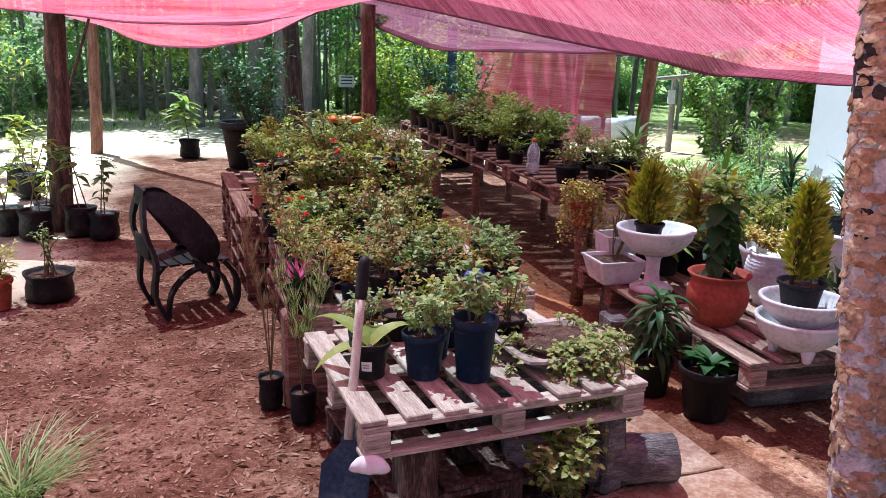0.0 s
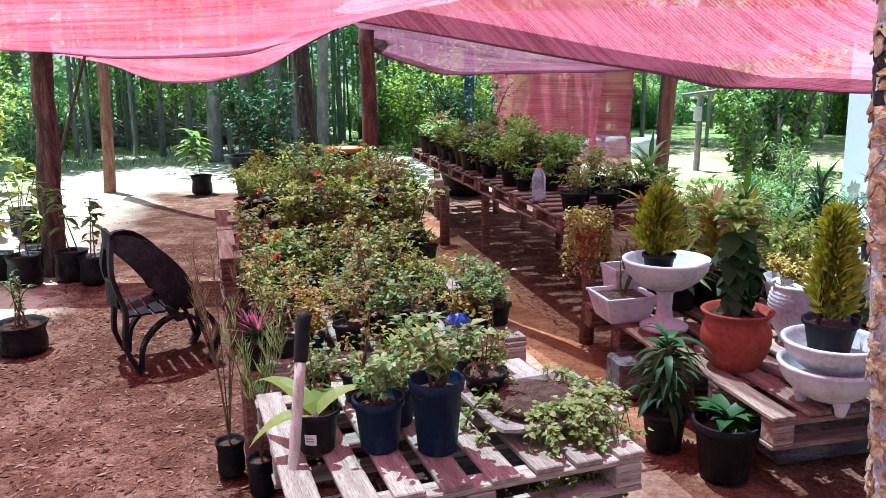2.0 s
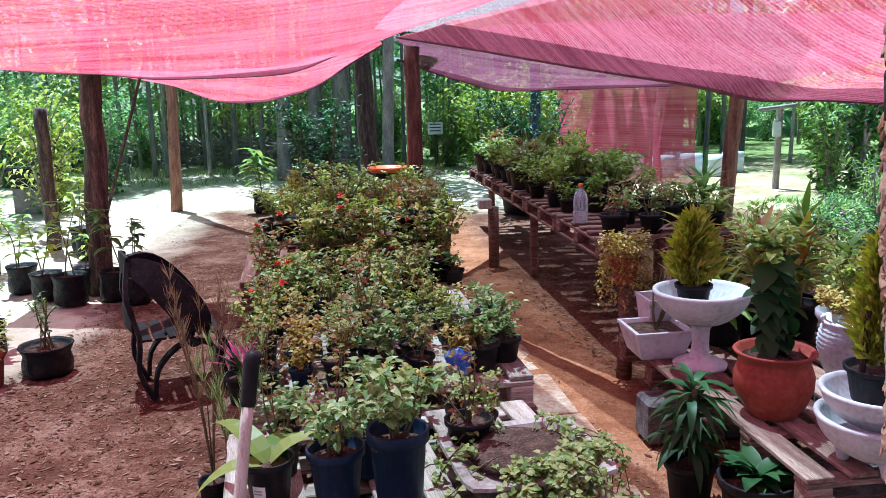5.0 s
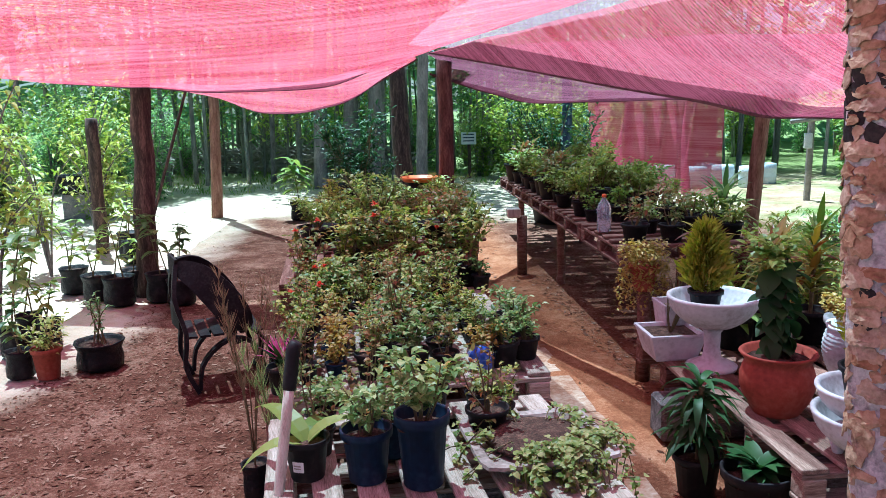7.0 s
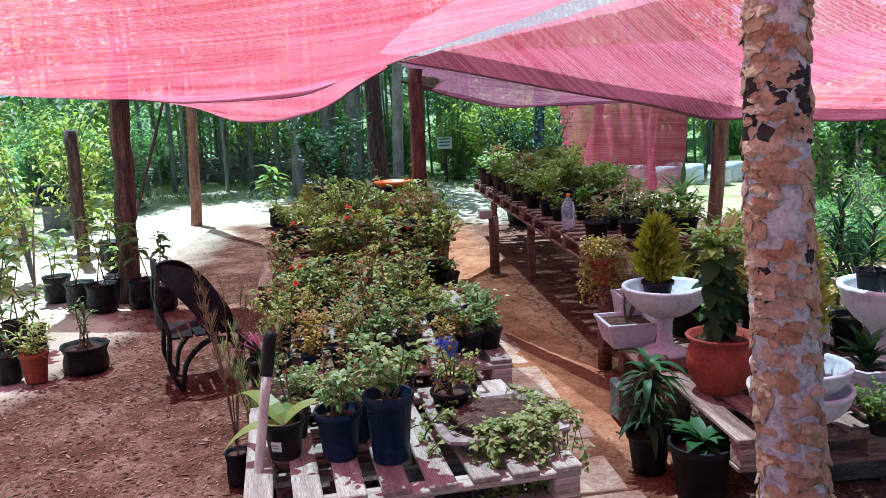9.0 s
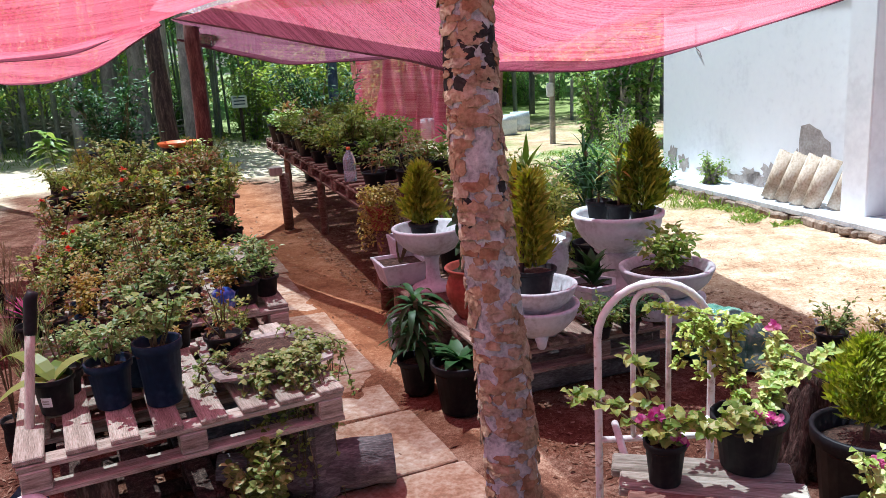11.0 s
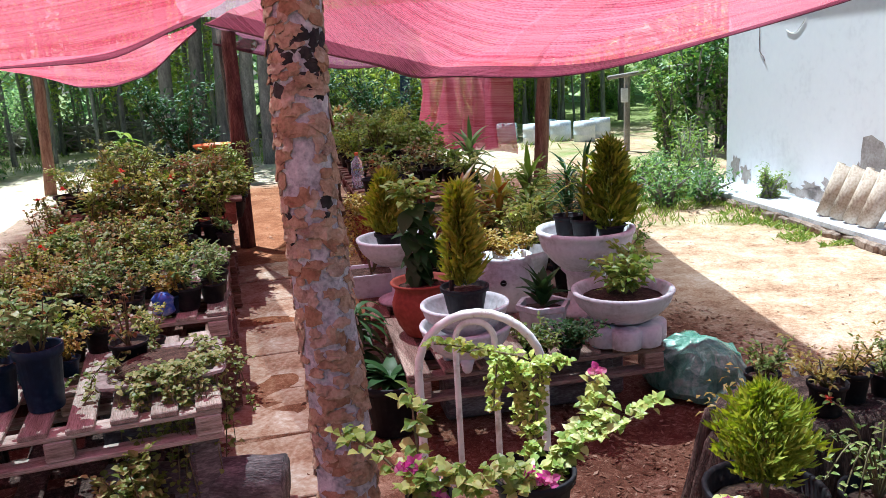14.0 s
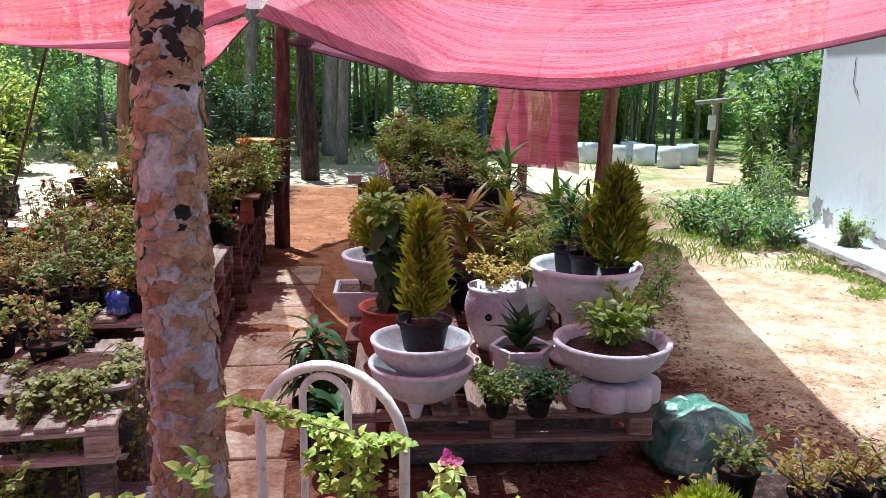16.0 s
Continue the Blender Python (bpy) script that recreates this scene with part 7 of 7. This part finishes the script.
def shrub_kind(seed, h, r, n, size, mat, label, narrow=0.42):
    def make(m):
        rg = random.Random(seed)
        ob = thing("shrub", label, "shrub", m, "woodland shrubs")
        gs, gl = Geo(), Geo()
        for k in range(10):
            a = rg.uniform(0, 6.28)
            tip = Vector((math.cos(a) * r * rg.uniform(0.2, 0.9), math.sin(a) * r * rg.uniform(0.2, 0.9), h * rg.uniform(0.5, 1.0)))
            c = curve([(rg.uniform(-0.1, 0.1), rg.uniform(-0.1, 0.1), 0), (tip.x * 0.4, tip.y * 0.4, tip.z * 0.6), tip], 7)
            gs.tube(c, [0.03 - 0.0035 * i for i in range(8)], 5)
            for _ in range(n // 10):
                i = rg.randrange(1, 8)
                p = c[i] + rnd_dir(rg) * r * 0.38 * rg.random() ** 0.5
                p.z = max(p.z, 0.05)
                gl.sprig(p, rnd_dir(rg, -0.6, 0.6), Vector((rg.uniform(-0.6, 0.6), rg.uniform(-0.6, 0.6), 1)), size * rg.uniform(0.6, 1.3), size * narrow * rg.uniform(0.7, 1.3), 0.12, 0.25)
        part("stem", gs, M_TRUNK, ob, "", True)
        part("foliage", gl, mat, ob, kind="stuff")
        return ob
    return make


rw = random.Random(500)
tall = [tree_kind(501, 8.5, 0.07, 1.5, 2.6, 1500, 0.17, L_WOODS, "slender woodland tree with a thin trunk", bare=True),
        tree_kind(502, 7.5, 0.055, 1.3, 1.6, 1400, 0.16, L_WOODS, "thin woodland tree with drooping leaves"),
        tree_kind(503, 9.5, 0.09, 1.8, 3.0, 1600, 0.18, L_WOODS, "tall woodland tree in half shade", bare=True),
        tree_kind(504, 6.5, 0.06, 1.3, 0.8, 1500, 0.15, L_SUNNY, "young sunlit tree at the wood's edge")]
spots = []
for i in range(120):
    a = radians(rw.uniform(-62, 48))
    d = rw.uniform(21, 33)
    spots.append((math.sin(a) * d + 0.8, math.cos(a) * d, 0))
for i in range(14):
    spots.append((rw.uniform(4.0, 12), rw.uniform(18, 24), 0))
for i in range(10):
    spots.append((rw.uniform(-16, -9), rw.uniform(10, 20), 0))
spread_out(tall, spots, rw, 0.8, 1.2)
low = [shrub_kind(511, 2.4, 1.2, 1500, 0.15, L_WOODS, "dense dark shrub at the wood's edge"),
       shrub_kind(512, 2.0, 1.1, 1500, 0.15, L_SUNNY, "sunlit yellow-green shrub near the woods"),
       shrub_kind(513, 1.5, 0.9, 1200, 0.17, L_WOODS, "low leafy undergrowth below the trees", 0.25),
       shrub_kind(514, 2.8, 1.3, 1600, 0.18, L_LIGHT, "tall bright shrub with broad leaves")]
spots = []
for i in range(95):
    a = radians(rw.uniform(-62, 46))
    d = rw.uniform(24.5, 31)
    spots.append((math.sin(a) * d + 0.8, math.cos(a) * d, 0))
spots += [(-1.8, 19.5, 0), (-0.4, 20.5, 0), (0.8, 19.5, 0), (-3.0, 21, 0), (0.2, 18.3, 0), (-11.5, 14, 0), (-10.0, 12.5, 0), (-9.0, 15.5, 0), (-12.5, 17, 0), (-9.9, 9.2, 0)]
spread_out(low, spots, rw, 0.75, 1.2)
# shrubs by the white building
near = [shrub_kind(521, 1.9, 0.5, 620, 0.15, L_SUNNY2, "tall broad-leaved shrub near the rail", 0.5),
        shrub_kind(522, 0.95, 0.36, 230, 0.22, L_LIGHT, "cane-like light green plants by the wall", 0.10),
        shrub_kind(523, 0.42, 0.42, 420, 0.08, L_SUNNY2, "low weeds near the white wall", 0.35)]
for kind, spots in zip(near, ([(4.6, 15.6, 0), (4.9, 14.9, 0), (5.6, 15.6, 0), (4.45, 14.6, 0)],
                              [(4.12, 11.35, 0), (4.3, 10.85, 0), (4.35, 12.4, 0)],
                              [(3.62, 9.8, 0), (3.75, 10.4, 0), (3.95, 10.9, 0), (4.08, 9.9, 0), (3.5, 11.4, 0), (3.3, 10.6, 0), (3.9, 12.6, 0), (4.1, 10.4, 0)])):
    spread_out([kind], spots, rw, 0.8, 1.2)
# bright trees behind the table, in full sun
bright = [shrub_kind(541, 2.7, 1.1, 2400, 0.15, L_SUNNY, "tall sunlit tree with yellow-green leaves", 0.5)]
spread_out(bright, [(-0.9, 19.3, 0), (0.3, 20.2, 0), (-2.0, 20.8, 0), (1.3, 19.6, 0), (-8.3, 12.9, 0)], rw, 0.8, 1.05)
dry = shrub_kind(525, 0.30, 0.26, 420, 0.05, L_YELLOW, "dry yellow weeds behind the stump", 0.3)
spread_out([dry], [(3.02, 3.62, 0), (3.32, 3.72, 0), (3.62, 3.6, 0), (3.85, 3.9, 0)], rw, 0.8, 1.2)
shrub_kind(524, 0.34, 0.2, 500, 0.06, L_LIGHT, "small weed growing at the foot of the wall", 0.4)(at(4.70, 9.45, 0.1))
# thick trunks beyond the benches
for i, (x, y, r) in enumerate(((-6.2, 18.0, 0.15), (-5.6, 18.4, 0.17), (-4.85, 18.0, 0.18), (-4.4, 18.3, 0.15), (-3.4, 16.5, 0.11))):
    ob = thing("tree", "thick dark tree beyond the sandy clearing", "tree", at(x, y, 0))
    part("trunk", Geo().tube(curve([(0, 0, -0.1), (0.1, 0, 2.5), (0.35, 0, 6.5)], 12), [r * (1.15 - 0.03 * k) for k in range(13)], 12, 0.05, i), M_TRUNK, ob, "", True)
    gl = Geo()
    rg = random.Random(600 + i)
    for _ in range(900):
        gl.sprig(Vector((0.3, 0, 6.2)) + rnd_dir(rg) * 2.2 * rg.random() ** 0.5, rnd_dir(rg, -0.7, 0.4), Vector((0, 0, 1)), rg.uniform(0.15, 0.3), rg.uniform(0.06, 0.12))
    part("crown", gl, L_WOODS, ob, kind="stuff")
rd_ = random.Random(7)
bushes = [rose_kind(611, 0.55, 0.35, 16, 14, 0.05, 0.016, L_DARK, M_BLACK, "dark feathery shrub in a large black pot", 0.2, 0.3)]
spread_out(bushes, [(-2.95, 11.7, 0.0), (-3.3, 12.1, 0.0), (-0.3, 12.9, 0.0)], rd_, 1.5, 1.7)
# far dense woods behind the first trees, with distance haze put into the pale leaf colour
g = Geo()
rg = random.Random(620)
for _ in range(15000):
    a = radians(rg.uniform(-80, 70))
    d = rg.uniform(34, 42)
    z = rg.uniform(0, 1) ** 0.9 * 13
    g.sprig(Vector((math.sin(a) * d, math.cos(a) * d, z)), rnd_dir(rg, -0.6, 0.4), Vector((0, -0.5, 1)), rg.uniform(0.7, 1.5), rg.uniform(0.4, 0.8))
solo("far_woods", g, L_HAZE, "dense distant green woods closing off the clearing, haze in the leaf colour", "woods", kind="stuff")
rg = random.Random(630)
# grass tufts
g = Geo()
for _ in range(9000):
    if rg.random() < 0.45:
        x, y = rg.uniform(2.6, 4.6), rg.uniform(8.6, 14)
    else:
        x, y = rg.uniform(-14, 3), rg.uniform(16.5, 24)
    if noise.noise((x * 0.8, y * 0.8, 5)) < -0.05:
        continue
    a = rg.uniform(0, 6.28)
    s = rg.uniform(0.05, 0.13) * (1.6 if y > 16 else 1)
    g.sprig(Vector((x, y, -0.01)), Vector((math.cos(a) * 0.6, math.sin(a) * 0.6, 1)), Vector((math.sin(a), math.cos(a), 0)), s, s * 0.16)
for _ in range(2600):
    s = rg.uniform(0.2, 3.6)
    x, y = 4.57 + 0.255 * s - rg.uniform(0.56, 1.1) * (0.8 + 0.2 * rg.random()), 10.94 - 0.967 * s
    if noise.noise((x * 2.5, y * 2.5, 15)) < 0.02:
        continue
    a = rg.uniform(0, 6.28)
    s = rg.uniform(0.03, 0.09)
    g.sprig(Vector((x, y, -0.01)), Vector((math.cos(a) * 0.9, math.sin(a) * 0.9, 0.8)), Vector((math.sin(a), math.cos(a), 0)), s, s * 0.3)
solo("grass", g, L_LIGHT, "thin green grass on sandy ground", "grass", kind="stuff")
# stones and rubble at the wood's edge
rg = random.Random(640)
rk = []
for k in range(3):
    q = Geo().lathe([(0.18, 0), (0.26, 0.06), (0.25, 0.16), (0.15, 0.24), (0.0001, 0.26)], 9, wob=0.10, seed=k)
    rk.append(q.mesh("rock", M_CONC))
for i in range(70):
    x, y = rg.uniform(-15.5, -7), rg.uniform(22.5, 25)
    b = new("rock", rk[i % 3])
    b.matrix_basis = at(x, y, rg.choice((0, 0, 0.15, 0.3)), rg.uniform(0, 6), rg.uniform(0.7, 1.7))
    tagged(b, "grey field stone in a long heap", "rock", "stone heap")
# heap of cut branches at the wood's edge
rg = random.Random(645)
g = Geo()
for i in range(420):
    x, y = rg.uniform(-14.5, -5.5), rg.uniform(21.8, 23.4)
    top = 0.75 * (1 - ((x + 10) / 5.2) ** 2 * 0.6)
    z = rg.uniform(0.03, max(top, 0.15))
    d = Vector((rg.uniform(-1, 1), rg.uniform(-0.5, 0.5), rg.uniform(-0.25, 0.5))).normalized() * rg.uniform(0.5, 1.3)
    p = Vector((x, y, z))
    q = p + d
    q.z = max(q.z, 0.03)
    g.tube([p, p.lerp(q, 0.5) + rnd_dir(rg) * 0.06, q], [rg.uniform(0.02, 0.045), 0.025, 0.012], 5)
solo("brush_heap", g, M_CONC, "long heap of grey cut branches at the edge of the woods", "brush heap", kind="stuff")
# slim trunks standing close together at the wood's edge
slim = [tree_kind(531, 6.5, 0.045, 0.8, 3.4, 260, 0.16, L_WOODS, "slim straight tree in a dense stand", bare=True),
        tree_kind(532, 7.0, 0.055, 0.8, 3.8, 260, 0.16, L_WOODS, "slim leaning tree in a dense stand", bare=True)]
spread_out(slim, [(rg.uniform(-12, 3.5), rg.uniform(21.0, 25.5), 0) for _ in range(100)], rg, 0.8, 1.2)
# small white sign in the trees
sg = thing("sign_board", "small white notice board on a post by the woods", "sign", at(-3.18, 20.5, 0))
part("post", Geo().box((0, 0, 0.45), (0.07, 0.07, 0.9), cut=0.01), M_POST, sg)
board_ = part("board", Geo().box((0, -0.05, 1.0), (0.38, 0.03, 0.30), cut=0.006), M_PAPER, sg, "white board")
for zz in (1.1, 1.02, 0.94):
    part("print", Geo().box((0, -0.068, zz), (0.28, 0.004, 0.028), cut=0.001), M_STEEL, board_, "dark unreadable line of print")
# rail with a meter box near the building
fr = thing("garden_rail", "rough pole rail on two posts", "rail", at(0, 0, 0))
part("post", Geo().tube([(3.84, 15.75, -0.05), (3.86, 15.75, 1.45)], 0.06, 8, 0.05), M_CONC, fr)
part("post", Geo().tube([(5.25, 15.7, -0.05), (5.25, 15.7, 1.6)], 0.08, 8, 0.05), M_CONC, fr)
part("rail", Geo().tube([(3.5, 15.7, 1.38), (4.5, 15.7, 1.49), (5.6, 15.65, 1.6)], 0.04, 7, 0.05), M_CONC, fr, "grey pole")
solo("meter_box", Geo().box((0, 0, 0), (0.13, 0.08, 0.26), cut=0.01), M_PAPER, "small white box hung on the rail post", "box", at(3.80, 15.66, 1.05))
# large pale blue-white sacks in the sun, modelled with a drum shape
for i, (x, y) in enumerate(((1.5, 18.6), (2.1, 18.0), (2.7, 18.5), (3.2, 18.1), (2.4, 19.2), (3.6, 18.9))):
    solo("water_drum", Geo().lathe([(0.28, 0), (0.30, 0.02), (0.30, 0.18), (0.31, 0.2), (0.30, 0.22), (0.30, 0.4), (0.31, 0.42), (0.30, 0.44), (0.29, 0.55), (0.2, 0.56)], 22), M_SACK, "pale blue sack standing in the sun, given a drum shape", "drum", at(x, y, 0, 0, 0.78), True, group="pale drums")
# leafy young trees beside the clearing
for tx, ty, sd, hh in ((-4.25, 5.9, 650, 2.3), (-5.6, 8.2, 651, 2.2), (-6.6, 10.4, 652, 2.4)):
    hb = thing("tree", "leafy young tree with thin drooping branches", "tree", at(tx, ty, 0))
    rg = random.Random(sd)
    gs, gl = Geo(), Geo()
    for k in range(14):
        e = Vector((rg.uniform(-0.7, 0.6), rg.uniform(-0.5, 0.5), hh * rg.uniform(0.35, 1.0)))
        cc = curve([(0, 0, 0), (e.x * 0.3, e.y * 0.3, e.z * 0.7), e], 10)
        part("branch" if k else "trunk", Geo().tube(cc, [0.016 - 0.0013 * i for i in range(11)], 5), M_TRUNK, hb, "", True)
        for p in cc[4:]:
            for _ in range(5):
                d = rnd_dir(rg, -0.6, 0.4)
                gl.leaf(p + rnd_dir(rg) * 0.12, d, Vector((0, 0, 1)), rg.uniform(0.08, 0.15), rg.uniform(0.03, 0.055), 0.12, 0.3)
    part("crown", gl, L_SUNNY, hb, kind="stuff")
# dark tub standing on the clearing
solo("water_tub", Geo().lathe([(0.4, 0), (0.42, 0.02), (0.48, 0.3), (0.5, 0.31), (0.49, 0.33), (0.45, 0.31), (0.4, 0.1)], 26), M_BLACK, "wide dark plastic tub standing in the clearing", "tub", at(-8.7, 13.0, 0.45), True)
support("block", -8.7, 13.0, 0, 0.45, 0.6, 0.6, 0.3, "grey block under a dark tub", 14, M_CONC)
